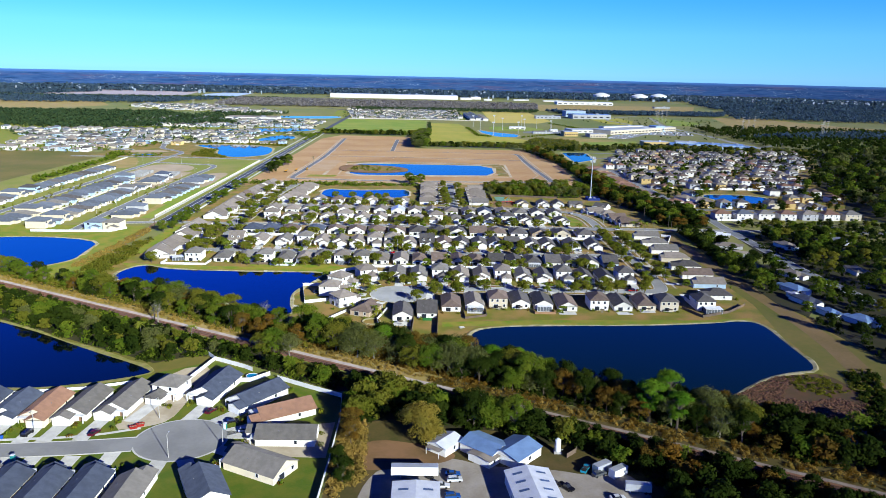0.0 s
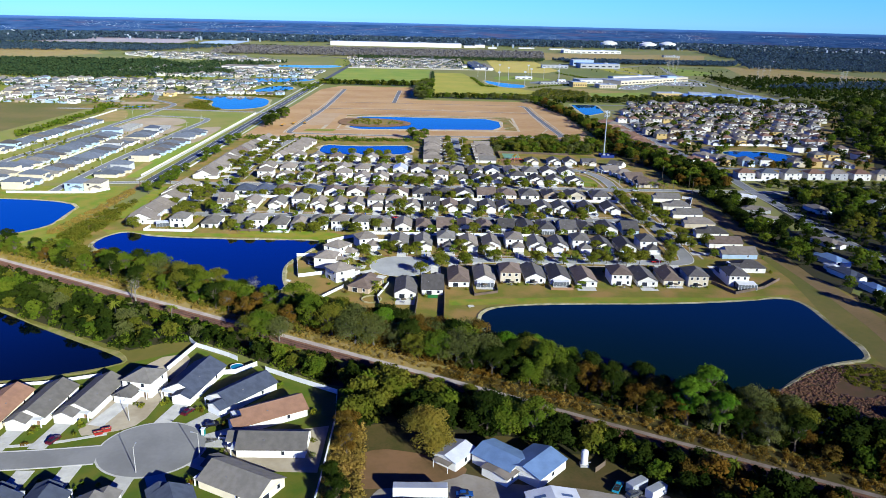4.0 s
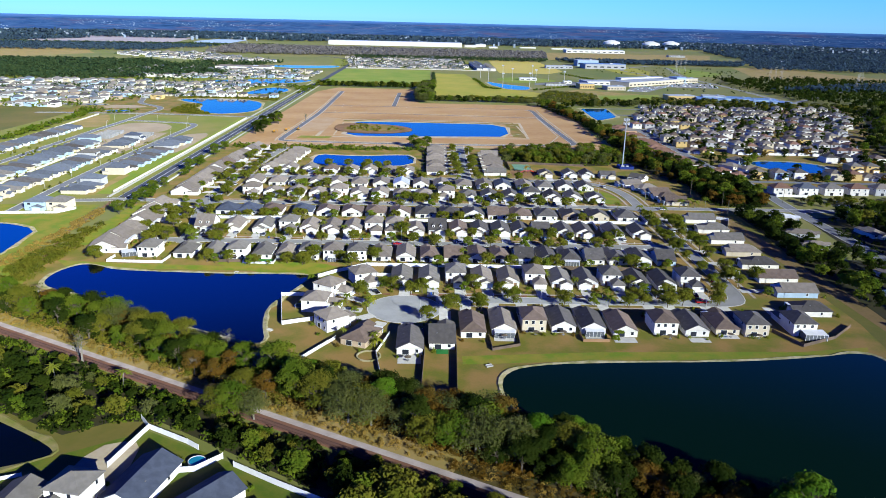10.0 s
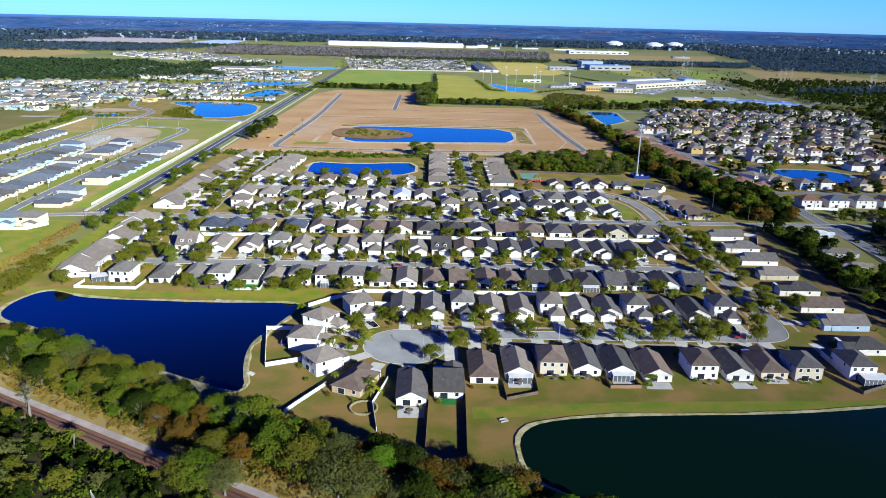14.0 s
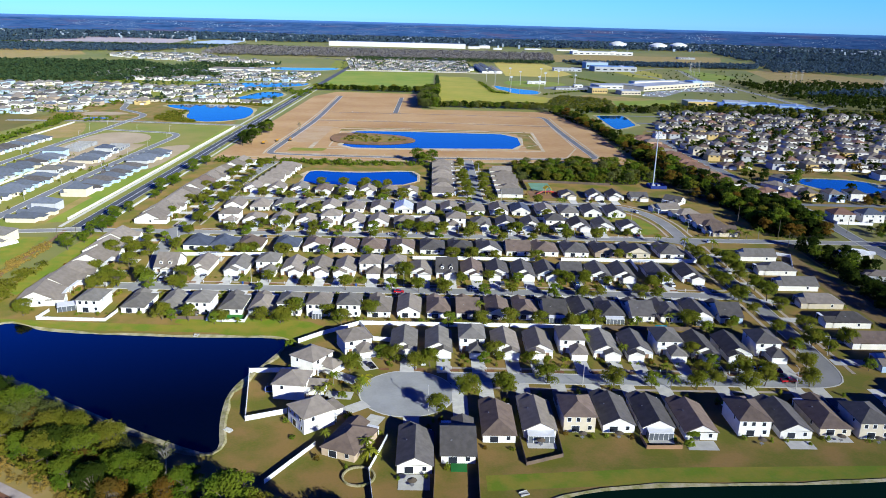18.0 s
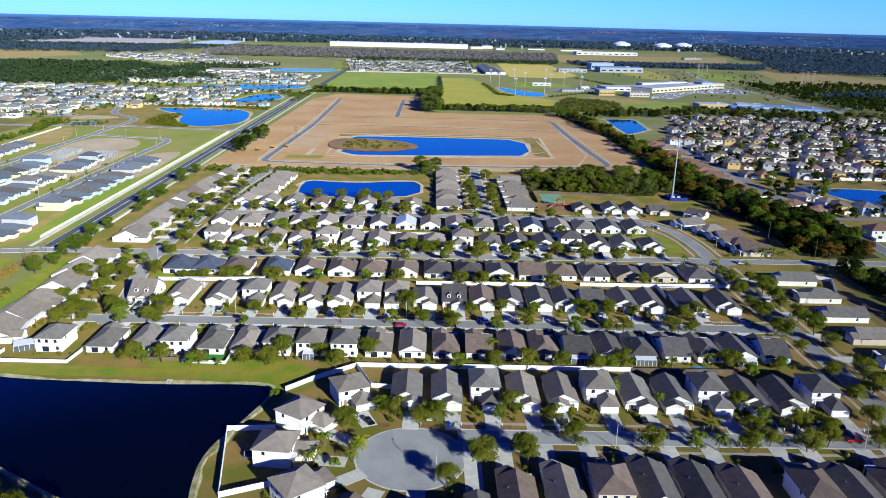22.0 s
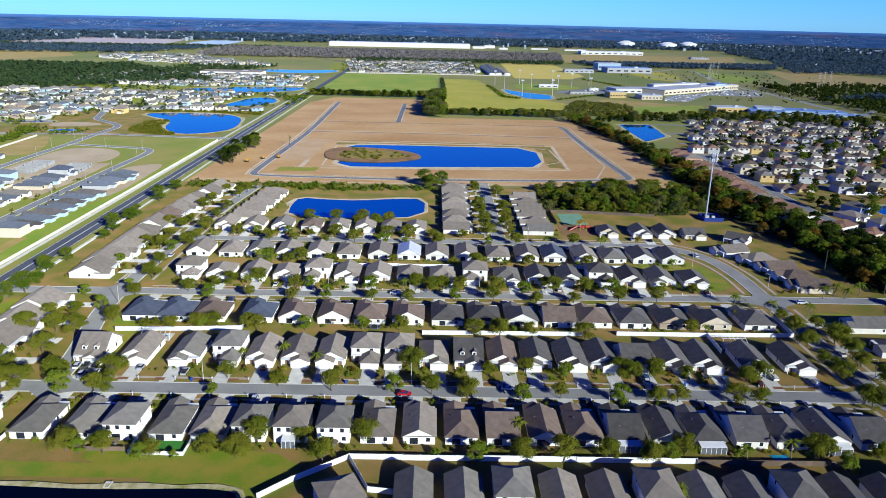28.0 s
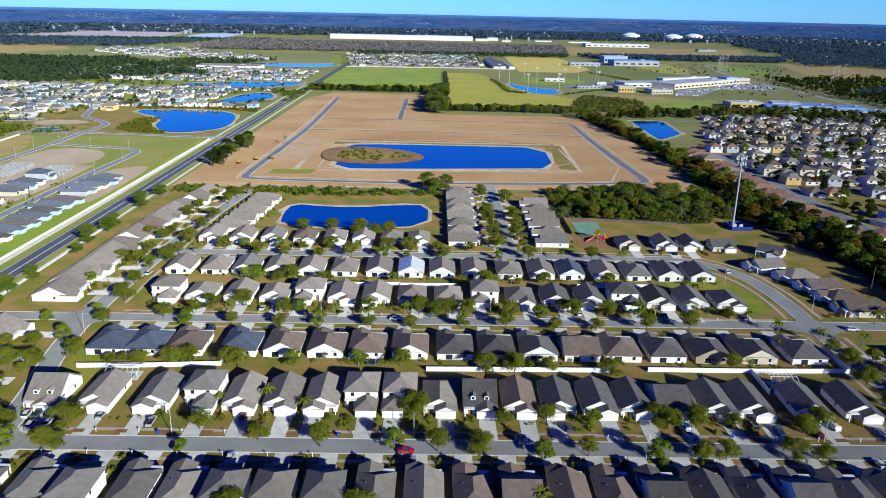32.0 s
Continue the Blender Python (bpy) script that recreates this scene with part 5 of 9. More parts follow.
# pale rims, berms and survey stakes of the site
for pts in ([(-106, 872), (-106, 1003), (96, 997), (99, 876), (-42, 862), (-106, 872)], [(-158, 826), (-160, 850), (-152, 1060), (-156, 1345)], [(145, 836), (147, 850), (141, 1045), (142, 1128)], [(-148, 834), (-30, 827), (60, 830), (134, 840), (131, 1040)], [(-190, 812), (-60, 806), (60, 808), (166, 822)]):
    ribbon("berm", curve(pts, 1), 1.6, 0.11, M_SAND, "pale sandy berm on the building site", "berm", thick=0.1)
ribbon("berm", [(-104, 1000), (94, 994), (96, 880)], 3.0, 0.10, M_LAWN, "olive grassed berm round the site's pond", "berm", thick=0.1)
stakes = Build()
rs = np.random.default_rng(55)
for y, x0, x1 in ((832, -140, 130), (812, -150, 140), (1036, -140, 125), (1066, -140, 125), (1124, -140, 125), (1146, -140, 125), (860, -140, 90)):
    for x in np.arange(x0, x1, 13):
        stakes.box(x + rs.uniform(-2, 2), y + rs.uniform(-1.5, 1.5), 0, 0.22, 0.22, 0.6)
tagged(stakes.done("survey_stakes", M_CONCRETE), "pale survey stakes and pipe ends on bare soil", "stakes", "", "stuff")

# eastern roads
road("road", curve([(250, 380), (241, 455), (243, 500), (243, 545), (243, 600), (249, 655), (240, 710), (238, 960)]), 8.0, 0.06, M_MIDROAD)
ribbon("road", curve([(560, 1270), (640, 1370), (860, 1620), (1300, 1700)]), 8.0, 0.06, M_ASPHALT, "grey road in the distance", "road")
ribbon("road", curve([(470, 1760), (520, 1900), (470, 2080), (640, 2300)]), 9.0, 0.06, M_ASPHALT, "grey road in the distance", "road")

# railway
RAIL_A, RAIL_B = Vector((-420.0, 500.0)), Vector((420.0, 33.0))
RDIR = (RAIL_B - RAIL_A).normalized()
RNOR = Vector((-RDIR.y, RDIR.x))


def rail_point(x, off=0.0):
    """A point beside the track at that x, off metres to its north."""
    t = (x - RAIL_A.x) / RDIR.x
    p = RAIL_A + RDIR * t + RNOR * off
    return (p.x, p.y)


def along(x0, x1, off):
    return [rail_point(x0, off), rail_point(x1, off)]


railway = tagged(new("railway_track"), "single railway track on pale stone ballast between trees", "railway", "", "structure")
ribbon("ballast", along(-420, 420, 0.4), 4.4, 0.30, M_BALLAST, parent=railway, thick=0.4)
ribbon("service_path", along(-420, 30, 4.0), 2.6, 0.16, M_PATH, parent=railway)
ribbon("service_path", along(30, 420, 4.0), 1.7, 0.16, mat("worn_path", (0.25, 0.20, 0.18), (0.16, 0.12, 0.10), scale=0.2, fine=1.5, bump=0.4), parent=railway)
for o in (-0.72, 0.72):
    b = Build()
    p, q = along(-420, 420, o)
    for k in range(40):
        f0, f1 = k / 40, (k + 1) / 40
        b.tube((p[0] + (q[0] - p[0]) * f0, p[1] + (q[1] - p[1]) * f0, 0.52), (p[0] + (q[0] - p[0]) * f1, p[1] + (q[1] - p[1]) * f1, 0.52), 0.07, 0.07, 4)
    part("rail", b, M_RAIL, railway)
a = math.degrees(math.atan2(RDIR.y, RDIR.x))
stuff = Build()
for k in range(880):
    x, y = rail_point(-200 + k * 0.52)
    stuff.box(x, y, 0.26, 0.24, 2.6, 0.17, a)
tagged(stuff.done("ties", M_TIE, railway), kind="stuff")

# ---------------------------------------------------------------- houses of the main estate
G1 = "houses of the main estate"
for cx, yf, code in ((-11.5, 365.5, "gdw"), (0.6, 370.5, "xdw"), (13.0, 381.5, "fbw"), (25.4, 384.5, "gtw"), (37.8, 388.0, "tbc"), (49.8, 388.0, "gdw"), (61.6, 387.0, "gdw"), (73.8, 384.5, "gbw"),
                     (90.7, 387.0, "tbw"), (103.1, 386.0, "gdw"), (116.1, 388.0, "hbc"), (127.4, 386.5, "tdc"), (147.5, 388.0, "tdw")):
    kind, roof, wl = code
    house(cx, yf - 10, 180, kind, roof, wl, 9.6, 20.0, 1 if int(cx) % 2 else -1, G1)
    dx = cx + (-1.7 if int(cx) % 2 else 1.7)
    end = 391 - (15.5 ** 2 - (dx + 15) ** 2) ** 0.5 if abs(dx + 15) < 15.4 else S1 - 3.8
    driveway(dx, yf, 180, end - yf)
row(417.3, "s", "-17.5:gg -4.5:gg 8:tg 20.5:gt 33:gt- 45.5:tt 57.8:gg 70:gd- 82.2:tg 94.5:gd 107:gd- 119.5:td", w=9.4, group=G1)
row(473.5, "n", "-148:tg -130:hg -115.5:hg -103:tgw -90:hg -78:ht -66:tg -54:tt -41.5:tg -29:ht -16.6:gt -4.2:hb 8:xb 20.5:gb 32.4:hb 44.4:xdw 56.5:gd 68.5:hd 81:xd 93:hd 105.5:gd 118:xdb", d=18.5, w=9.4, group=G1, drive=9.5)
row(502.3, "s", "-134:dt -118:gt -100.5:gg- -86.5:tg -74:gt -61.5:gt -49:gt- -37:tt -25:tt- -12.5:ft 0:dd 12.2:gb 24.6:gd- 37:gd 48.6:gd 60.3:xd 74:gd 85.5:gd 103:gd 118.5:gd", w=10.0, group=G1)
row(559.5, "n", "-131:hs -117.3:hs -103:hb -84:hs -68.6:kb -53:kb -38.4:hb -23:kb -7:hd 8:hd 23.3:kd 38.5:xb 53.3:hb 69.3:hd 85.3:kdt 102:kdc 120:hd", d=17.5, w=12.6, group=G1)
row(590.3, "s", "-128:tt -113:ft -97:gt -82:ft -67.5:tt- -53.5:gt -39:gt- -24:ht -8.5:ht 7:tt- 22:hg 37:gd 52:gd- 66.5:td 81:gd 95.5:gg- 111:fd", d=17.5, w=11.4, group=G1)
row(644.0, "n", "-133:gt -116.5:ht -102.5:gg -87.5:gt -72:gt -56.5:ht -40.5:gt -25.5:gw -11:gt 4:gt 20.5:ht 35.5:gt 49.5:gs 65.5:gt 80.5:hg 95.5:gd 110.5:gd", d=18.0, w=11.4, group=G1)
row(674.0, "s", "-133:gt -116.5:gt- -100.5:gg -83.5:hb -67.5:ft -52.5:gt -37.5:ht- -23:ft", d=17.0, w=11.0, group=G1)
row(672.0, "s", "88:fdc 107.5:gd 121.5:gd-", d=16.0, w=10.5, group=G1)
house(161, 394, -90, "h", "d", "w", 11.0, 17.0, 1, G1)
house(137.5, 677, 0, "x", "d", "c", 12, 13, 1, G1)
house(160, 668, -40, "x", "d", "w", 12, 13, 1, G1)
for k in range(8):
    house(1.5, 681 + 15.4 * k, 90, "h" if k % 3 else "g", "t", "w", 11.4, 17.5, 1, G1)
    driveway(10.3, 678 + 15.4 * k, 90, 10)
for k in range(6):
    house(47.5, 681 + 16.2 * k, -90, "h" if k % 3 == 1 else "g", "t" if k else "g", "w", 11.4, 17.5, 1, G1)
    driveway(38.7, 684 + 16.2 * k, -90, 11)
for y, code in ((411.5, "gtb"), (431.2, "gbw"), (451.9, "hdw"), (473.3, "ftc"), (495.8, "ggw"), (517.9, "hgw"), (540.5, "ggw")):
    kind, roof, wl = code
    house(165.5, y + 5.5, -90, kind, roof, wl, 11.0, 19.0, 1, G1)
    driveway(156, y + 8, -90, 14)
for k, (x, y) in enumerate(((158, 592), (157, 605), (154, 618.5), (150, 632), (141, 646))):
    house(x + 6, y, -90 + k * 4, "h" if k % 2 else "g", "b" if k < 3 else "t", "c" if k == 0 else "w", 11.0, 17.5, -1, G1)
for k, (x, y, rz, code) in enumerate(((-172, 468, 100, "gtw"), (-173, 485, 90, "gtw"), (-172, 502, 90, "htw"), (-172, 519, 90, "gtw"), (-174, 536, 90, "gtw"), (-175, 555, 90, "gtw"),
                                       (-172, 598, 90, "gtw"), (-173, 614, 90, "gtw"), (-172, 630, 90, "gtw"), (-172, 646, 90, "gtw"), (-172, 662, 90, "htw"), (-172, 678, 90, "gtw"), (-171, 694, 90, "gbw"),
                                       (-170, 710, 90, "gtw"), (-169, 726, 90, "gtw"), (-167, 742, 90, "htw"), (-165, 758, 88, "gtw"), (-163, 774, 85, "gtw"))):
    kind, roof, wl = code
    house(x, y, rz, "x" if kind == "g" else kind, roof, wl, 15.4, 18.5, 1 if k % 2 else -1, G1)
    if k:
        driveway(x + 9.5, y + 3, rz, 10)
for k in range(5):
    house(-127 + k * 1.2, 700 + k * 15.5, -90, "g" if k % 2 else "f", "t", "w", 12.0, 17.0, 1, G1)
# round the turning circle
for x, y, rz, kind, roof, wl in ((-30, 360, 158, "h", "b", "t"), (-41.5, 373, 127, "t", "t", "w"), (-50, 390, 84, "t", "t", "w"), (-47, 407.5, 58, "t", "t", "w"), (-35, 423, 24, "t", "t", "w")):
    house(x, y, rz, kind, roof, wl, 10.4, 17.0 if kind == "h" else 15.5, 1, G1)
    ox, oy = math.sin(radians(rz)), -math.cos(radians(rz))
    driveway(x + ox * 8.2, y + oy * 8.2, rz, 9)

# ---------------------------------------------------------------- the near estate
G2 = "houses of the near estate"
for x, y, rz, kind, roof, wl, w, d in ((-144, 242, 0, "g", "s", "w", 9.5, 20), (-133, 241.5, 0, "g", "o", "c", 9.8, 22), (-120.8, 244, -3, "g", "g", "w", 9.8, 24), (-108, 248.5, -6, "g", "g", "w", 9.8, 25),
                                     (-95, 256, -12, "t", "g", "w", 10.0, 15), (-79.8, 261, -12, "g", "s", "w", 11.5, 24), (-62.5, 253.5, -36, "g", "s", "w", 10.5, 23), (-51, 241, -58, "g", "o", "w", 10.5, 23),
                                     (-47, 224.7, -90, "g", "g", "w", 10.5, 23), (-51.5, 206.5, -118, "g", "g", "c", 11.5, 23), (-119.5, 191, 180, "g", "s", "c", 9.8, 21), (-108, 190.5, 180, "g", "s", "w", 9.8, 21),
                                     (-96.5, 191.5, 180, "g", "s", "w", 9.8, 21), (-84.0, 189, 180, "g", "g", "w", 9.8, 21), (-63.5, 193.5, 207, "g", "s", "w", 10.5, 20), (-155.5, 243, 0, "g", "s", "w", 9.5, 20), (-131, 191, 180, "g", "g", "c", 9.8, 21)):
    house(x, y, rz, kind, roof, wl, w, d, -1 if roof == "g" else 1, G2)
    ox, oy = math.sin(radians(rz)), -math.cos(radians(rz))
    sd = (-1 if roof == "g" else 1) * (w - 6) / 2
    cx_, cy_ = x + ox * d / 2 + sd * math.cos(radians(rz)), y + oy * d / 2 + sd * math.sin(radians(rz))
    t = math.hypot(cx_ + 80, cy_ - 223.5) - 14 if x > -100 else abs(cy_ - 215) - 4
    driveway(cx_, cy_, rz, max(4.0, min(t + 1.0, 14.0)))
slab("ground", smooth_loop([(-106, 229), (-94, 232), (-88, 237), (-87, 250), (-86, 280), (-90, 286), (-100, 282), (-103, 262), (-103, 244)], 1), 0.03, M_SAND, "bare sandy plot beside the unfinished house", "ground")
slab("ground", [(-59.5, 229), (-59, 219), (-46, 213), (-31, 212.5), (-31, 237), (-44, 233.5)], 0.03, M_SAND, "bare sandy plot round a new house", "ground")
road("road", curve([(-190, 208), (-137, 214.5), (-112, 217), (-94, 220)], 2), 9.0, 0.07, M_ASPHALT)
slab("road", [(-80 + 14.8 * math.cos(2 * math.pi * i / 36), 223.5 + 14.0 * math.sin(2 * math.pi * i / 36)) for i in range(36)], 0.085, M_ASPHALT, "round end of the near street, grey asphalt", "road", thick=0.1)
slab("kerb", [(-80 + 15.4 * math.cos(2 * math.pi * i / 36), 223.5 + 14.6 * math.sin(2 * math.pi * i / 36)) for i in range(36)], 0.05, M_CONCRETE, "pale concrete kerb round the turning circle", "kerb", thick=0.1)
ribbon("pavement", curve([(-190, 215.5), (-137, 222), (-112, 224.5), (-96, 231)], 2), 1.4, 0.045, M_CONCRETE, "concrete pavement of the near street", "pavement", thick=0.08)
fence([(-92, 297), (-88, 292), (-74, 284), (-70, 281)])
fence([(-88, 292), (-90, 282), (-92, 272)])
fence([(-58, 273), (-45, 265), (-31, 257), (-29.5, 240), (-29.5, 212), (-30, 186)])
fence([(-72, 270), (-68, 270.5), (-62, 277)])
fence([(-175, 256), (-150, 257), (-128, 261.5), (-113, 267.5)], height=1.2)
car(-131, 225.5, 80, "black", "suv")
car(-109.5, 226.5, 75, "maroon")
car(-76, 243.5, 65, "maroon")
car(-66.5, 236, 20, "black")
car(-60, 229, 0, "white", "suv")
for x, y, rz in ((-98.2, 230.6, 25), (-96.6, 232.4, 25)):
    root = new("skip")
    b = Build().poly([(-1.6, -0.9, 0.15), (1.6, -0.9, 0.15), (1.6, 0.9, 0.15), (-1.6, 0.9, 0.15), (-2.1, -1.0, 1.5), (2.1, -1.0, 1.5), (2.1, 1.0, 1.5), (-2.1, 1.0, 1.5)],
                     [(3, 2, 1, 0), (0, 1, 5, 4), (1, 2, 6, 5), (2, 3, 7, 6), (3, 0, 4, 7)])
    part("tub", b, mat("red_steel", (0.42, 0.03, 0.02), rough=0.5), root)
    part("rubble", Build().box(0, 0, 0.9, 3.3, 1.7, 0.25), M_SAND, root)
    for s in (-1, 1):
        part("rib", Build().box(s * 0.8, 0, 0.3, 0.12, 2.05, 1.2), mat("red_steel", (0.42, 0.03, 0.02)), root)
    root.matrix_basis = pose(x, y, 0.06, 0, 0, rz) @ Matrix.Scale(0.66, 4)
    tagged(root, "red steel skip beside the kerb", "skip", "skips")
for x, y, rz in ((-129.5, 227, -90), (-92.3, 238.5, -90), (-80, 211.5, 90), (-65, 219, 170)):
    street_lamp(x, y, rz)
bin_cart(-139, 222.5)
bin_cart(-137.8, 222.6)
root = new("portable_toilet")
teal = mat("teal_plastic", (0.02, 0.28, 0.26), rough=0.5)
part("cabin", Build().box(0, 0, 0.1, 1.1, 1.1, 2.0), teal, root)
part("roof", Build().box(0, 0, 2.1, 1.2, 1.2, 0.15), M_WHITE, root)
part("door", Build().box(0, -0.57, 0.2, 0.8, 0.06, 1.8), M_WHITE, root)
root.matrix_basis = pose(-67.5, 231, 0.05)
tagged(root, "teal portable toilet on the building plot", "portable toilet", "portable toilets")
tagged(copy_thing(root, pose(-126.5, 208.5, 0.05, 0, 0, 180)), group="portable toilets")


def round_pool(x, y, r, z=1.0):
    root = new("pool")
    b = Build()
    n = 20
    for i in range(n):
        a0 = 2 * math.pi * i / n
        b.box(r * math.cos(a0), r * math.sin(a0), 0, 0.12, 2 * math.pi * r / n + 0.04, z, math.degrees(a0))
    part("wall", b, M_WHITE, root)
    pts = [(0.97 * r * math.cos(2 * math.pi * i / n), 0.97 * r * math.sin(2 * math.pi * i / n), z - 0.15) for i in range(n)]
    part("water", Build().poly(pts, [tuple(range(n))]), mat("pool_water", (0.02, 0.32, 0.52), rough=0.05), root)
    root.matrix_basis = pose(x, y, 0.02)
    return tagged(root, "round above-ground pool with bright blue water", "pool")


round_pool(-68.5, 274.5, 2.3)

# ---------------------------------------------------------------- the workshop yard
slab("ground", smooth_loop([(-20, 175), (-18, 200), (-8, 212), (8, 214), (20, 208), (40, 207), (52, 203), (66, 206), (68, 175)]), 0.03, M_GRAVEL, "pale trampled gravel of a yard", "ground")
slab("ground", smooth_loop([(-26, 205), (-20, 226), (0, 222), (14, 214), (-4, 206)]), 0.035, M_DIRT, "brown bare dirt of a yard", "ground")


def shed(name, x, y, rz, w, d, h, roof, wall, label, category, pitch=0.3, lights=0, doors=0):
    """A gabled outbuilding with ridge along y, skylight strips and roller doors."""
    root = new(name)
    W, R = Build().box(0, 0, 0, w, d, h), Build()
    gable_wall(W, w, d, h, pitch, -1)
    gable_wall(W, w, d, h, pitch, 1)
    part("wall", W, WALLS[wall], root)
    roof_solid(R, w, d, h, pitch, over=0.4, thick=0.12)
    part("roof", R, ROOFS[roof], root)
    for k in range(lights):
        yy = -d / 2 + (k + 0.7) * d / (lights + 0.4)
        for s in (-1, 1):
            a0, a1 = s * w * 0.16, s * w * 0.38
            z0, z1 = [h + pitch * (w / 2 + 0.4 - abs(a)) + 0.07 for a in (a0, a1)]
            part("skylight", Build().poly([(a0, yy - 0.5, z0), (a1, yy - 0.5, z1), (a1, yy + 0.5, z1), (a0, yy + 0.5, z0)], [(0, 1, 2, 3)]), mat("skylight_sheet", (0.10, 0.16, 0.30), rough=0.3), root)
    for k in range(doors):
        garage_door(root, (k - (doors - 1) / 2) * 5.5, -d / 2)
    window(root, w / 2, 0, 1.0, 1.1, 1.3, "e")
    window(root, -w / 2, 0, 1.0, 1.1, 1.3, "w")
    root.matrix_basis = pose(x, y, 0, 0, 0, rz)
    return tagged(root, label, category)


shed("workshop", 20.0, 217.5, 48, 10.0, 13.0, 3.2, "m", "w", "white workshop with a blue-grey metal roof", "workshop", 0.28)
shed("workshop", 29.5, 214.5, -42, 11.0, 13.0, 3.2, "m", "w", "white workshop with a blue-grey metal roof and roller doors", "workshop", 0.28, doors=1)
shed("lean_to", 19.0, 211.3, -42, 8.5, 5.0, 2.6, "t", "w", "low white lean-to against the workshop", "lean-to", 0.12)
shed("cottage", 7.0, 219.5, -38, 7.5, 9.5, 2.9, "w", "w", "small white cottage with a white metal roof under an oak", "house", 0.3)
root = new("porch")
part("roof", Build().box(0, 0, 2.4, 5.5, 3.0, 0.12), ROOFS["t"], root)
for px in (-2.5, 2.5):
    part("post", Build().box(px, -1.3, 0, 0.15, 0.15, 2.4), M_TRIM, root)
root.matrix_basis = pose(3.6, 215.2, 0.03, 0, 0, -38)
tagged(root, "open porch roof on white posts beside the cottage", "porch")
shed("barn", 32.0, 189.5, 6, 13.0, 20.0, 4.2, "w", "w", "white metal barn with skylight strips", "barn", 0.22, lights=4)
shed("barn", -2.0, 184.5, 0, 13.0, 15.0, 4.2, "w", "w", "white flat-pitched barn with skylight strips", "barn", 0.08, lights=2)


def long_box(name, x, y, rz, l, w, h, z, material, label, category, wheels=0):
    root = new(name)
    b = Build().box(0, 0, z, l, w, h)
    part("body", b, material, root)
    part("roof", Build().box(0, 0, z + h, l - 0.1, w - 0.1, 0.05), M_METAL, root)
    part("door", Build().box(l / 2 + 0.03, 0, z + 0.1, 0.06, w - 0.2, h - 0.2), material, root)
    for k in range(wheels):
        for s in (-1, 1):
            part("wheel", Build().tube((l * 0.3 + 1.1 * k, s * (w / 2 - 0.25), 0.5), (l * 0.3 + 1.1 * k, s * w / 2, 0.5), 0.48, 0.48, 12), M_TYRE, root)
    if wheels:
        part("stand", Build().box(-l * 0.3, 0, 0, 0.2, w * 0.7, z), M_METAL, root)
    root.matrix_basis = pose(x, y, 0.04, 0, 0, rz)
    return tagged(root, label, category)


long_box("trailer", -2.6, 201.8, 0, 14.2, 2.6, 2.8, 1.1, M_WHITE, "long white box trailer parked on gravel", "trailer", 2)
long_box("container", 55.5, 206.5, 35, 6.1, 2.5, 2.6, 0.05, M_METAL, "pale grey shipping container in the yard", "container")
long_box("container", 60.0, 204.0, 35, 6.1, 2.5, 2.6, 0.05, M_WHITE, "white shipping container in the yard", "container")
long_box("trailer", 63.5, 194.5, -8, 7.5, 2.4, 2.2, 0.8, M_METAL, "grey caged trailer parked by the trees", "trailer", 2)
root = new("storage_tank")
part("tank", Build().tube((0, 0, 0.6), (0, 0, 4.6), 1.0, 1.0, 16).tube((0, 0, 4.6), (0, 0, 5.1), 1.0, 0.35, 16), M_WHITE, root)
part("base", Build().box(0, 0, 0, 2.4, 2.4, 0.6), M_CONCRETE, root)
part("pipe", Build().tube((1.0, 0, 1.0), (1.9, 0, 1.0), 0.1, 0.1, 6), M_METAL, root)
root.matrix_basis = pose(43.5, 217.5, 0)
tagged(root, "white upright storage tank on a concrete base", "tank")
fence([(46, 214), (49.5, 217.5), (51, 222)], M_WOODFENCE, 1.6, "weathered board fence beside the tank")
for x, y, rz, c, f in ((22.5, 211, 55, "teal", "pickup"), (9.5, 199.5, 5, "white", "suv"), (9.0, 202.8, 5, "blue", "car"), (5.2, 196.0, 0, "white", "pickup"), (8.5, 190.5, 10, "blue", "suv"), (50.5, 206.5, 60, "teal", "pickup"), (54.0, 203.5, 30, "grey", "suv"),
                       (56.5, 190.5, 10, "white", "car"), (42.5, 196.0, -50, "black", "pickup")):
    car(x, y, rz, c, f)

# ---------------------------------------------------------------- fences, paths and things of the main estate
fence([(-57.5, 428.5), (-50, 436), (-36, 447), (-21, 447)])
fence([(-36, 447), (-29.5, 432), (-22.5, 431)])
for x0, x1 in ((-21, 14), (-1, 28), (28, 62)):
    fence([(x0, 446.8 + (x0 % 3) * 0.12), (x1, 446.8 + (x0 % 3) * 0.12)])
fence([(62, 446.5), (104, 446.5)], M_WOODFENCE, 1.7, "weathered board fence between back yards")
fence([(-17, 533), (7, 533.5), (46, 534)])
fence([(60, 535), (96, 535), (131, 536), (131.5, 556)])
fence([(96, 535), (96, 520)])
fence([(-78, 614), (-56, 614), (-30, 615)])
fence([(-30, 614.2), (-4, 614.5)])
fence([(-60, 614.4), (-60, 600)])
fence([(50, 616), (84, 617)])
fence([(-136, 532), (-112, 533), (-88, 535), (-88, 545)])
fence([(-164, 455), (-165, 446.5), (-137.5, 446), (-136.5, 456)], height=1.4)
fence([(-98.5, 456), (-98, 448), (-82.5, 447.5), (-82.5, 456)], height=1.3)
fence([(-112, 456), (-111, 449.5), (-99.5, 449.5)], M_WOODFENCE, 1.4, "low weathered board fence behind a house")
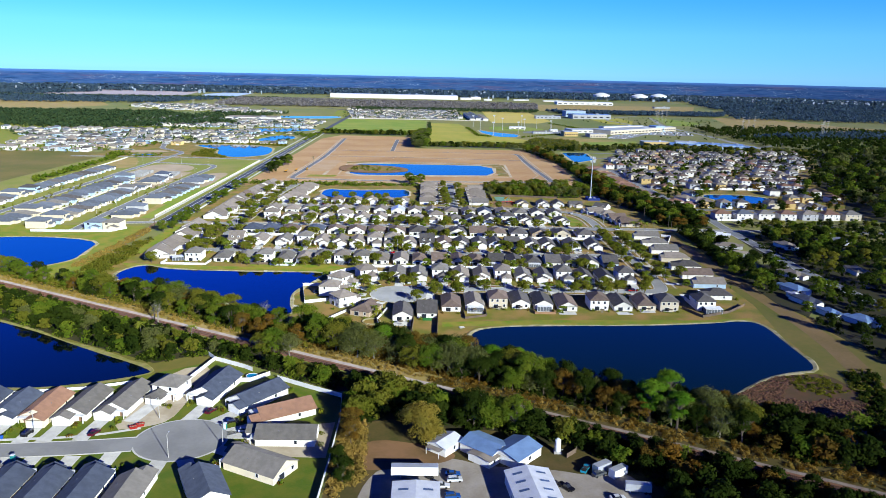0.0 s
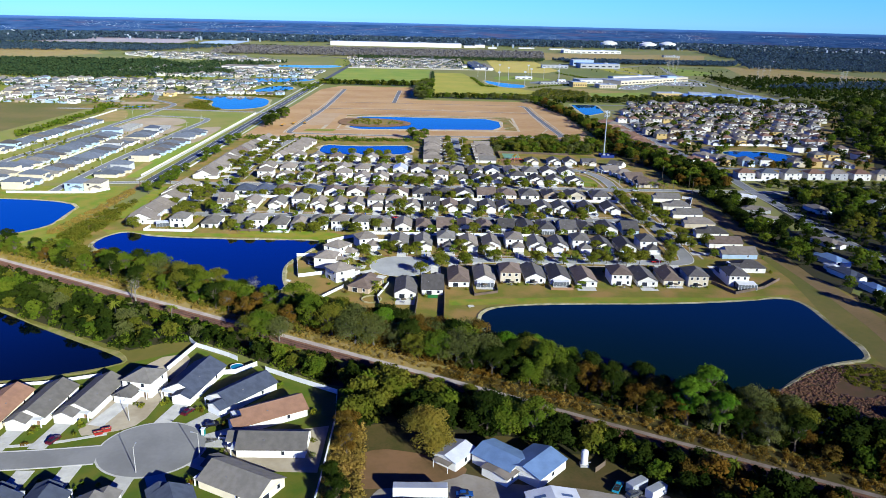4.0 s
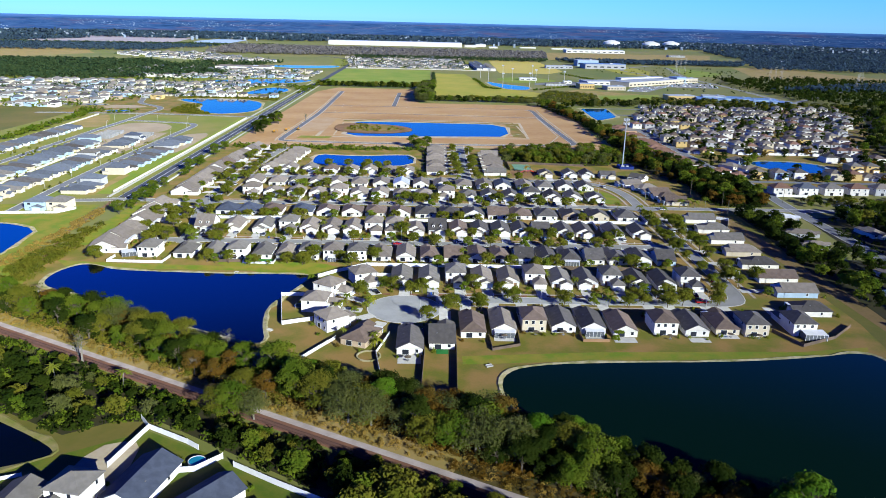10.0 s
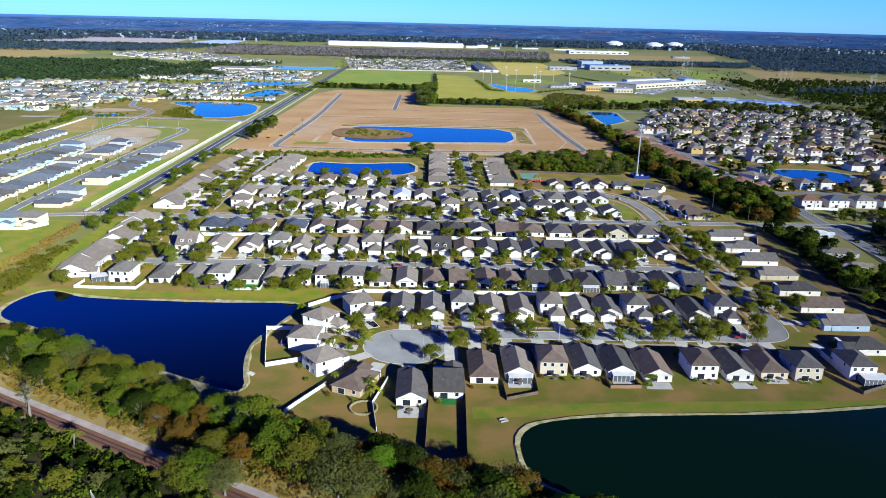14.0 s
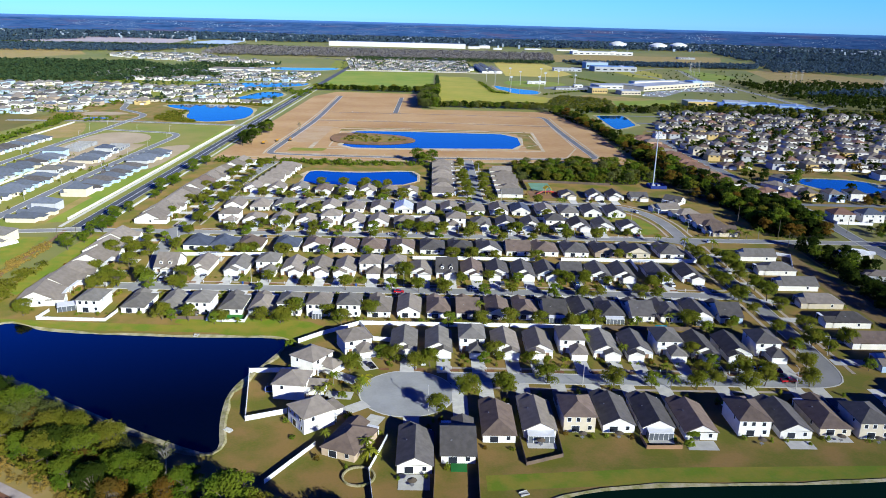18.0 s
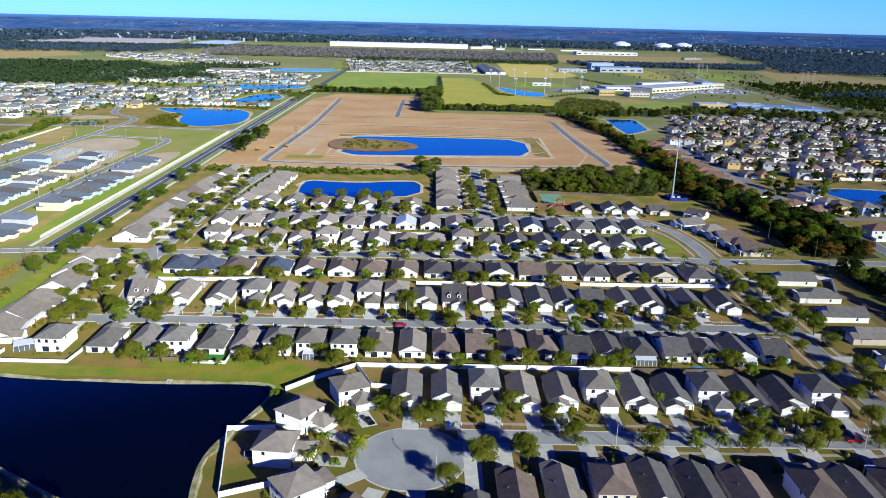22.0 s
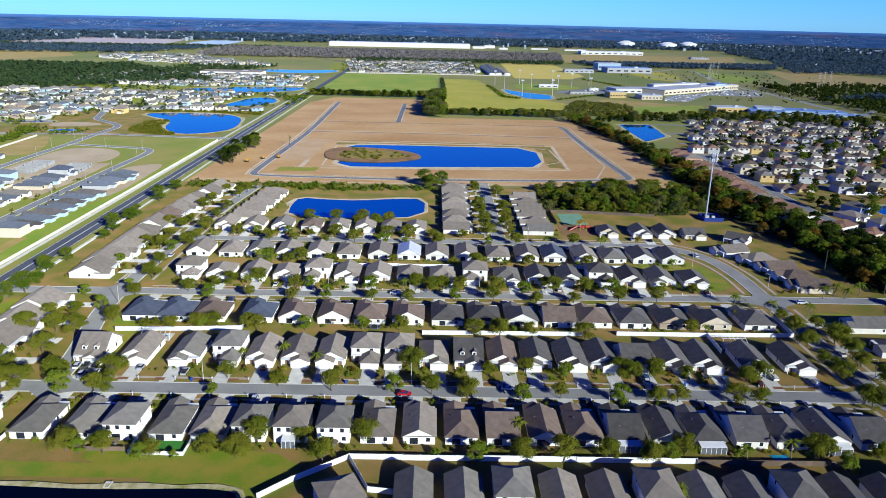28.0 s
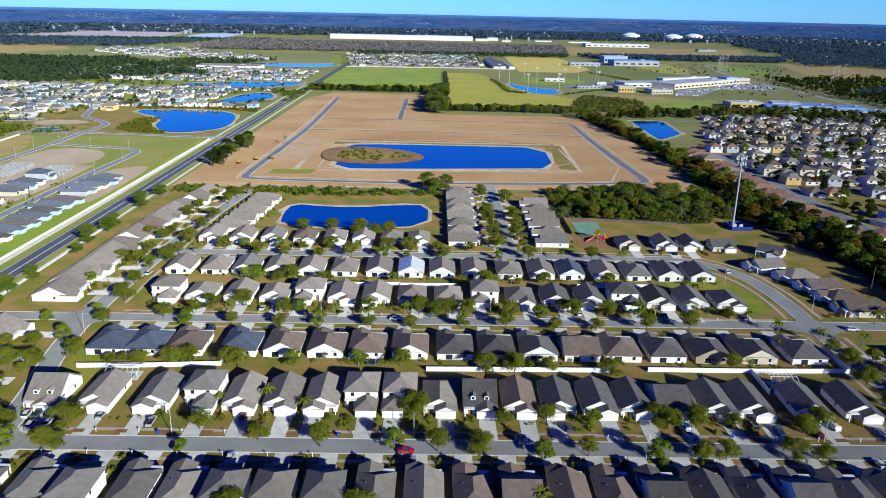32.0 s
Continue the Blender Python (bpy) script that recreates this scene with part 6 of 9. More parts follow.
slab("lawn", [(-98, 448.5), (-83, 448), (-83, 455), (-98, 455)], 0.05, mat("turf", (0.03, 0.15, 0.02), (0.04, 0.18, 0.03), fine=2.0), "bright green turf in a fenced yard", "lawn", thick=0.04)
fence([(-70, 403.5), (-63.7, 371.5), (-52, 376.5)])
fence([(-70, 403.5), (-56, 404.5)])
fence([(-51, 340), (-46, 349), (-40.5, 358.5)], height=1.4)
fence([(-20, 363), (-24, 346), (-21.5, 330)], height=1.4)
fence([(-5.8, 364), (-6, 345), (-6.8, 318)], M_WOODFENCE, 1.8, "dark weathered board fence down a back yard")
fence([(6.3, 364), (6, 346), (5.2, 315)], M_WOODFENCE, 1.8, "dark weathered board fence down a back yard")
fence([(19.3, 364), (19.7, 350), (30.7, 354.5), (31, 368)], M_WOODFENCE, 1.2, "low dark fence round a small yard")
fence([(55.8, 366), (56, 359.2), (66.5, 359.5)], mat("tan_board", (0.42, 0.25, 0.13), (0.34, 0.20, 0.10)), 1.3, "tan board fence behind a house")
fence([(136, 372), (142, 357.3), (159, 365.7), (172, 378)], M_WOODFENCE, 1.4, "grey board fence at the estate's corner")
fence([(82, 728), (62, 729), (62, 700)], M_WOODFENCE, 1.8, "grey board fence behind the playground")
fence([(82, 728), (128, 722)], M_WOODFENCE, 1.8, "grey board fence along the woods")
fence([(176, 523), (186, 548), (180, 552)], height=1.8)

slab("court", [(66, 700), (81, 700), (81, 726), (66, 726)], 0.05, mat("green_court", (0.10, 0.20, 0.14), (0.13, 0.23, 0.17), fine=1.0), "faded green sports court", "court", thick=0.05)
slab("ground", [(62, 676), (84, 676), (84, 699), (62, 699)], 0.04, M_DIRT, "mulched ground under the playground", "ground", thick=0.05)
root = new("playground")
red = mat("red_plastic", (0.55, 0.05, 0.02), rough=0.4)
yel = mat("yellow_plastic", (0.70, 0.45, 0.02), rough=0.4)
for px in (-1.5, 1.5):
    for py in (-1.2, 1.2):
        part("post", Build().box(px, py, 0, 0.15, 0.15, 3.0), yel, root)
part("deck", Build().box(0, 0, 1.4, 3.2, 2.6, 0.12), red, root)
R = Build()
roof_solid(R, 3.2, 2.6, 3.0, 0.7, over=0.2, thick=0.1)
part("roof", R, yel, root)
part("slide", Build().tube((1.6, 0, 1.5), (5.2, 0, 0.2), 0.4, 0.4, 8), red, root)
part("ramp", Build().tube((-1.6, 0.8, 1.5), (-5.2, 0.8, 0.1), 0.3, 0.3, 8), red, root)
root.matrix_basis = pose(75, 688, 0.05, 0, 0, 20) @ Matrix.Scale(1.5, 4)
tagged(root, "red and yellow playground with a slide on bare ground", "playground")

# the round patio ring
root = new("stone_ring")
for i in range(26):
    a0 = 2 * math.pi * i / 26
    part("block", Build().box(4.3 * math.cos(a0), 4.3 * math.sin(a0), 0, 0.5, 0.95, 0.55, math.degrees(a0)), M_BANK, root)
root.matrix_basis = pose(-26.5, 343.5, 0.02)
tagged(root, "round pale stone ring in a back yard", "stone ring")
slab("patio", [(-1.5, 346.5), (3, 346.5), (3, 350.6), (-1.5, 350.6)], 0.09, mat("green_mat", (0.02, 0.16, 0.035), rough=0.8), "green mat behind the house", "mat", thick=0.08)
for x, y, w, d in ((-11.5, 341.5, 8.5, 7), (73, 361.5, 9, 5), (61.5, 364.5, 7.5, 4.5), (103, 362.5, 8, 4.5), (25.4, 361.5, 8.5, 5.5), (116, 366, 8, 3.5)):
    slab("patio", [(x - w / 2, y - d / 2), (x + w / 2, y - d / 2), (x + w / 2, y + d / 2), (x - w / 2, y + d / 2)], 0.06, M_CONCRETE, "pale concrete patio behind the house", "patio", thick=0.05)


def sunroom(x, y, rz, w, d, h=2.6, solid=True):
    """A glazed or screened room with a lean-to roof; its back stands against the house at +y."""
    root = new("sunroom")
    part("roof", Build().poly([(-w / 2, -d / 2, h - 0.3), (w / 2, -d / 2, h - 0.3), (w / 2, d / 2, h), (-w / 2, d / 2, h), (-w / 2, -d / 2, h - 0.2), (w / 2, -d / 2, h - 0.2), (w / 2, d / 2, h + 0.1), (-w / 2, d / 2, h + 0.1)],
                              [(3, 2, 1, 0), (4, 5, 6, 7), (0, 1, 5, 4), (1, 2, 6, 5), (2, 3, 7, 6), (3, 0, 4, 7)]), M_WHITE, root)
    n = max(3, int(w / 1.5))
    for k in range(n + 1):
        part("post", Build().box(-w / 2 + 0.08 + (w - 0.16) * k / n, -d / 2 + 0.06, 0, 0.12, 0.12, h - 0.28), M_TRIM, root)
    for s in (-1, 1):
        part("screen", Build().box(s * (w / 2 - 0.1), 0, 0.1, 0.04, d - 0.2, h - 0.5), M_SCREEN, root)
    part("screen", Build().box(0, -d / 2 + 0.1, 0.1, w - 0.2, 0.04, h - 0.5), M_SCREEN, root)
    root.matrix_basis = pose(x, y, 0.04, 0, 0, rz)
    return tagged(root, "white-framed screened sunroom behind a house", "sunroom", "sunrooms")


sunroom(150, 365.5, 0, 9, 5, 2.9)
sunroom(25.4, 363, 0, 8.0, 3.2)
sunroom(61.6, 365.5, 0, 7.5, 3.0)
sunroom(-158, 457.5, 25, 7, 5)
sunroom(68.5, 453.3, 0, 7.5, 3.4)
sunroom(105.5, 453.3, 0, 7.0, 3.4)
sunroom(44.4, 453.3, 0, 6.5, 3.2)
sunroom(-54, 453.4, 0, 4, 3.2)

# swimming-pool yard with a screen cage
slab("pool", [(85, 447.8), (90, 447.8), (90, 451.8), (85, 451.8)], 0.08, mat("pool_water", (0.02, 0.32, 0.52)), "turquoise swimming pool in a back yard", "pool", thick=0.05)
fence([(78, 447.2), (95, 447.2)], height=1.2)
for px, py, cw, cd in ((-117.5, 527.0, 10.5, 6.6), (103, 527.0, 9.0, 5.6)):
    root = new("pool_cage")
    n = 7
    for k in range(n):
        x = -cw / 2 + cw * k / (n - 1)
        b = Build()
        for y0, z0, y1, z1 in ((-cd / 2, 0, -cd / 2, 2.6), (-cd / 2, 2.6, -cd / 6, 3.5), (-cd / 6, 3.5, cd / 6, 3.5), (cd / 6, 3.5, cd / 2, 2.6)):
            b.tube((x, y0, z0), (x, y1, z1), 0.09, 0.09, 4)
        part("rafter", b, M_WHITE, root)
    for yy, zz in ((-cd / 2, 2.6), (-cd / 6, 3.5), (cd / 6, 3.5), (cd / 2, 2.6), (-cd / 2, 0.1)):
        part("beam", Build().tube((-cw / 2, yy, zz), (cw / 2, yy, zz), 0.09, 0.09, 4), M_WHITE, root)
    part("deck", Build().box(0, 0, 0, cw - 0.3, cd - 0.3, 0.06), M_CONCRETE, root)
    part("pool_water", Build().box(0, 0, 0.06, cw * 0.55, cd * 0.5, 0.03), mat("pool_water", (0.02, 0.32, 0.52)), root)
    root.matrix_basis = pose(px, py, 0.05)
    tagged(root, "white-framed pool cage over a small pool behind a house", "pool cage", "pool cages")


def headwall(x, y, rz):
    """A concrete outfall at the water's edge."""
    root = new("outfall")
    part("slab", Build().poly([(-1.6, -2.4, 0.1), (1.6, -2.4, 0.1), (1.3, 2.2, 0.5), (-1.3, 2.2, 0.5), (-1.6, -2.4, -0.2), (1.6, -2.4, -0.2), (1.3, 2.2, -0.2), (-1.3, 2.2, -0.2)],
                              [(0, 1, 2, 3), (0, 4, 5, 1), (1, 5, 6, 2), (2, 6, 7, 3), (3, 7, 4, 0)]), M_CONCRETE, root)
    for s in (-1, 1):
        part("wing_wall", Build().box(s * 1.35, 0, 0.0, 0.25, 4.4, 0.75, s * -4), M_CONCRETE, root)
    root.matrix_basis = pose(x, y, 0.12, 0, 0, rz) @ Matrix.Scale(0.55, 4)
    return tagged(root, "pale concrete outfall on the pond's bank", "outfall", "outfalls")


headwall(-97.5, 433.5, 0)
headwall(17.5, 337, -70)
headwall(-67.5, 366, 60)

# telecom mast
root = new("telecom_mast")
part("pole", Build().tube((0, 0, 0), (0, 0, 22), 0.55, 0.45, 14).tube((0, 0, 22), (0, 0, 42.5), 0.45, 0.32, 14), M_METAL, root)
for zz in (37.5, 40.8):
    for k in range(3):
        a0 = radians(30 + 120 * k)
        c, s = math.cos(a0), math.sin(a0)
        part("arm", Build().tube((0.3 * c, 0.3 * s, zz), (1.9 * c, 1.9 * s, zz), 0.08, 0.08, 6).tube((1.9 * c + 1.6 * s, 1.9 * s - 1.6 * c, zz), (1.9 * c - 1.6 * s, 1.9 * s + 1.6 * c, zz), 0.07, 0.07, 6), M_METAL, root)
        for t in (-1.4, 0, 1.4):
            part("antenna", Build().box(2.0 * c - t * s, 2.0 * s + t * c, zz - 1.1, 0.18, 0.35, 2.2, math.degrees(a0)), M_WHITE, root)
root.matrix_basis = pose(161.5, 723, 0)
tagged(root, "tall grey telecom mast with antennas above the trees", "mast")
root = new("equipment_compound")
bluefab = mat("blue_screen_fabric", (0.015, 0.04, 0.20), (0.02, 0.05, 0.26))
for sx, sy, w, d in ((0, -6, 12, 0.1), (0, 6, 12, 0.1), (-6, 0, 0.1, 12), (6, 0, 0.1, 12)):
    part("screen", Build().box(sx, sy, 0, w, d, 2.4), bluefab, root)
part("cabinet", Build().box(-2, 1, 0, 2.4, 1.6, 2.2), M_METAL, root)
part("cabinet", Build().box(2, 1, 0, 2.0, 1.4, 2.0), M_METAL, root)
root.matrix_basis = pose(163, 719, 0.03)
tagged(root, "blue screened compound at the foot of the mast", "compound")

# street lamps, mailboxes, bins and cars
for x, y, rz in ((44.6, S1 - 5, 90), (-8, 379, 90), (118, S1 - 5, 90), (-20, S2 + 5, -90), (45, S2 - 5, 90), (100, S2 + 5, -90), (-90, S2 + 5, -90), (-60, S3 + 5, -90), (8, S3 + 5, -90), (75, S3 + 5, -90), (-120, S3 + 5, -90),
                 (XE + 5, 425, 180), (XE + 5, 500, 180), (XE + 6, 590, 180), (-60, S4 + 5, -90), (40, S4 + 5, -90), (119, 622, 180), (-157, 610, 0), (-157, 690, 0), (-146, 560, 0), (18, 700, 0), (30, 760, 180)):
    street_lamp(x, y, rz)
rng = np.random.default_rng(5)
for y, x0, x1 in ((S1 + 5.6, -18, 122), (S2 + 5.6, -130, 122), (S2 - 5.6, -140, 120), (S3 + 5.6, -128, 114), (S4 + 5.6, -130, -20)):
    for x in np.arange(x0, x1, 12.4):
        mailbox(x + 5.5, y)
paints = ["white", "silver", "black", "grey", "white", "blue", "maroon", "white"]
forms = ["car", "suv", "car", "pickup"]
k = 0
for yf, sg, xs in ((417.3, -1, (-10, 32, 57, 96, 109, 112, 118)), (502.3, -1, (-132, -128, -98, -66, 26, 61, 89, 100, 120)), (590.3, -1, (-85, -78, 15, 30, 45, 80, 113)), (473.5, 1, (-120, -70, -20, 38, 75, 110)), (559.5, 1, (-100, -50, 20, 100)),
                   (644, 1, (-110, -60, 10, 60, 95)), (674, -1, (-95, -60, -30, 100, 110))):
    for x in xs:
        car(x, yf + sg * (4.5 + (k * 1.7) % 3), 90 if k % 3 else 92, paints[k % 8], forms[(k * 7) % 4])
        k += 1
car(-28.5, 409.5, -55, "black")
car(118, S1 + 0.3, 2, "red", "pickup")
car(12.5, S2 + 2.2, 0, "white", "car")
car(-22, S2 - 2.6, 0, "red", "car")
car(-2, S2 - 2.4, 0, "black", "car")
car(-30, S3 + 2.0, 0, "white", "car")
car(152, S3 - 2.0, 0, "white", "suv")
for k, (x, y) in enumerate(((142, 520), (145, 472), (133, 432), (150, 500), (149, 452), (21, 700), (27, 735), (22, 770), (-146, 625), (-153, 650), (-147, 700), (-137, 518), (-133, 505), (127, 640))):
    car(x, y, 90 if k % 2 else 85, paints[(k * 3) % 8], forms[k % 4])
bin_cart(-3.5, 408.0)
bin_cart(-2.6, 408.1, (0.04, 0.04, 0.05), "dark grey")
bin_cart(61.5, 493.5, (0.02, 0.30, 0.40), "teal")
bin_cart(94, 408.2)
bin_cart(74, 494.0)
for k in range(9):
    bin_cart(-120 + 26 * k, (S2 if k % 2 else S3) + 5.0)

# cars on the drives and round the back yards
for (x, y), rz, colour, form in zip(((-136.2, 500.7), (-133.2, 501.6), (-130.0, 501.8), (-114.2, 500.7), (-71.8, 501.6), (-166.6, 517.5), (11.4, 491.3), (61.3, 498.1), (75.9, 499.9), (82.6, 500.1), (107.0, 499.6)), (95, 90, 90, 92, 90, 0, 5, 95, 90, 90, 92), ("white", "grey", "black", "silver", "maroon", "black", "silver", "blue", "black", "black", "white"), ("suv", "pickup", "suv", "car", "car", "pickup", "car", "suv", "car", "suv", "suv")):
    car(x, y, rz, colour, form)
for x, y in ((-60, 390.5), (-104, 541), (63, 621), (-36, 538)):
    root = new("trampoline")
    n = 14
    ring = Build()
    for i in range(n):
        a0 = 2 * math.pi * i / n
        ring.box(2.0 * math.cos(a0), 2.0 * math.sin(a0), 0.85, 0.22, 0.92, 0.08, math.degrees(a0))
    part("pad", ring, mat("blue_pad", (0.02, 0.08, 0.40), rough=0.6), root)
    part("bed", Build().tube((0, 0, 0.84), (0, 0, 0.87), 1.9, 1.9, 14), M_TYRE, root)
    for i in range(4):
        a0 = math.pi * (i + 0.5) / 2
        part("leg", Build().tube((1.9 * math.cos(a0), 1.9 * math.sin(a0), 0), (1.9 * math.cos(a0), 1.9 * math.sin(a0), 2.6), 0.05, 0.05, 5), M_METAL, root)
    root.matrix_basis = pose(x, y, 0.04)
    tagged(root, "round trampoline with a blue rim on a back lawn", "trampoline", "trampolines")
r = np.random.default_rng(91)
PATIO = None
for x, y in ((-12, 339.5), (25, 360), (38, 364), (49, 364.5), (91, 362), (116, 364.5), (127, 363.5), (-115, 452), (-103, 452), (-66, 452.5), (-41, 452.5), (20, 453), (56, 452.5), (-118, 541), (-53, 541), (23, 541), (85, 541)):
    if PATIO is None:
        root = new("patio_table")
        part("top", Build().tube((0, 0, 0.70), (0, 0, 0.75), 0.65, 0.65, 12), M_VENT, root)
        part("leg", Build().tube((0, 0, 0), (0, 0, 0.7), 0.07, 0.07, 6), M_VENT, root)
        pole = part("umbrella_pole", Build().tube((0, 0, 0.75), (0, 0, 2.4), 0.03, 0.03, 5), M_METAL, root)
        part("canopy", Build().tube((0, 0, 2.0), (0, 0, 2.5), 1.4, 0.1, 8), mat("faded_canvas", (0.13, 0.10, 0.07), (0.10, 0.08, 0.06)), pole)
        PATIO = root
        root.matrix_basis = pose(x, y, 0.1)
    else:
        root = copy_thing(PATIO, pose(x, y, 0.1, 0, 0, x * 13))
    tagged(root, "round patio table under a faded umbrella behind a house", "patio table", "patio tables")

# ---------------------------------------------------------------- vegetation
NB1 = [(-330, 465), (-186, 396), (-156, 391), (-111, 364), (-78, 344), (-66, 336), (-50, 325), (-50, 306), (-66, 315), (-111, 341), (-186, 383), (-330, 462)]
NB2 = [(-50, 325), (-30, 314), (-8, 303), (6, 299), (18, 293), (24, 289), (24, 269), (0, 282), (-50, 309)]
NB3 = [(22, 290), (45, 279), (62, 263), (84, 253), (104, 243), (112, 246), (112, 222), (66, 247), (22, 270)]
NB4 = [(112, 246), (140, 232), (170, 226), (230, 215), (230, 160), (150, 199), (112, 217)]
SB1 = [(-260, 408), (-150, 346), (-100, 318), (-60, 296), (-34, 282), (-28, 262), (-36, 264), (-86, 296), (-100, 296), (-112, 288), (-150, 309), (-200, 338), (-260, 370)]
SB2 = [(-30, 280), (0, 262), (40, 240), (70, 222), (110, 200), (160, 172), (160, 150), (75, 150), (70, 200), (62, 209), (48, 222), (36, 224), (24, 232), (10, 233), (-8, 240), (-27, 236)]
EW = [(250, 250), (300, 420), (330, 560), (240, 560), (232, 480), (228, 430), (212, 372), (196, 350), (202, 310), (210, 270), (218, 240)]
MW = [(60, 732), (82, 730), (128, 725), (150, 728), (156, 740), (172, 735), (168, 802), (120, 803), (60, 798)]
STRIP = [(172, 735), (176, 706), (196, 640), (196, 590), (226, 590), (240, 660), (212, 700), (206, 780), (203, 900), (196, 1000), (186, 1100), (165, 1200), (152, 1188), (176, 1010), (180, 870), (174, 800)]


def plant(poly, n, kinds, gap, seed, lo=0.75, hi=1.25, group="belt trees", extra=""):
    r = np.random.default_rng(seed)
    for i, (x, y) in enumerate(scatter(r, poly, n, gap)):
        kind = kinds[int(r.integers(len(kinds)))]
        tree(kind, x, y, r.uniform(lo, hi), int(r.integers(4)), group, extra)


MIX = ["oak", "olive", "dark", "oak", "olive", "moss", "rust", "dark", "oak"]
plant(NB1, 95, MIX, 4.2, 1, 0.65, 1.05, extra=" by the railway")
plant(NB2, 60, ["oak", "moss", "rust", "olive", "dark", "moss", "dark", "rust"], 4.0, 2, 0.85, 1.2, extra=" by the railway")
plant(NB3, 74, ["dark", "moss", "rust", "oak", "dark", "olive", "rust", "dark"], 4.0, 3, 0.72, 1.08, extra=" near the pond")


def low_by_track(x, y):
    """Growth is cut back along the south side of the railway."""
    off = (Vector((x, y)) - RAIL_A).dot(RNOR)
    low, wide = (0.42, 20) if x < -20 else (0.62, 14)
    return min(1.0, max(low, -off / wide)) if -60 < off < 0 and x < 200 else 1.0


def thicket(poly, n, kinds, gap, seed, lo, hi, label, name="wood", keep=6, grow=2.3, avoid=()):
    r = np.random.default_rng(seed)
    joined_trees(name, [(kinds[int(r.integers(len(kinds)))], x, y, r.uniform(lo, hi) * low_by_track(x, y), int(r.integers(4))) for x, y in scatter(r, poly, n, gap) if not any(inside(x, y, p) for p in avoid)], label, keep, grow)


thicket(NB4, 130, ["dark", "dark", "dark", "oak", "dark", "rust"], 4.2, 4, 0.55, 0.95, "dense dark trees beside the railway", keep=6, grow=2.3)
thicket(SB1, 130, ["oak", "dark", "dark", "olive", "dark", "moss"], 3.8, 5, 0.5, 0.75, "dense green trees south of the railway")
thicket(SB2, 230, ["dark", "oak", "dark", "olive", "dark", "oak"], 3.6, 6, 0.55, 0.95, "dense green trees south of the railway", avoid=[[(66, 140), (66, 260), (180, 260), (180, 140)]])
# mostly dark kinds here: their leaf colour carries the trees' shaded sides
thicket([(66, 225), (110, 200), (160, 172), (160, 150), (75, 150), (70, 200), (66, 206)], 120, ["dark", "dark", "dark", "rust", "dark"], 3.6, 16, 0.55, 0.95, "dense dark trees south of the railway")
EAST_HOMES = ((217, 515, 75, 8, 15, "t", "g"), (224, 552, 70, 7, 12, "w", "w"), (213, 408, 20, 8, 14, "m", "w"), (209, 385, 15, 8, 13, "s", "w"), (211, 364, 10, 6, 9, "m", "w"), (207, 394, 10, 4, 5, "w", "w"), (214, 492, 80, 6, 10, "t", "g"), (221, 352, 25, 9, 12, "m", "b"), (228, 440, 20, 8, 13, "t", "w"), (262, 520, 10, 9, 14, "t", "w"), (275, 450, 0, 9, 14, "g", "w"), (311, 538, 0, 8, 12, "w", "w"))
GAPS = [[(x - 10, y - 13), (x + 9, y - 13), (x + 9, y + 7), (x - 10, y + 7)] for x, y, *_ in EAST_HOMES] + [[(235, 380), (232, 455), (234, 600), (240, 700), (258, 700), (256, 600), (252, 455), (262, 380)]]
E2 = [(190, 590), (212, 585), (234, 588), (234, 640), (228, 668), (222, 700), (206, 712), (199, 690), (194, 641)]
E6 = [(258, 585), (300, 592), (430, 598), (430, 612), (300, 606), (258, 606)]
thicket(E6, 44, ["oak", "dark", "olive"], 5.0, 14, 0.35, 0.62, "green trees beside the eastern road", keep=6, grow=2.3)
E3 = [(191, 462), (197, 528), (198, 566), (220, 566), (220, 530), (222, 480), (216, 470)]
E4 = [(256, 480), (262, 566), (330, 566), (310, 480)]
E5 = [(190, 455), (193, 414), (192, 385), (198, 360), (212, 380), (228, 430), (228, 470), (197, 470)]
thicket(EW, 130, ["dark", "dark", "oak", "dark", "olive", "dark"], 5.2, 7, 0.6, 1.0, "dense dark trees of the eastern wood", keep=6, grow=2.3, avoid=GAPS)
thicket(E2, 80, ["dark", "dark", "oak", "dark", "rust"], 4.6, 10, 0.6, 0.95, "dense dark trees beside the eastern road", keep=6, grow=2.3, avoid=GAPS)
thicket(E3, 50, ["dark", "dark", "oak", "dark"], 4.6, 11, 0.5, 0.8, "dense dark trees behind the eastern yards", keep=6, grow=2.3, avoid=GAPS)
thicket(E4, 40, ["dark", "oak", "dark"], 5.0, 12, 0.6, 0.95, "dense dark trees beside the eastern road", keep=6, grow=2.3, avoid=GAPS)
thicket(E5, 42, ["dark", "oak", "dark"], 4.6, 13, 0.5, 0.8, "dense dark trees behind the eastern yards", keep=6, grow=2.3, avoid=GAPS)
thicket(MW, 190, ["olive", "lime", "oak", "moss", "olive", "lime", "oak"], 3.3, 8, 0.5, 0.8, "dense green trees behind the houses")
thicket(STRIP, 165, ["dark", "oak", "dark", "olive", "rust"], 4.8, 9, 0.6, 1.0, "dense dark trees beside the building site", keep=6, grow=2.3)
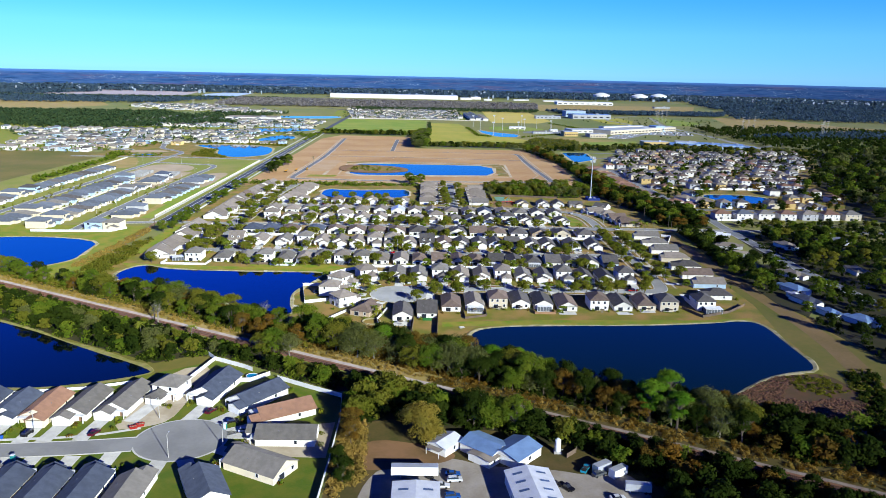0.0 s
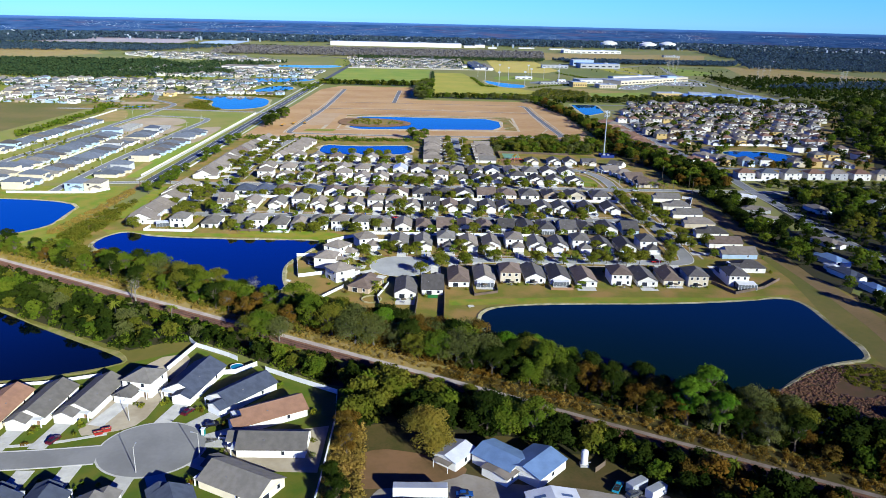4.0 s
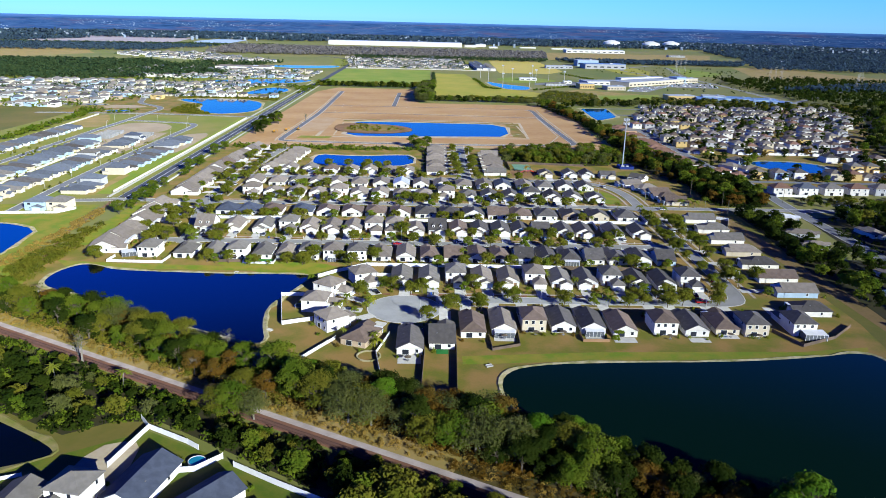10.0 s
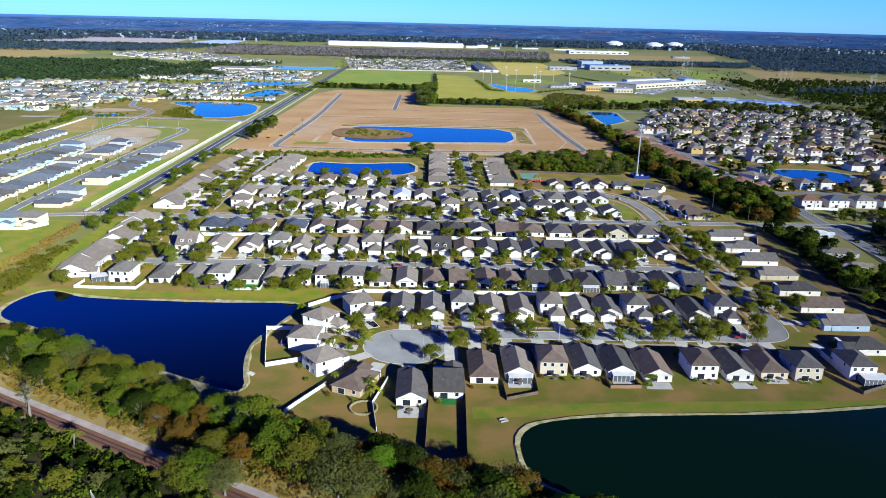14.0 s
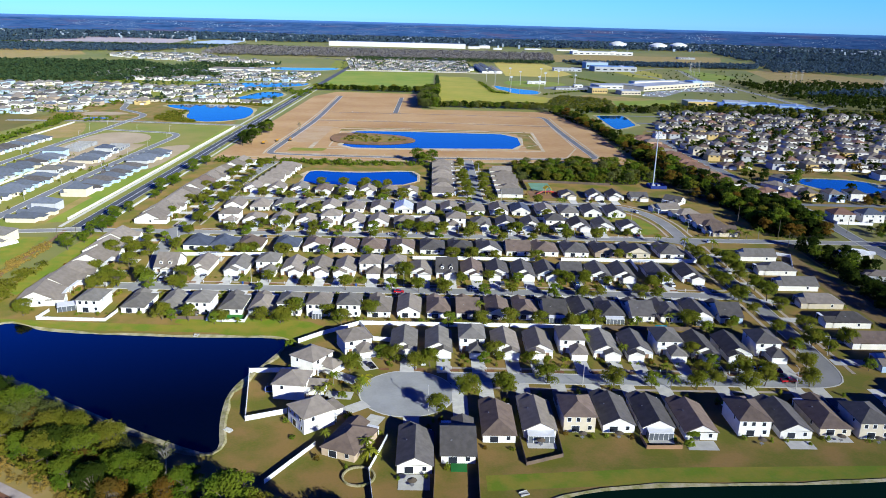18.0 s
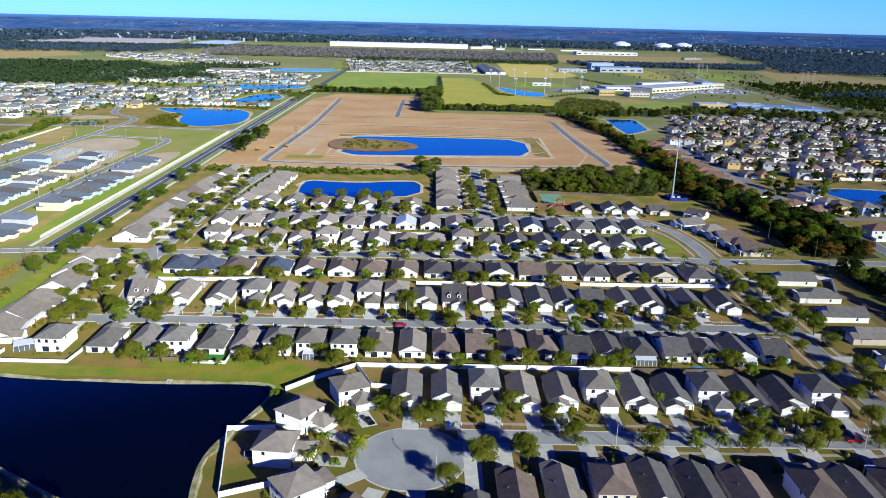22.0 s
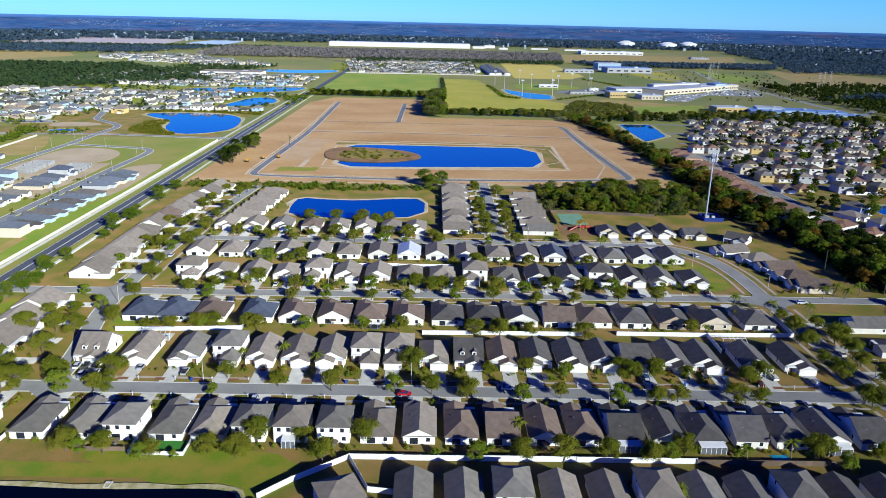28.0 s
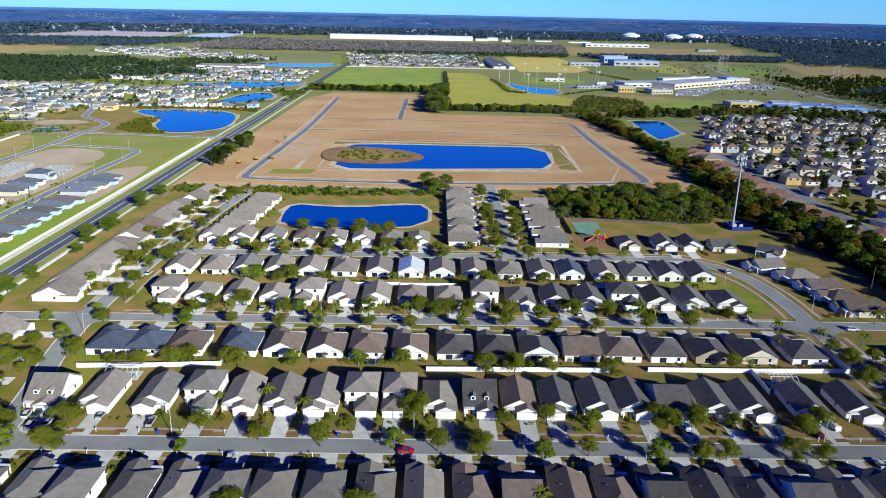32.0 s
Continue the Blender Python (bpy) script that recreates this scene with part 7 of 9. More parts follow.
for kind, x, y, s in (("tan", -0.5, 224.5, 1.28), ("oak", 24, 233, 1.2), ("dark", 17, 235, 1.2), ("oak", 31, 230, 1.1), ("pine", -18, 300, 0.95), ("pine", -43, 318, 0.8), ("pine", 80, 240, 1.05), ("pine", 88, 234, 0.95), ("pine", 88, 247, 1.1), ("pine", 83, 246, 0.95), ("pine", 27, 281, 0.95),
                      ("moss", -29, 297, 1.25), ("moss", -33, 304, 1.1), ("rust", 3, 298, 1.15), ("rust", -2, 293, 1.0), ("oak", 12, 288, 1.25), ("rust", 25, 281, 0.95), ("pine", 38, 283, 0.75), ("oak", 41, 268, 1.3), ("rust", 62, 262, 0.9),
                      ("bare", -78, 343, 1.0), ("bare", -127, 335, 1.0), ("bare", -131, 341, 0.9), ("bare", -170, 392, 0.9), ("rust", -98, 341, 0.95), ("rust", -122, 363, 0.9), ("dark", -108, 347, 1.15), ("oak", -55, 322, 1.25), ("oak", -47, 310, 1.2), ("yellow", -18.5, 262, 1.6), ("yellow", -20.5, 263.5, 1.5), ("yellow", -17, 264, 1.4), ("yellow", -19.5, 260, 1.4), ("palm", -106, 318, 1.0), ("palm", -130, 322, 1.0), ("palm", 84, 212, 1.0), ("oak", -65, 300, 1.05), ("moss", -58, 297.5, 0.85), ("olive", -70, 301, 0.8), ("rust", -25, 235, 0.8), ("rust", -24, 222, 0.8), ("rust", -25, 228, 0.7), ("dark", -26, 205, 0.7), ("dark", -24, 198, 0.8)):
    tree(kind, x, y, s, int(abs(x * 3)), "belt trees", " beside the railway")


def under(name, poly, n, material, label, lo, hi, seed, per=42, size=0.36):
    r = np.random.default_rng(seed)
    leafy(name, [(x, y, r.uniform(1.2, 2.6), r.uniform(lo, hi)) for x, y in scatter(r, poly, n)], material, label, per, size, seed)


under("undergrowth", NB1, 620, M_OLIVE, "tangled olive undergrowth beneath the trees", 1.0, 2.6, 21)
under("undergrowth", NB2, 240, M_RUST, "rusty brown undergrowth beneath the trees", 0.8, 2.0, 22)
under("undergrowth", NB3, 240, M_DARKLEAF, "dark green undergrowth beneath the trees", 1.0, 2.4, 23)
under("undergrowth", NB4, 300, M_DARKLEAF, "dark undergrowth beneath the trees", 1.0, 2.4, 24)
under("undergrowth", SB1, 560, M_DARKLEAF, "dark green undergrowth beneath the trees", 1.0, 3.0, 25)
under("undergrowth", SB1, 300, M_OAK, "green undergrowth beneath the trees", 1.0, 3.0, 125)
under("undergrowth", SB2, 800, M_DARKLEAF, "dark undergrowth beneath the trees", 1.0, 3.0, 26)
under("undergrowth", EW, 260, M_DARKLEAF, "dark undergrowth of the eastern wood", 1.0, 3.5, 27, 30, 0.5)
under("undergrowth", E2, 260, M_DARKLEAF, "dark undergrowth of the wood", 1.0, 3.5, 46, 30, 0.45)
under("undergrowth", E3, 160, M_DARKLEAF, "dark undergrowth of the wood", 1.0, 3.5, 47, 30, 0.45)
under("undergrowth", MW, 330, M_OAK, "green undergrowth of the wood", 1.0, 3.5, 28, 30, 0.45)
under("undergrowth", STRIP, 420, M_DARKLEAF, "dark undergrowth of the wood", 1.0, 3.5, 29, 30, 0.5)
r = np.random.default_rng(31)
tan = []
for _ in range(1700):
    x = r.uniform(-260, 170)
    px, py = rail_point(x, r.uniform(6.2, 15.5))
    tan.append((px, py, r.uniform(0.5, 1.3), r.uniform(0.5, 1.5)))
leafy("tall_grass", [q for k, q in enumerate(tan) if q[0] < 0 or k % 2], M_TANGRASS, "tall tan dry grass beside the railway", 60, 0.13, 32, "grass")
leafy("tall_grass", [(q[0], q[1], q[2] * 1.3, q[3] * 1.3) for k, q in enumerate(tan) if q[0] >= 0 and k % 2 == 0], M_RUST, "tall rusty grass beside the railway", 60, 0.15, 132, "grass")
tan = [(*rail_point(x, r.uniform(-5.5, -3.6)), r.uniform(0.8, 1.8), r.uniform(0.8, 2.6)) for x in r.uniform(30, 200, 170)]
leafy("shrubs", tan, M_DARKLEAF, "dark shrubs close beside the railway", 50, 0.26, 133)
tan = []
for _ in range(260):
    px, py = rail_point(r.uniform(-200, 150), r.uniform(-5.5, -3.4))
    tan.append((px, py, r.uniform(0.5, 1.2), r.uniform(0.4, 1.2)))
leafy("weeds", tan, M_OLIVE, "green weeds beside the railway", 12, 0.34, 33, "weeds")
slab("ground", [rail_point(-330, 2.5), rail_point(0, 2.5), rail_point(0, 14), rail_point(-330, 14)], 0.03, M_DRYGRASS, "dry tan grass beside the railway", "ground")
slab("ground", [rail_point(0, 2.5), rail_point(210, 2.5), rail_point(210, 14), rail_point(0, 14)], 0.03, M_ROUGH, "rough brown ground beside the railway", "ground")
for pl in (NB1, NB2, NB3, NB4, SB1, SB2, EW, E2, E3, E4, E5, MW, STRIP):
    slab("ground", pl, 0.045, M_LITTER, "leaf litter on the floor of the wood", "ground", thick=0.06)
tan = [(x, y, r.uniform(0.8, 1.8), r.uniform(0.6, 1.6)) for x, y in scatter(r, [(-28.5, 186), (-18, 200), (-20, 236), (-28, 252)], 420)]
leafy("tall_grass", tan, M_TANGRASS, "tall rusty grass beside the fence", 30, 0.24, 34, "grass")
# rough hedge towards the western pond
tan = [(x, y, r.uniform(1.6, 3.4), r.uniform(1.2, 3.0)) for x, y in scatter(r, [(-205, 400), (-206, 445), (-204, 486), (-200, 504), (-195, 518), (-190, 468), (-188, 422), (-187, 392)], 210)]
leafy("shrubs", tan, M_OLIVE, "rough olive shrubs along a ditch", 60, 0.34, 35)
tan = [(x, y, r.uniform(0.8, 1.8), r.uniform(0.6, 1.6)) for x, y in scatter(r, [(-217, 436), (-207, 440), (-205, 484), (-206, 548), (-213, 550), (-214, 500)], 260)]
leafy("tall_grass", tan, M_TANGRASS, "tall tan grass along a ditch", 50, 0.2, 135, "grass")
ribbon("track", [(-196, 440), (-208.5, 501), (-211.5, 556), (-213.5, 574)], 2.2, 0.06, M_DIRT, "sandy track beside the ditch", "track", thick=0.06)
for x, y, h in ((-205, 548, 10), (-199, 556, 10)):
    root = new("utility_pole")
    part("pole", Build().tube((0, 0, 0), (0, 0, h), 0.17, 0.11, 7), M_BARK, root)
    part("crossarm", Build().box(0, 0, h - 0.8, 2.2, 0.12, 0.12), M_BARK, root)
    root.matrix_basis = pose(x, y, 0, 0, 0, 30)
    tagged(root, "wooden utility pole with a crossarm", "utility pole", "utility poles")
# reeds on the spit and along the site's edge
tan = [(x, y, r.uniform(1.0, 2.5), r.uniform(1.4, 3.2)) for x, y in scatter(r, [(-104, 912), (-90, 902), (-55, 898), (-34, 915), (-48, 942), (-88, 952)], 60)]
leafy("reeds", tan, M_OLIVE, "olive reeds and scrub on the spit", 22, 0.6, 36)
tan = [(x, y, r.uniform(1.2, 3.0), r.uniform(1.4, 4.0)) for x, y in scatter(r, [(-190, 782), (-100, 778), (-10, 785), (-10, 797), (-190, 800)], 170)]
leafy("hedge", tan, M_OAK, "ragged green hedge along the site's edge", 22, 0.6, 37)

# garden shrubs: beds by the porches, corners and back yards
r = np.random.default_rng(77)
BEDS = {"lime": [], "olive": [], "yellow": [], "rust": []}
for hx, hy, rz, w, d, side in HOMES:
    c, s_ = math.cos(radians(rz)), math.sin(radians(rz))
    spots = [(-side * w * r.uniform(0.2, 0.5), -d / 2 - r.uniform(-1.0, 1.6)) for _ in range(3)]
    spots += [(r.choice((-1, 1)) * w * r.uniform(0.3, 0.5), d / 2 + r.uniform(0.8, 3.6)) for _ in range(2)]
    spots += [(-side * w * r.uniform(0.35, 0.55), -d / 2 - r.uniform(3.0, 7.0)) for _ in range(int(r.integers(0, 3)))]
    for u, v in spots:
        kind = ("lime", "olive", "lime", "olive", "yellow", "rust")[int(r.integers(6))]
        BEDS[kind].append((hx + u * c - v * s_, hy + u * s_ + v * c, r.uniform(0.5, 1.15), r.uniform(0.7, 1.9)))
for kind, m_, word in (("lime", M_GREENLEAF, "bright green"), ("olive", M_STREET, "olive-green"), ("yellow", M_YELLOWPALM, "yellow-green"), ("rust", M_RUST, "reddish")):
    leafy("garden_shrubs", BEDS[kind], m_, word + " shrubs in the gardens of the houses", 60, 0.2, 78, "shrubs")
# street trees and yard plants
r = np.random.default_rng(41)
for y, x0, x1, step in ((S1 + 5.4, 62, 128, 13), (S1 - 5.4, 56, 128, 17.0), (S2 - 5.4, -118, -70, 11), (S3 + 5.4, -112, 118, 14.0), (S3 - 5.4, -112, 128, 18), (S4 - 5.4, -132, 90, 15), (S4 + 5.4, -138, 20, 14)):
    for x in np.arange(x0, x1, step):
        if r.uniform() < 0.78:
            tree("palm" if r.uniform() < 0.2 else ("lime" if r.uniform() < 0.25 else "street"), x + r.uniform(-2, 2), y + r.uniform(-0.8, 3.0) * (1 if y % 7 > 3 else -0.4), r.uniform(0.7, 1.25), int(r.integers(4)), "street trees", " beside the street")
WEST = (("street", -166.3, 504.5), ("street", -148.6, 485.7), ("street", -152.3, 509.7), ("street", -139.9, 492.8), ("street", -122.6, 482.9), ("street", -120.8, 493.8), ("street", -150.2, 529.3), ("street", -150.4, 553.2), ("street", -140.2, 540.5), ("street", -143.0, 570.0), ("street", -166.2, 610.9), ("street", -164.3, 641.8), ("street", -148.9, 634.2), ("street", -147.3, 612.3), ("street", -143.8, 592.5), ("street", -121.8, 575.7), ("street", -168.3, 528.3), ("street", -133.6, 482.4), ("street", -153.5, 484.1), ("street", -93.5, 588.9), ("street", -95.7, 621.4), ("street", -147.8, 576.2), ("street", -163.9, 568.7), ("street", -167.2, 544.5), ("street", -165.5, 680.5))
AVENUE = (("street", -192.3, 700.0), ("street", -191.1, 651.9), ("street", -193.3, 614.2), ("street", -195.8, 598.6), ("street", -190.9, 581.4), ("street", -191.5, 571.2), ("street", -194.9, 564.6), ("street", -192.5, 550.6), ("street", -195.0, 537.4))
BULB = (("street", -82.7, 494.6), ("street", -64.3, 488.9), ("palm", -80.6, 508.8), ("palm", -67.0, 511.4), ("palm", -53.9, 504.7), ("street", -46.3, 486.5), ("street", -25.5, 485.8), ("street", -19.9, 502.8), ("street", -13.0, 484.8), ("street", -1.0, 486.9), ("bush", -76.0, 453.7), ("street", -63.2, 454.2), ("street", -50.4, 454.7), ("street", -42.9, 445.0), ("street", -32.5, 456.7), ("bush", -59.7, 423.3), ("street", -25.1, 415.5), ("street", -20.6, 413.8), ("street", -35.6, 406.0), ("palm", -30.9, 388.2), ("palm", -43.2, 386.4), ("bush", -35.8, 385.8), ("street", -12.7, 408.5), ("street", -7.5, 410.5), ("street", 4.6, 389.1), ("street", 17.8, 389.5), ("street", -5.1, 377.4))
SECOND = (("street", -1.2, 482.5), ("street", 16.7, 481.8), ("street", 29.1, 483.4), ("street", 6.9, 498.9), ("street", 20.2, 502.1), ("street", 33.3, 498.5), ("street", 53.6, 500.5), ("street", 65.2, 499.6), ("street", 48.2, 480.5), ("street", 60.8, 482.0), ("street", 67.8, 482.2), ("street", 87.3, 482.8), ("street", 94.5, 481.9), ("street", 130.2, 482.9), ("street", 131.4, 504.5), ("street", 148.9, 534.0), ("street", 96.4, 496.7))
YARDS = (("street", 3.7, 533.2), ("street", 13.4, 533.6), ("street", 25.3, 534.1), ("street", 46.5, 531.6), ("street", 89.9, 536.7), ("palm", 95.7, 536.9), ("palm", 114.4, 554.0), ("street", -0.2, 446.3), ("street", 12.9, 448.4), ("street", 24.2, 446.9), ("street", 36.8, 447.2), ("street", 54.4, 447.6), ("street", 49.4, 447.5), ("palm", 77.5, 450.0), ("palm", 90.4, 450.3), ("palm", 13.1, 459.4), ("street", 99.7, 450.5), ("street", 103.3, 443.7))
FIRST = (("street", 11.9, 412.4), ("street", 15.9, 418.2), ("street", 28.6, 413.1), ("street", 32.7, 399.3), ("palm", 50.9, 429.4), ("palm", 63.9, 422.1), ("street", 55.1, 396.8), ("street", 68.4, 397.3), ("street", 16.9, 392.2), ("street", 4.1, 391.7), ("street", 89.9, 421.2), ("street", 93.8, 412.1), ("street", 100.8, 396.9), ("street", 83.3, 396.2), ("palm", 132.0, 426.9), ("street", 129.4, 413.5), ("street", 140.9, 433.3), ("street", 156.3, 436.0), ("street", 151.8, 412.6), ("bush", 68.3, 359.9))
for spots, lo, hi, grp, word in ((WEST, 0.9, 1.3, "street trees", " beside the western street"), (BULB, 0.9, 1.3, "yard plants", " in a yard"), (SECOND, 0.8, 1.15, "street trees", " beside the street"),
                                 (YARDS, 0.8, 1.2, "yard plants", " in a back yard"), (FIRST, 0.8, 1.15, "street trees", " beside the street")):
    for kind, x, y in spots:
        kind = "lime" if kind == "street" and r.uniform() < 0.24 else kind
        tree(kind, x, y, r.uniform(lo, hi) * (0.85 if kind == "palm" else 1.0), int(r.integers(4)), grp, word)
for kind, x, y in AVENUE:
    tree("oak", x, y, r.uniform(0.55, 0.8), int(r.integers(4)), "roadside trees", " beside the divided road")
for x, y0, y1 in ((XE + 6.5, 412, 560), (XE - 6.0, 430, 560), (XW + 6.5, 640, 780), (XW - 6.5, 640, 780), (17, 672, 810), (31, 672, 800), (-157, 480, 560)):
    for y in np.arange(y0, y1, 16 if x < 100 else 12):
        if r.uniform() < 0.75:
            tree("street", x + r.uniform(-1, 1), y + r.uniform(-2, 2), r.uniform(0.8, 1.35), int(r.integers(4)), "street trees", " beside the street")
for y, x0, x1, n in ((450, 60, 125, 6), (446, -120, -66, 5), (536.5, -130, 40, 15), (617, -120, 115, 18), (498, 40, 110, 5), (584, -120, 110, 12), (690, -110, -15, 8)):
    for _ in range(n):
        q = r.uniform()
        kind = "street" if q < 0.5 else "lime" if q < 0.7 else ("palm" if q < 0.8 else "bush")
        tree(kind, r.uniform(x0, x1), y + r.uniform(-2.0, 2.0), r.uniform(0.6, 1.15), int(r.integers(4)), "yard plants", " in a yard")
for kind, x, y, s in (("palm", -30.5, 392, 0.8), ("yellow", -30, 396, 1.1), ("palm", -41, 389, 0.8), ("palm", -40, 396, 0.8), ("palm", -25.5, 355, 0.9), ("yellow", -24, 352, 1.2), ("palm", -38, 360, 0.7),
                      ("street", -172, 450, 1.2), ("street", -116, 449, 1.2), ("bush", 71, 364, 1.1), ("street", -105, 448, 1.0), ("street", -76, 449, 1.0), ("street", -67, 448, 1.0), ("bush", -12, 449, 0.9)):
    tree(kind, x, y, s, int(abs(x)), "yard plants", " in a yard")
for x in (-88, -72, -56, -40):
    tree("street", x, 697 + (x % 5), 1.15, int(abs(x)), "yard plants", " beside the pond")
for x, y, s in ((-193, 668, 1.4), (-192, 690, 1.3), (-193, 740, 1.4), (-192, 770, 1.3)):
    tree("oak", x, y, s * 0.62, int(abs(x)), "roadside trees", " beside the divided road")
for x, y in ((-186, 866), (-180, 874), (-188, 884), (-183, 893), (-190, 900), (-184, 912), (-190, 922), (-183, 934), (-178, 945), (-187, 952), (-182, 962)):
    tree("dark" if y % 3 else "oak", x, y, 1.05, int(y), "site trees", " at the edge of the site")
tree("bare", -150, 965, 0.9, 1, "site trees", " at the edge of the site")
for k, x in enumerate((-15, -8, -20)):
    tree("oak", x, 792 + 4 * k, 1.0, k, "site trees", " behind the houses")
for x, y in ((165, 580), (172, 583), (175, 580), (184, 584), (132, 560), (146, 556)):
    tree("palm", x, y, 1.15, int(x), "yard plants", " in a yard")
for k in range(9):
    car(280 + k * 7.0, 590 + k * 0.6, 90, ("white", "silver", "grey", "white", "black")[k % 5], ("car", "suv")[k % 2])
# shrubs at house fronts
spots = []
for yf, x0, x1, st in ((415.5, -22, 124, 3.1), (500.5, -136, 122, 3.1), (588.5, -132, 116, 3.8), (672.3, -138, -18, 4), (453.8, -150, 122, 5.5), (540.8, -134, 124, 5.5), (624.5, -138, 116, 5.0)):
    for x in np.arange(x0, x1, st):
        if r.uniform() < 0.55:
            spots.append((x + r.uniform(-1, 1), yf - r.uniform(0, 1.2), r.uniform(0.4, 0.9), r.uniform(0.5, 1.1)))
leafy("shrubs", spots, M_GREENLEAF, "clipped green shrubs along the house fronts", 16, 0.26, 44)
for yf, sg, x0, x1, st in ((417.3, -1, -23.8, 126, 12.4), (502.3, -1, -130, 126, 12.4), (590.3, -1, -135, 118, 15.0)):
    for k, x in enumerate(np.arange(x0, x1, st)):
        slab("bed", [(x - 1.6, yf - 10.2), (x + 1.8, yf - 10.2), (x + 1.8, yf - 8.4), (x - 1.6, yf - 8.4)], 0.05, M_MULCH, "reddish mulch bed beside the kerb", "flower bed", thick=0.04)

# rubble heap beside the large pond
r = np.random.default_rng(51)
spots = []
for poly, n in (([(117, 261), (145, 282), (156, 283), (146, 272), (138, 262), (146, 258), (160, 262), (168, 256), (160, 240), (154, 240), (140, 248), (124, 250)], 2600), ([(168, 256), (176, 270), (170, 250), (160, 240)], 160)):
    for x, y in scatter(r, poly, n):
        spots.append((x, y, r.uniform(0.22, 0.55), r.uniform(0.15, 0.6)))
clumps("rubble", spots, mat("brown_rubble", (0.175, 0.082, 0.044), (0.105, 0.052, 0.030), scale=0.3, fine=2.0, island=0.3), "heap of brown rubble and earth beside the pond", "rubble")
slab("ground", smooth_loop([(116, 256), (128, 267), (142, 278), (156, 284), (169, 286), (172, 262), (164, 236), (146, 228), (130, 240)]), 0.06, mat("dark_brown_earth", (0.105, 0.052, 0.024), (0.060, 0.046, 0.014), scale=0.12, fine=1.0, bump=0.4, patch=0.7), "dark brown earth beside the rubble", "ground", thick=0.05)

leafy("weeds", [(x, y, r.uniform(0.6, 1.6), r.uniform(0.3, 0.9)) for x, y in scatter(r, [(149, 282), (166, 284), (168, 268), (158, 262), (148, 268)], 110)], M_OLIVE, "green weeds among brown rubble", 50, 0.22, 52, "weeds")
leafy("shrubs", [(x, y, r.uniform(0.7, 2.0), r.uniform(0.5, 2.2)) for x, y in scatter(r, [(170, 262), (176, 286), (190, 288), (178, 258), (162, 232), (158, 236)], 150)], M_DARKLEAF, "dark shrubs beside the rubble", 60, 0.3, 53)
leafy("tall_grass", [(x, y, r.uniform(0.6, 1.6), r.uniform(0.4, 1.2)) for x, y in scatter(r, [(168, 262), (174, 288), (190, 292), (184, 262), (168, 236), (160, 240)], 140)], M_OLIVE, "rough olive grass beside the rubble", 40, 0.25, 54, "grass")

# ---------------------------------------------------------------- houses in the eastern wood
for x, y, rz, w, d, roof, wl in EAST_HOMES:
    far_house(x, y, rz, roof, wl, False, w, d, "houses in the eastern wood")
for x, y in ((252, 425), (245, 600), (196, 585), (275, 503), (186, 620), (190, 560)):
    root = new("utility_pole")
    part("pole", Build().tube((0, 0, 0), (0, 0, 11), 0.18, 0.12, 7), M_BARK, root)
    part("crossarm", Build().box(0, 0, 10.2, 2.4, 0.12, 0.12), M_BARK, root)
    root.matrix_basis = pose(x, y, 0, 0, 0, 60)
    tagged(root, "wooden utility pole with a crossarm", "utility pole", "utility poles")

# ---------------------------------------------------------------- distant estates
r = np.random.default_rng(61)
G3 = "houses of the new western estate"
for x, rz, y0, y1 in ((-245, -90, 592, 830), (-291, 90, 548, 805), (-324, -90, 560, 806), (-380, 90, 560, 880)):
    for y in np.arange(y0, y1, 13.0):
        if r.uniform() < 0.05:
            continue
        far_house(x + r.uniform(-1.2, 1.2), y + r.uniform(-0.6, 0.6), rz, "vvvgvd"[int(r.integers(6))], "wcgbcb"[int(r.integers(6))], r.uniform() < 0.16, 10.8, 17.0 if r.uniform() < 0.6 else 14.5, G3)
far_house(-291, 812, 90, "s", "g", True, 11, 14, G3)


def house_shell(x, y, rz, w=11.0, d=16.0):
    """Block walls of a house that has no roof yet."""
    root = new("house_shell")
    for s in (-1, 1):
        part("side_wall", Build().box(s * w / 2, 0, 0, 0.3, d, 2.9), M_BLOCK, root)
    part("rear_wall", Build().box(0, d / 2, 0, w - 0.34, 0.3, 2.9), M_BLOCK, root)
    for xx, ww in ((-0.38, 0.22), (0.02, 0.16), (0.42, 0.14)):
        part("front_wall", Build().box(xx * w, -d / 2, 0, ww * w, 0.3, 2.9), M_BLOCK, root)
    part("lintel", Build().box(0, -d / 2, 2.4, w * 0.7, 0.28, 0.46), M_BLOCK, root)
    part("floor_slab", Build().box(0, 0, 0, w - 0.4, d - 0.4, 0.22), M_CONCRETE, root)
    root.matrix_basis = pose(x, y, 0, 0, 0, rz)
    tagged(root, "roofless grey block walls of an unfinished house", "house shell", "unfinished houses")


for x, y in ((-291, 828), (-292, 842), (-324, 822), (-325, 836), (-325, 850)):
    house_shell(x, y, 90 if x > -300 else -90)
slab("ground", smooth_loop([(-344, 862), (-346, 885), (-341, 926), (-320, 932), (-296, 924), (-282, 900), (-282, 868), (-300, 856)]), 0.05, M_PLOT, "bare sandy building plots", "ground")
slab("ground", [(-345, 790), (-345, 866), (-275, 862), (-273, 790), (-276, 740), (-300, 735)], 0.045, M_PLOT, "bare sandy ground round unfinished houses", "ground")
slab("ground", smooth_loop([(-260, 842), (-246, 862), (-231, 864), (-229, 810), (-228, 755), (-238, 738), (-256, 745), (-260, 790)]), 0.052, M_PLOT, "bare sandy ground behind new houses", "ground")
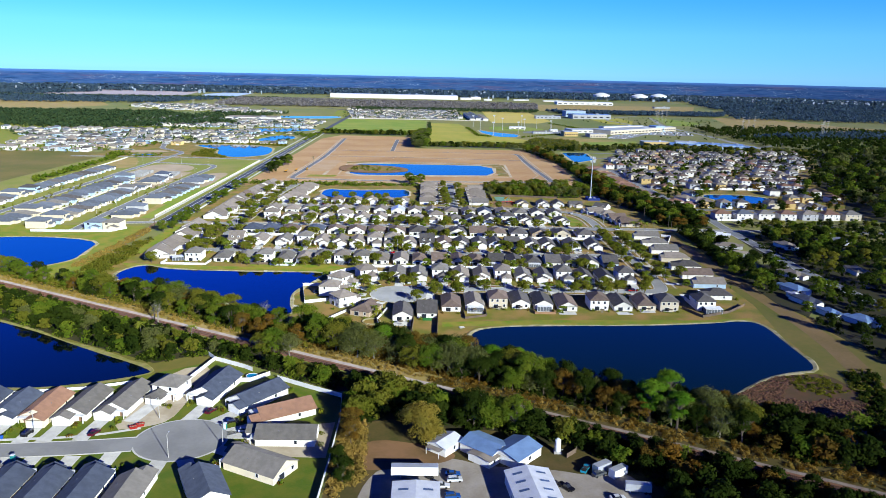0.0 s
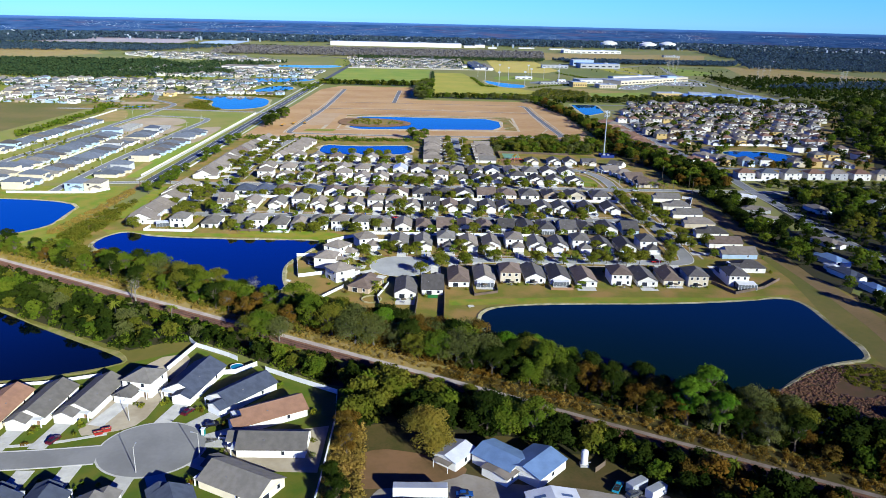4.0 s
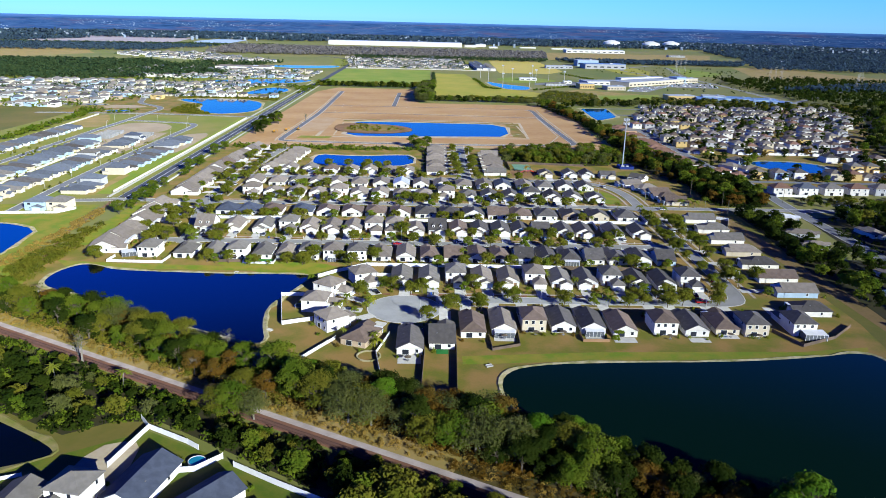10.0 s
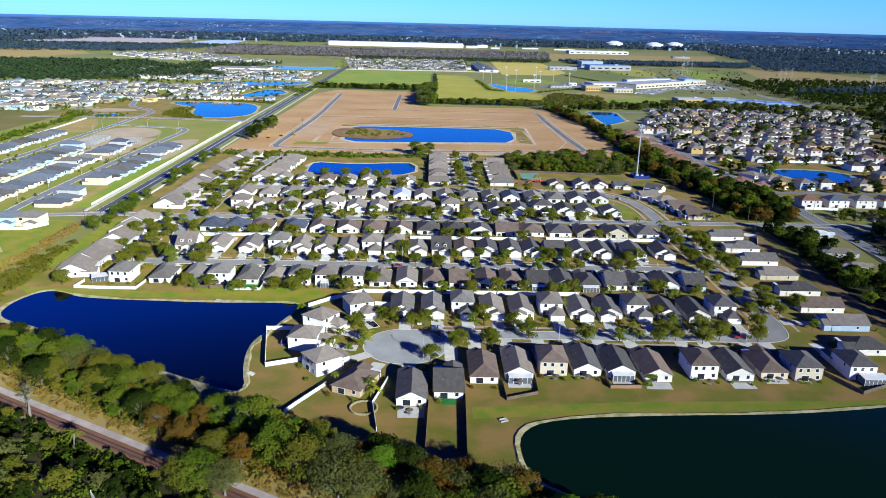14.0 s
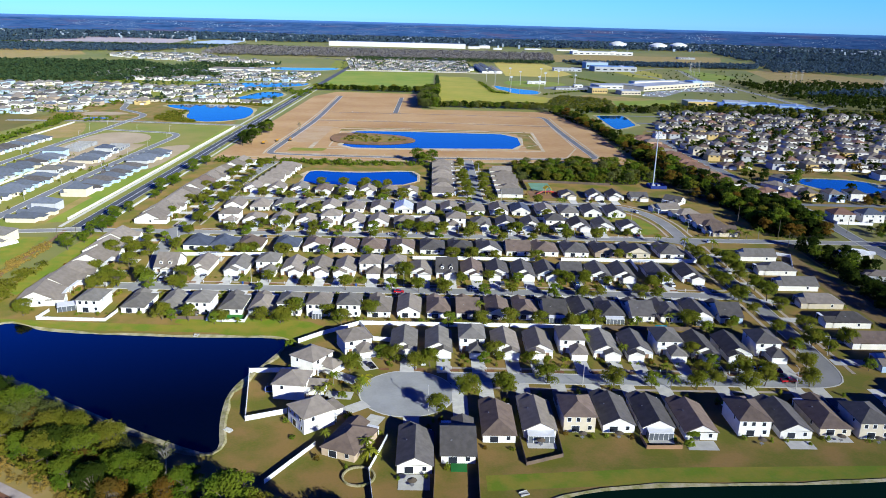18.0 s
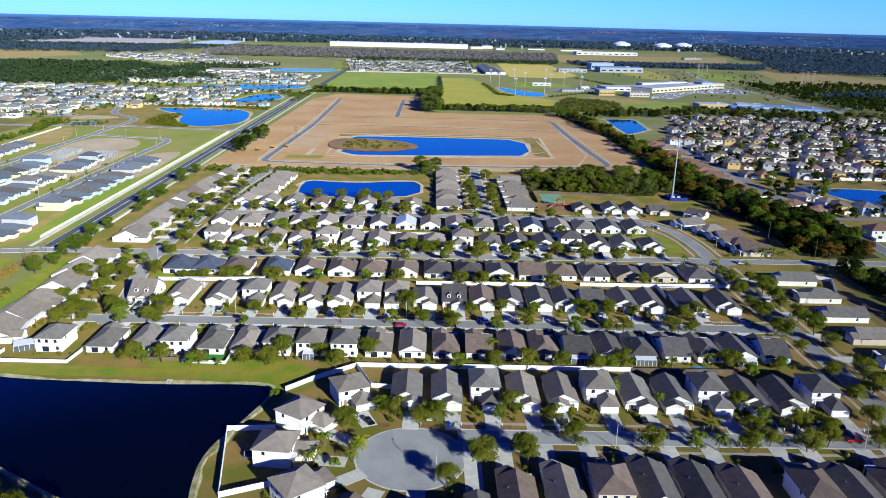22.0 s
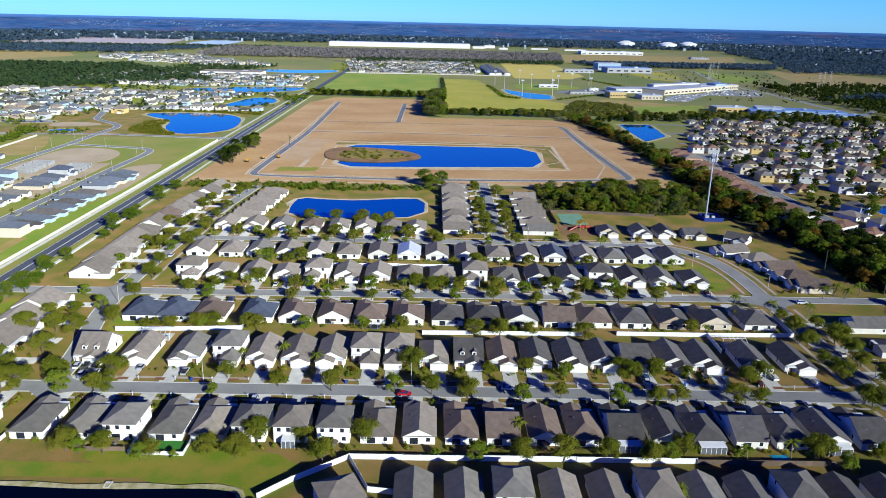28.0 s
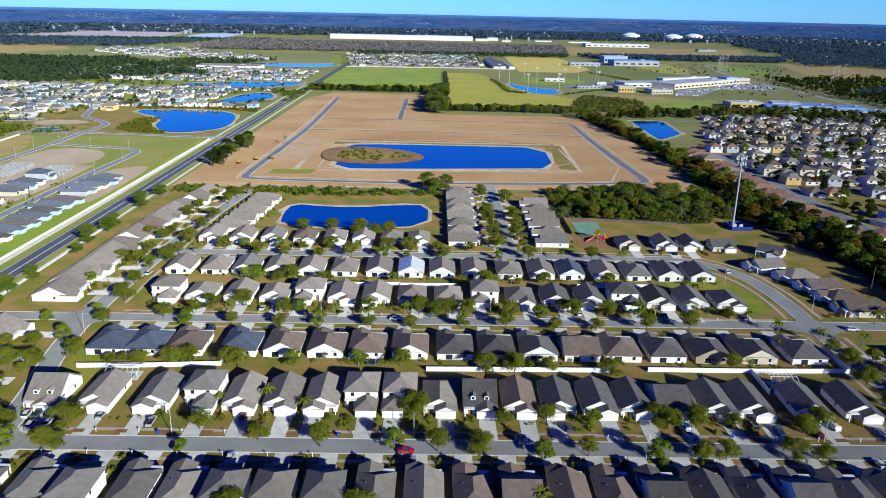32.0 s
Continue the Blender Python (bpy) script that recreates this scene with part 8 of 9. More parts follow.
slab("ground", smooth_loop([(-420, 1052), (-380, 1062), (-372, 1082), (-410, 1092), (-432, 1078)]), 0.05, M_PLOT, "bare sandy building plots", "ground")
slab("ground", smooth_loop([(-395, 1010), (-360, 925), (-358, 890), (-385, 885), (-400, 930)]), 0.05, M_DRYGRASS, "dry bare plots beside a street", "ground")
slab("lawn", [(-239, 590), (-222.4, 590), (-222.4, 760), (-224, 985), (-232, 985), (-228, 850), (-230, 740), (-236, 690)], 0.05, M_PASTURE, "green lawn along a boundary wall", "lawn")
far_house(-249, 549, 0, "v", "b", True, 12, 13, G3)
far_house(-236, 550, 0, "g", "c", True, 12, 13, G3)
fence([(-290, 533), (-262, 534), (-233, 537), (-226, 548)], M_WHITE, 1.6, "white fence beside the blue pond", 6.0)
slab("ground", [(-239, 586), (-232, 586), (-232.5, 652), (-239, 655)], 0.056, M_DRYGRASS, "straw-coloured new turf behind a row of houses", "ground", thick=0.05)
fence([(-308, 590), (-310, 700), (-307, 775)], M_CREAMWALL, 1.7, "pale boundary wall between new houses", 20.0, "boundary_wall")
fence([(-396, 700), (-395, 840), (-400, 990)], M_CREAMWALL, 1.7, "pale boundary wall beside a hedge", 20.0, "boundary_wall")
for x, y in ((-358, 933), (-347, 885), (-349, 974), (-360, 981), (-311, 936), (-276, 931), (-263, 885), (-263, 835), (-264, 792), (-269, 752), (-271, 690), (-271, 640), (-271, 600), (-357, 800), (-357, 720)):
    street_lamp(x, y, 0, 8)
fence([(-221.6, 594), (-222, 760), (-223.5, 985)], M_CREAMWALL, 1.7, "long pale wall beside the divided road", 20.0, "boundary_wall")
fence([(-196.6, 592), (-196.6, 700)], M_WHITE, 0.8, "low pale rail beside the divided road", 12.0)
G4 = "houses of the north-western estate"
BLOCK = [[(-375, 1010), (-215, 1010), (-215, 1205), (-375, 1205)], [(-312, 1248), (-195, 1240), (-195, 1420), (-300, 1405)], [(-445, 1480), (-330, 1425), (-200, 1425), (-200, 1575), (-340, 1565)]]
for j, y in enumerate((1215, 1262, 1300, 1345, 1385, 1412, 1545, 1580, 1620, 1665, 1710, 1760)):
    x0 = -640 - j * 30 if j < 6 else -640
    for x in np.arange(x0, -235, 15.5 if j < 6 else 17):
        xx, yy = x + r.uniform(-1.5, 1.5), y + r.uniform(-3, 3)
        if any(inside(xx, yy, p) for p in BLOCK) or r.uniform() < 0.10:
            continue
        joined_house(xx, yy, 0 if j % 2 else 180, "ggvgtvd"[int(r.integers(7))], "wcgwcgb"[int(r.integers(7))], r.uniform() < 0.4, 11.5, 14.0)
for y, x0, x1 in ((1062, -620, -470), (1112, -620, -445), (1152, -640, -430), (1188, -640, -388)):
    for x in np.arange(x0, x1, 15.0):
        if r.uniform() < 0.9:
            joined_house(x + r.uniform(-1.5, 1.5), y + r.uniform(-3, 3), 0, "vgtd"[int(r.integers(4))], "wcwbgt"[int(r.integers(6))], r.uniform() < 0.6, 11.5, 14.0)
FAR_NW = [(-900, 2260), (-915, 2420), (-700, 2470), (-600, 2330), (-520, 2210), (-430, 2160), (-395, 2060), (-540, 2030), (-700, 2130)]
for y in np.arange(2040, 2470, 34.0):
    for x in np.arange(-920, -380, 17.0):
        if inside(x, y, FAR_NW) and r.uniform() < 0.8:
            joined_house(x + r.uniform(-3, 3), y + r.uniform(-5, 5), 0 if r.uniform() < 0.5 else 180, "ggvtv"[int(r.integers(5))], "wwgcw"[int(r.integers(5))], r.uniform() < 0.4, 12.0, 14.0)
slab("field", FAR_NW, 0.02, M_GREEN, "grass between the houses of a far estate", "lawn")
far_house(-395, 1175, 0, "t", "y", True, 16, 14, G4)
for j, y in enumerate((1925, 1968, 2005, 2052, 2092, 2140, 2185, 2235, 2285, 2340, 2400)):
    for x in np.arange(-190 - 0.14 * (y - 1925), 88, 15.0):
        if r.uniform() < 0.88:
            joined_house(x + r.uniform(-1.5, 1.5), y + r.uniform(-3, 3), 0 if j % 2 else 180, "ggvtvd"[int(r.integers(6))], "wwcg"[int(r.integers(4))], r.uniform() < 0.35, 11.5, 15.0)
for x, y0, y1 in ((112, 1930, 2170), (128, 1945, 2230), (146, 1940, 2120)):
    for y in np.arange(y0, y1, 26.0):
        far_house(x - (y - 1930) * 0.03, y, 90, "s" if x < 140 else "g", "w", True, 24, 12, "long townhouses", detail=False)
fence([(-206, 1902), (-5, 1915), (150, 1910)], M_CREAMWALL, 1.7, "long pale boundary wall across the fields", 14.0, "boundary_wall")
G6 = "houses of the eastern estate"
for y in np.arange(690, 965, 14.0):
    far_house(219 + (y - 690) * -0.015, y, 90, "rrrtb"[int(r.integers(5))], "wcwp"[int(r.integers(4))], r.uniform() < 0.25, 11.5, 15, G6)
for j, (y, x0, x1) in enumerate(((692, 300, 385), (728, 364, 410), (768, 364, 415), (808, 250, 420), (842, 250, 430), (876, 246, 440), (908, 250, 450), (940, 250, 470), (974, 240, 490), (1008, 262, 510), (1042, 262, 530), (1076, 268, 550), (1112, 290, 570), (1148, 300, 590), (1184, 306, 600))):
    for x in np.arange(x0, x1, 14.5 if y < 1000 else 16.5):
        if r.uniform() < 0.07:
            continue
        q = (x + r.uniform(-1, 1), y + r.uniform(-2, 2), 180 if j % 2 == 0 else 0, "ttbgrbdgt"[int(r.integers(9))], "wcwwgcwgwwcy"[int(r.integers(12))], r.uniform() < 0.62, 11.0, 13.5)
        if y < 830:
            far_house(*q, G6)
        else:
            joined_house(*q)
for x, y, rz, roof, wl, two in ((240, 704, -60, "r", "w", False), (249, 688, -60, "r", "c", False), (258, 728, 30, "t", "w", False), (268, 742, 30, "g", "b", True), (282, 690, 0, "t", "b", True), (265, 692, 0, "t", "y", True), (262, 700, 100, "t", "w", True)):
    far_house(x, y, rz, roof, wl, two, 11.0, 13.5, G6)
for y in (672, 825, 892, 957, 1025, 1094, 1166):
    ribbon("road", [(240, y), (0.45 * y + 60, y)], 7.0, 0.06, M_MIDROAD, "grey estate street far off", "road")
for k, (roof, wl) in enumerate(zip("rvgrtrg", "wwwwgwc")):
    house(256.5 + 19.6 * k, 633.5 + 0.9 * k, 180, "t", roof, wl, 14.0, 17.0, 1 if k % 2 else -1, G6)
fence([(249, 634), (250, 620.5), (272, 619), (274, 624)], M_WHITE, 1.8, "white vinyl fence round an eastern back yard")
fence([(292, 742 + 55), (345, 800)], M_WHITE, 1.8, "white vinyl fence behind eastern back yards", 8.0)
fence([(296, 800), (420, 800)], M_WHITE, 1.8, "white fence by the eastern pond", 12.0)

for material, b in FAR_JOIN.values():
    tagged(b.done("distant_estates", material), "pale houses of distant estates, past counting", "houses", "", "stuff")

# ---------------------------------------------------------------- distant large buildings
def hall(x, y, rz, w, d, h, wall="w", roof="w", label="large pale flat-roofed building far off", bays=6):
    root = new("building")
    part("wall", Build().box(0, 0, 0, w, d, h), WALLS[wall], root)
    part("roof", Build().box(0, 0, h, w + 0.6, d + 0.6, 0.6), ROOFS[roof], root)
    for k in range(bays):
        xx = -w / 2 + (k + 0.5) * w / bays
        part("window", Build().box(xx, -d / 2, h * 0.3, w / bays * 0.55, 0.2, h * 0.25), M_GLASS, root)
    part("roof_unit", Build().box(w * 0.2, 0, h + 0.6, w * 0.08, d * 0.2, 1.6), M_METAL, root)
    root.matrix_basis = pose(x, y, 0, 0, 0, rz)
    return tagged(root, label, "building", "distant buildings")


hall(-158, 3410, 0.5, 570, 70, 17, "w", "w", "very long white warehouse far off", 0)
for x, y, w, d, h in ((165, 3420, 50, 40, 9), (215, 3500, 44, 40, 11), (262, 3380, 36, 30, 6), (560, 3400, 90, 20, 5), (420, 3450, 70, 20, 5)):
    hall(x, y, 2, w, d, h, "w", "p", "low pale warehouse far off", 0)
hall(283, 1496, 8, 28, 24, 9, "y", "p")
hall(334, 1482, 8, 35, 28, 6.5, "c", "p")
hall(448, 1634, 40, 222, 48, 8.5, "c", "p", "long cream school building with a pale grey roof", 18)
hall(352, 1600, 12, 112, 40, 7, "w", "p", "low school wing with a pale roof", 9)
hall(430, 1662, 30, 120, 16, 11, "w", "p", "raised roof of a school hall", 9)
hall(514, 1676, 22, 24, 24, 12, "b", "m", "pale blue hall beside the school", 3)
hall(543, 1693, 22, 32, 22, 9, "c", "p")
hall(455, 2120, 5, 110, 50, 12, "g", "m")
hall(430, 2220, 5, 60, 40, 16, "b", "p")
hall(330, 2080, 0, 70, 24, 7, "g", "p")
hall(640, 3110, 4, 235, 50, 11, "w", "w", "long white warehouse far off", 10)
hall(235, 1540, 5, 40, 10, 4, "g", "g")
hall(900, 2900, 0, 60, 30, 6, "g", "t")
hall(-420, 1800, 0, 120, 50, 7, "w", "t", "low grey building among distant houses")
hall(1150, 2600, 0, 90, 30, 6, "g", "w")
hall(404, 1322, 3, 46, 26, 7, "y", "p", "low cream building with a pale roof", 6)
# the pale blue wall colour stands in for blue shade on these walls
for x, y, w, d, h in ((446, 1296, 44, 40, 6), (458, 1316, 36, 30, 8), (492, 1300, 42, 34, 7), (503, 1278, 34, 24, 5.5), (530, 1284, 34, 30, 7), (545, 1262, 30, 20, 5.5)):
    hall(x, y, -14, w, d, h, "b", "m" if h < 7.5 else "p", "low building with shade-blue walls beside the road", 3)
for x, y in ((905, 3950), (1080, 3860), (1220, 3990)):
    root = new("storage_tank")
    part("wall", Build().tube((0, 0, 0), (0, 0, 22), 42, 42, 28), M_WHITE, root)
    part("dome", Build().tube((0, 0, 22), (0, 0, 32), 42, 12, 28), M_WHITE, root)
    root.matrix_basis = pose(x, y, 0)
    tagged(root, "white domed storage tank far off", "tank", "distant tanks")
PARK = [(350, 1452), (386, 1444), (458, 1563), (557, 1552), (578, 1640), (560, 1676), (505, 1652), (447, 1583), (379, 1534)]
hall(196, 1655, 3, 36, 9, 5, "w", "w", "white roofed stand beside a playing field", 3)
hall(268, 1600, 3, 16, 10, 4.5, "w", "w", "small white building beside the car park", 2)
slab("car_park", [(196, 1545), (290, 1555), (300, 1600), (352, 1640), (345, 1665), (240, 1620), (200, 1580)], 0.05, M_MIDROAD, "grey car park beside playing fields", "car park")
slab("field", smooth_loop([(128, 1660), (150, 1580), (200, 1600), (262, 1640), (240, 1720), (150, 1730)]), 0.035, M_PASTURE, "green playing field", "field")
for pts in ([(84, 1660), (92, 1560), (96, 1460), (118, 1440)], [(180, 1432), (240, 1500), (290, 1540)], [(300, 1860), (330, 1760), (345, 1700)]):
    leafy("hedge", [(x + q_, y + q_ * 0.3, 2.4, 3.0) for (ax, ay), (bx, by) in zip(pts, pts[1:]) for x, y, q_ in [(ax + (bx - ax) * f, ay + (by - ay) * f, 3 * math.sin(f * 40)) for f in np.linspace(0, 1, 16)]], M_OAK, "green hedge beside playing fields", 24, 0.8, 61, "hedge")
slab("car_park", PARK, 0.05, M_ASPHALT, "grey car park beside the school", "car park")
q = np.random.default_rng(64)
for shade in ("w", "g", "b"):
    b = Build()
    for x, y in scatter(q, PARK, 34, 5.0):
        a = q.choice([40, 130])
        b.box(x, y, 0.25, 4.4, 1.8, 0.7, a).box(x, y, 0.95, 2.4, 1.6, 0.55, a)
    tagged(b.done("parked_cars", WALLS[shade]), "parked cars beside the school, far off", "cars", "", "stuff")
slab("field", [(277, 1359), (391, 1396), (371, 1290), (266, 1270)], 0.04, M_PASTURE, "green field behind a row of trees", "field")
for x, y in ((110, 1600), (128, 1480), (150, 1720), (180, 1500), (205, 1600), (215, 1730), (240, 1660), (160, 1620), (100, 1690), (255, 1560), (280, 1700)):
    root = new("floodlight_mast")
    part("pole", Build().tube((0, 0, 0), (0, 0, 24), 0.5, 0.3, 7), M_POLE, root)
    part("floodlight", Build().box(0, 0, 24, 4.5, 0.6, 2.2), M_METAL, root)
    root.matrix_basis = pose(x, y, 0)
    tagged(root, "tall floodlight mast beside playing fields", "floodlight", "floodlight masts")
for x, y in ((580, 1900), (600, 1950), (625, 2000), (650, 2040), (720, 1700), (745, 1730), (770, 1755), (830, 1560), (850, 1590), (868, 1610), (-640, 2050), (-560, 2060), (-700, 3000), (-760, 3020), (-250, 3150), (-420, 3200), (560, 2900), (700, 2950)):
    root = new("pylon")
    for s in (-1, 1):
        part("leg", Build().tube((2.5 * s, 0, 0), (0.6 * s, 0, 34), 0.24, 0.16, 5), M_POLE, root)
    for zz in (24, 29, 33):
        part("crossarm", Build().box(0, 0, zz, 9, 0.3, 0.3), M_POLE, root)
    root.matrix_basis = pose(x, y, 0, 0, 0, 20)
    tagged(root, "tall power-line pylon far off", "pylon", "pylons")
for x, y, rz, c in ((-160, 895, 20, (0.75, 0.35, 0.02)), (-148, 900, 80, (0.75, 0.42, 0.02)), (-170, 880, 10, (0.6, 0.25, 0.02))):
    root = new("excavator")
    om = mat("machine_orange", (0.62, 0.30, 0.02), rough=0.5)
    part("cab", Build().box(0.3, 0, 1.2, 2.6, 2.2, 1.6), om, root)
    for s in (-1, 1):
        part("track", Build().box(0, s * 1.2, 0, 4.0, 0.6, 1.0), M_TYRE, root)
    part("boom", Build().tube((1.4, 0, 2.0), (3.6, 0, 4.4), 0.3, 0.25, 6).tube((3.6, 0, 4.4), (5.6, 0, 1.2), 0.25, 0.2, 6), om, root)
    root.matrix_basis = pose(x, y, 0.05, 0, 0, rz) @ Matrix.Scale(0.8, 4)
    tagged(root, "orange excavator on bare soil", "excavator", "site machines")

# ---------------------------------------------------------------- distant woods
WET = [[(-228, 1035), (-228, 1155), (-268, 1190), (-370, 1185), (-312, 1120), (-302, 1050), (-271, 1010)], [(-250, 1395), (-230, 1330), (-246, 1285), (-275, 1255), (-305, 1255), (-290, 1370)], [(-222, 1566), (-230, 1490), (-324, 1430), (-440, 1480), (-324, 1555)], [(278, 742), (300, 772), (338, 784), (378, 774), (362, 735), (345, 716), (304, 710)], [(207, 1040), (250, 1100), (285, 1168), (232, 1180), (222, 1110)]]


def wood(name, poly, n, material, label, r0, r1, h0, h1, seed, finer=2.6):
    q = np.random.default_rng(seed)
    k = finer ** 0.5
    canopy(name, [(x, y, q.uniform(r0, r1) / k, q.uniform(h0, h1)) for x, y in scatter(q, poly, int(n * finer)) if not any(inside(x, y, p) for p in WET)], material, label, seed)


wood("wood", [(-420, 1650), (-640, 1430), (-1100, 1560), (-1300, 1950), (-700, 2000)], 900, M_FARWOOD, "dense dark green wood far off", 7, 12, 7, 11, 71, 5)
thicket([(-205, 1420), (-150, 1425), (-20, 1420), (-16, 1440), (-205, 1444)], 95, ["oak", "dark", "dark", "olive"], 3.4, 72, 0.55, 0.95, "row of dark trees along a field", keep=10, grow=3.0)
thicket([(-26, 1192), (-4, 1190), (0, 1420), (-22, 1430)], 80, ["dark", "oak", "moss"], 4.5, 73, 0.9, 1.4, "clump of trees between the fields", keep=8, grow=2.6)
thicket([(0, 1214), (150, 1208), (176, 1226), (2, 1232)], 75, ["moss", "olive", "moss", "dark", "oak"], 3.6, 74, 0.55, 0.95, "row of grey-green trees along a field", keep=10, grow=3.0)
thicket([(176, 1165), (292, 1190), (358, 1229), (413, 1205), (520, 1176), (640, 1180), (640, 1236), (560, 1243), (396, 1282), (314, 1263), (217, 1229)], 330, ["dark", "moss", "dark", "olive"], 4.0, 75, 0.45, 0.8, "dark trees along a field", keep=13, grow=3.4)
wood("wood", [(-2, 1500), (4, 1500), (4, 1790), (-2, 1790)], 30, M_FARWOOD, "hedge across the fields", 3, 5, 3, 6, 76)
wood("wood", [(-700, 2450), (360, 2480), (420, 2950), (-760, 3000)], 900, M_GREYWOOD, "brown leafless wood far off", 9, 15, 9, 14, 77, 6)
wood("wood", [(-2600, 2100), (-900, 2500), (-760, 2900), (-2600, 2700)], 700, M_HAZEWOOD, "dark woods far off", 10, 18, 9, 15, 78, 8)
wood("wood", [(628, 1800), (614, 1631), (606, 1496), (612, 1309), (720, 1190), (1500, 1300), (1500, 1640), (791, 1814), (670, 1743)], 620, M_DARKLEAF, "dark woods beyond the eastern estate", 6, 11, 8, 14, 79, 5)
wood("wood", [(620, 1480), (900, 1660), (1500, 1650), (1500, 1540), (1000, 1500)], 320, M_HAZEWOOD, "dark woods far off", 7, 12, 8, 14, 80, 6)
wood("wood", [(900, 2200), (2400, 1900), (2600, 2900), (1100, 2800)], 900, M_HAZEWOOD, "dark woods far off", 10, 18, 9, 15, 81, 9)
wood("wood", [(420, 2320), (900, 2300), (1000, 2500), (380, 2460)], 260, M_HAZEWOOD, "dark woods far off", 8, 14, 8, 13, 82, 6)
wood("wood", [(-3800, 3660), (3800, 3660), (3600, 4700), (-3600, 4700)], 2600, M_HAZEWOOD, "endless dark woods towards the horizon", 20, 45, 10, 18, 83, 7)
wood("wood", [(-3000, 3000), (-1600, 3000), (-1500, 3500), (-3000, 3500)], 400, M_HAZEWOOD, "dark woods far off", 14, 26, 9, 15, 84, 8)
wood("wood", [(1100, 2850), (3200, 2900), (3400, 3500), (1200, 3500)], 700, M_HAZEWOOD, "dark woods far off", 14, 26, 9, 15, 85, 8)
thicket([(240, 655), (440, 630), (640, 900), (600, 1000), (242, 1000)], 360, ["dark", "oak", "dark", "rust", "dark"], 3.0, 86, 0.42, 0.8, "dark garden trees among the eastern houses", "garden_trees", 11, 3.0, WET)
wood("garden_trees", [(242, 1000), (600, 1000), (700, 1050), (660, 1200), (330, 1215)], 420, M_DARKLEAF, "dark garden trees among the eastern houses", 2.6, 4.4, 4, 8.5, 86, 1.6)
wood("wood", [(-620, 1200), (-240, 1200), (-240, 1780), (-700, 1780)], 260, M_OAK, "garden trees among distant houses", 1.6, 3.0, 3, 6, 87)
wood("wood", [(-240, 1930), (90, 1930), (90, 2430), (-260, 2430)], 170, M_FARWOOD, "garden trees among distant houses", 2, 3.5, 3, 6, 88)
wood("wood", FAR_NW, 150, M_FARWOOD, "garden trees among distant houses", 3, 5, 4, 8, 188)
wood("wood", [(-640, 1790), (-440, 1780), (-420, 1850), (-380, 2060), (-560, 2030)], 170, M_FARWOOD, "dark trees beside a far estate", 4, 7, 5, 10, 189)
EASTERN = [(400, 602), (760, 560), (1000, 900), (1200, 1240), (640, 1240), (600, 1130), (520, 960), (455, 860), (440, 760), (400, 690)]
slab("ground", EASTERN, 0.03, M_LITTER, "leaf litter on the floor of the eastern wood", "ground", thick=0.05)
thicket(EASTERN, 900, ["dark", "oak", "dark", "dark", "moss"], 5.5, 89, 0.75, 1.35, "dark woods beyond the eastern estate", keep=16, grow=3.7)
wood("garden_trees", [(-640, 1190), (-400, 1190), (-236, 1230), (-236, 1560), (-240, 1780), (-640, 1780), (-830, 1440)], 330, M_FARWOOD, "dark garden trees among the houses of a far estate", 3.0, 5.5, 4, 7.5, 131)
wood("garden_trees", [(-640, 1040), (-470, 1030), (-400, 1195), (-640, 1195)], 90, M_OAK, "green garden trees among the houses of a far estate", 2.4, 4.5, 3, 6, 132)
wood("garden_trees", [(-262, 590), (-384, 590), (-384, 800), (-262, 800)], 40, M_STREET, "small young trees between new houses", 1.4, 2.6, 2, 4, 133)
wood("garden_trees", [(-190, 1920), (90, 1920), (90, 2400), (-250, 2400)], 160, M_FARWOOD, "dark garden trees among distant houses", 3.0, 6.0, 4, 8, 134)
thicket([(290, 566), (420, 560), (420, 590), (290, 588)], 40, ["dark", "oak", "moss"], 4.5, 189, 0.45, 0.75, "dark trees along the eastern road", keep=8, grow=2.6)
wood("wood", [(235, 250), (520, 250), (620, 560), (330, 560), (300, 420)], 330, M_DARKLEAF, "dark wood beyond the eastern houses", 4, 7, 6, 12, 90, 4)
wood("wood", [(340, 1440), (640, 1440), (900, 1900), (700, 2250), (380, 2000), (560, 1720)], 120, M_DARKLEAF, "scattered dark trees round the school", 1.8, 3.4, 3, 6.5, 98, 1.5)
wood("wood", [(-220, 2330), (330, 2330), (360, 2470), (-240, 2440)], 260, M_FARWOOD, "dark line of trees behind distant houses", 4, 7, 6, 11, 99, 4)
wood("wood", [(-1900, 2650), (-1000, 2850), (-560, 3050), (-620, 3110), (-1100, 2990), (-1950, 2800)], 300, M_FARWOOD, "dark line of trees between distant fields", 8, 12, 8, 13, 100, 4)
wood("wood", [(-440, 1005), (-380, 1000), (-360, 1030), (-420, 1045)], 20, M_OAK, "bushes by a small pond", 2, 4, 2, 4, 91)
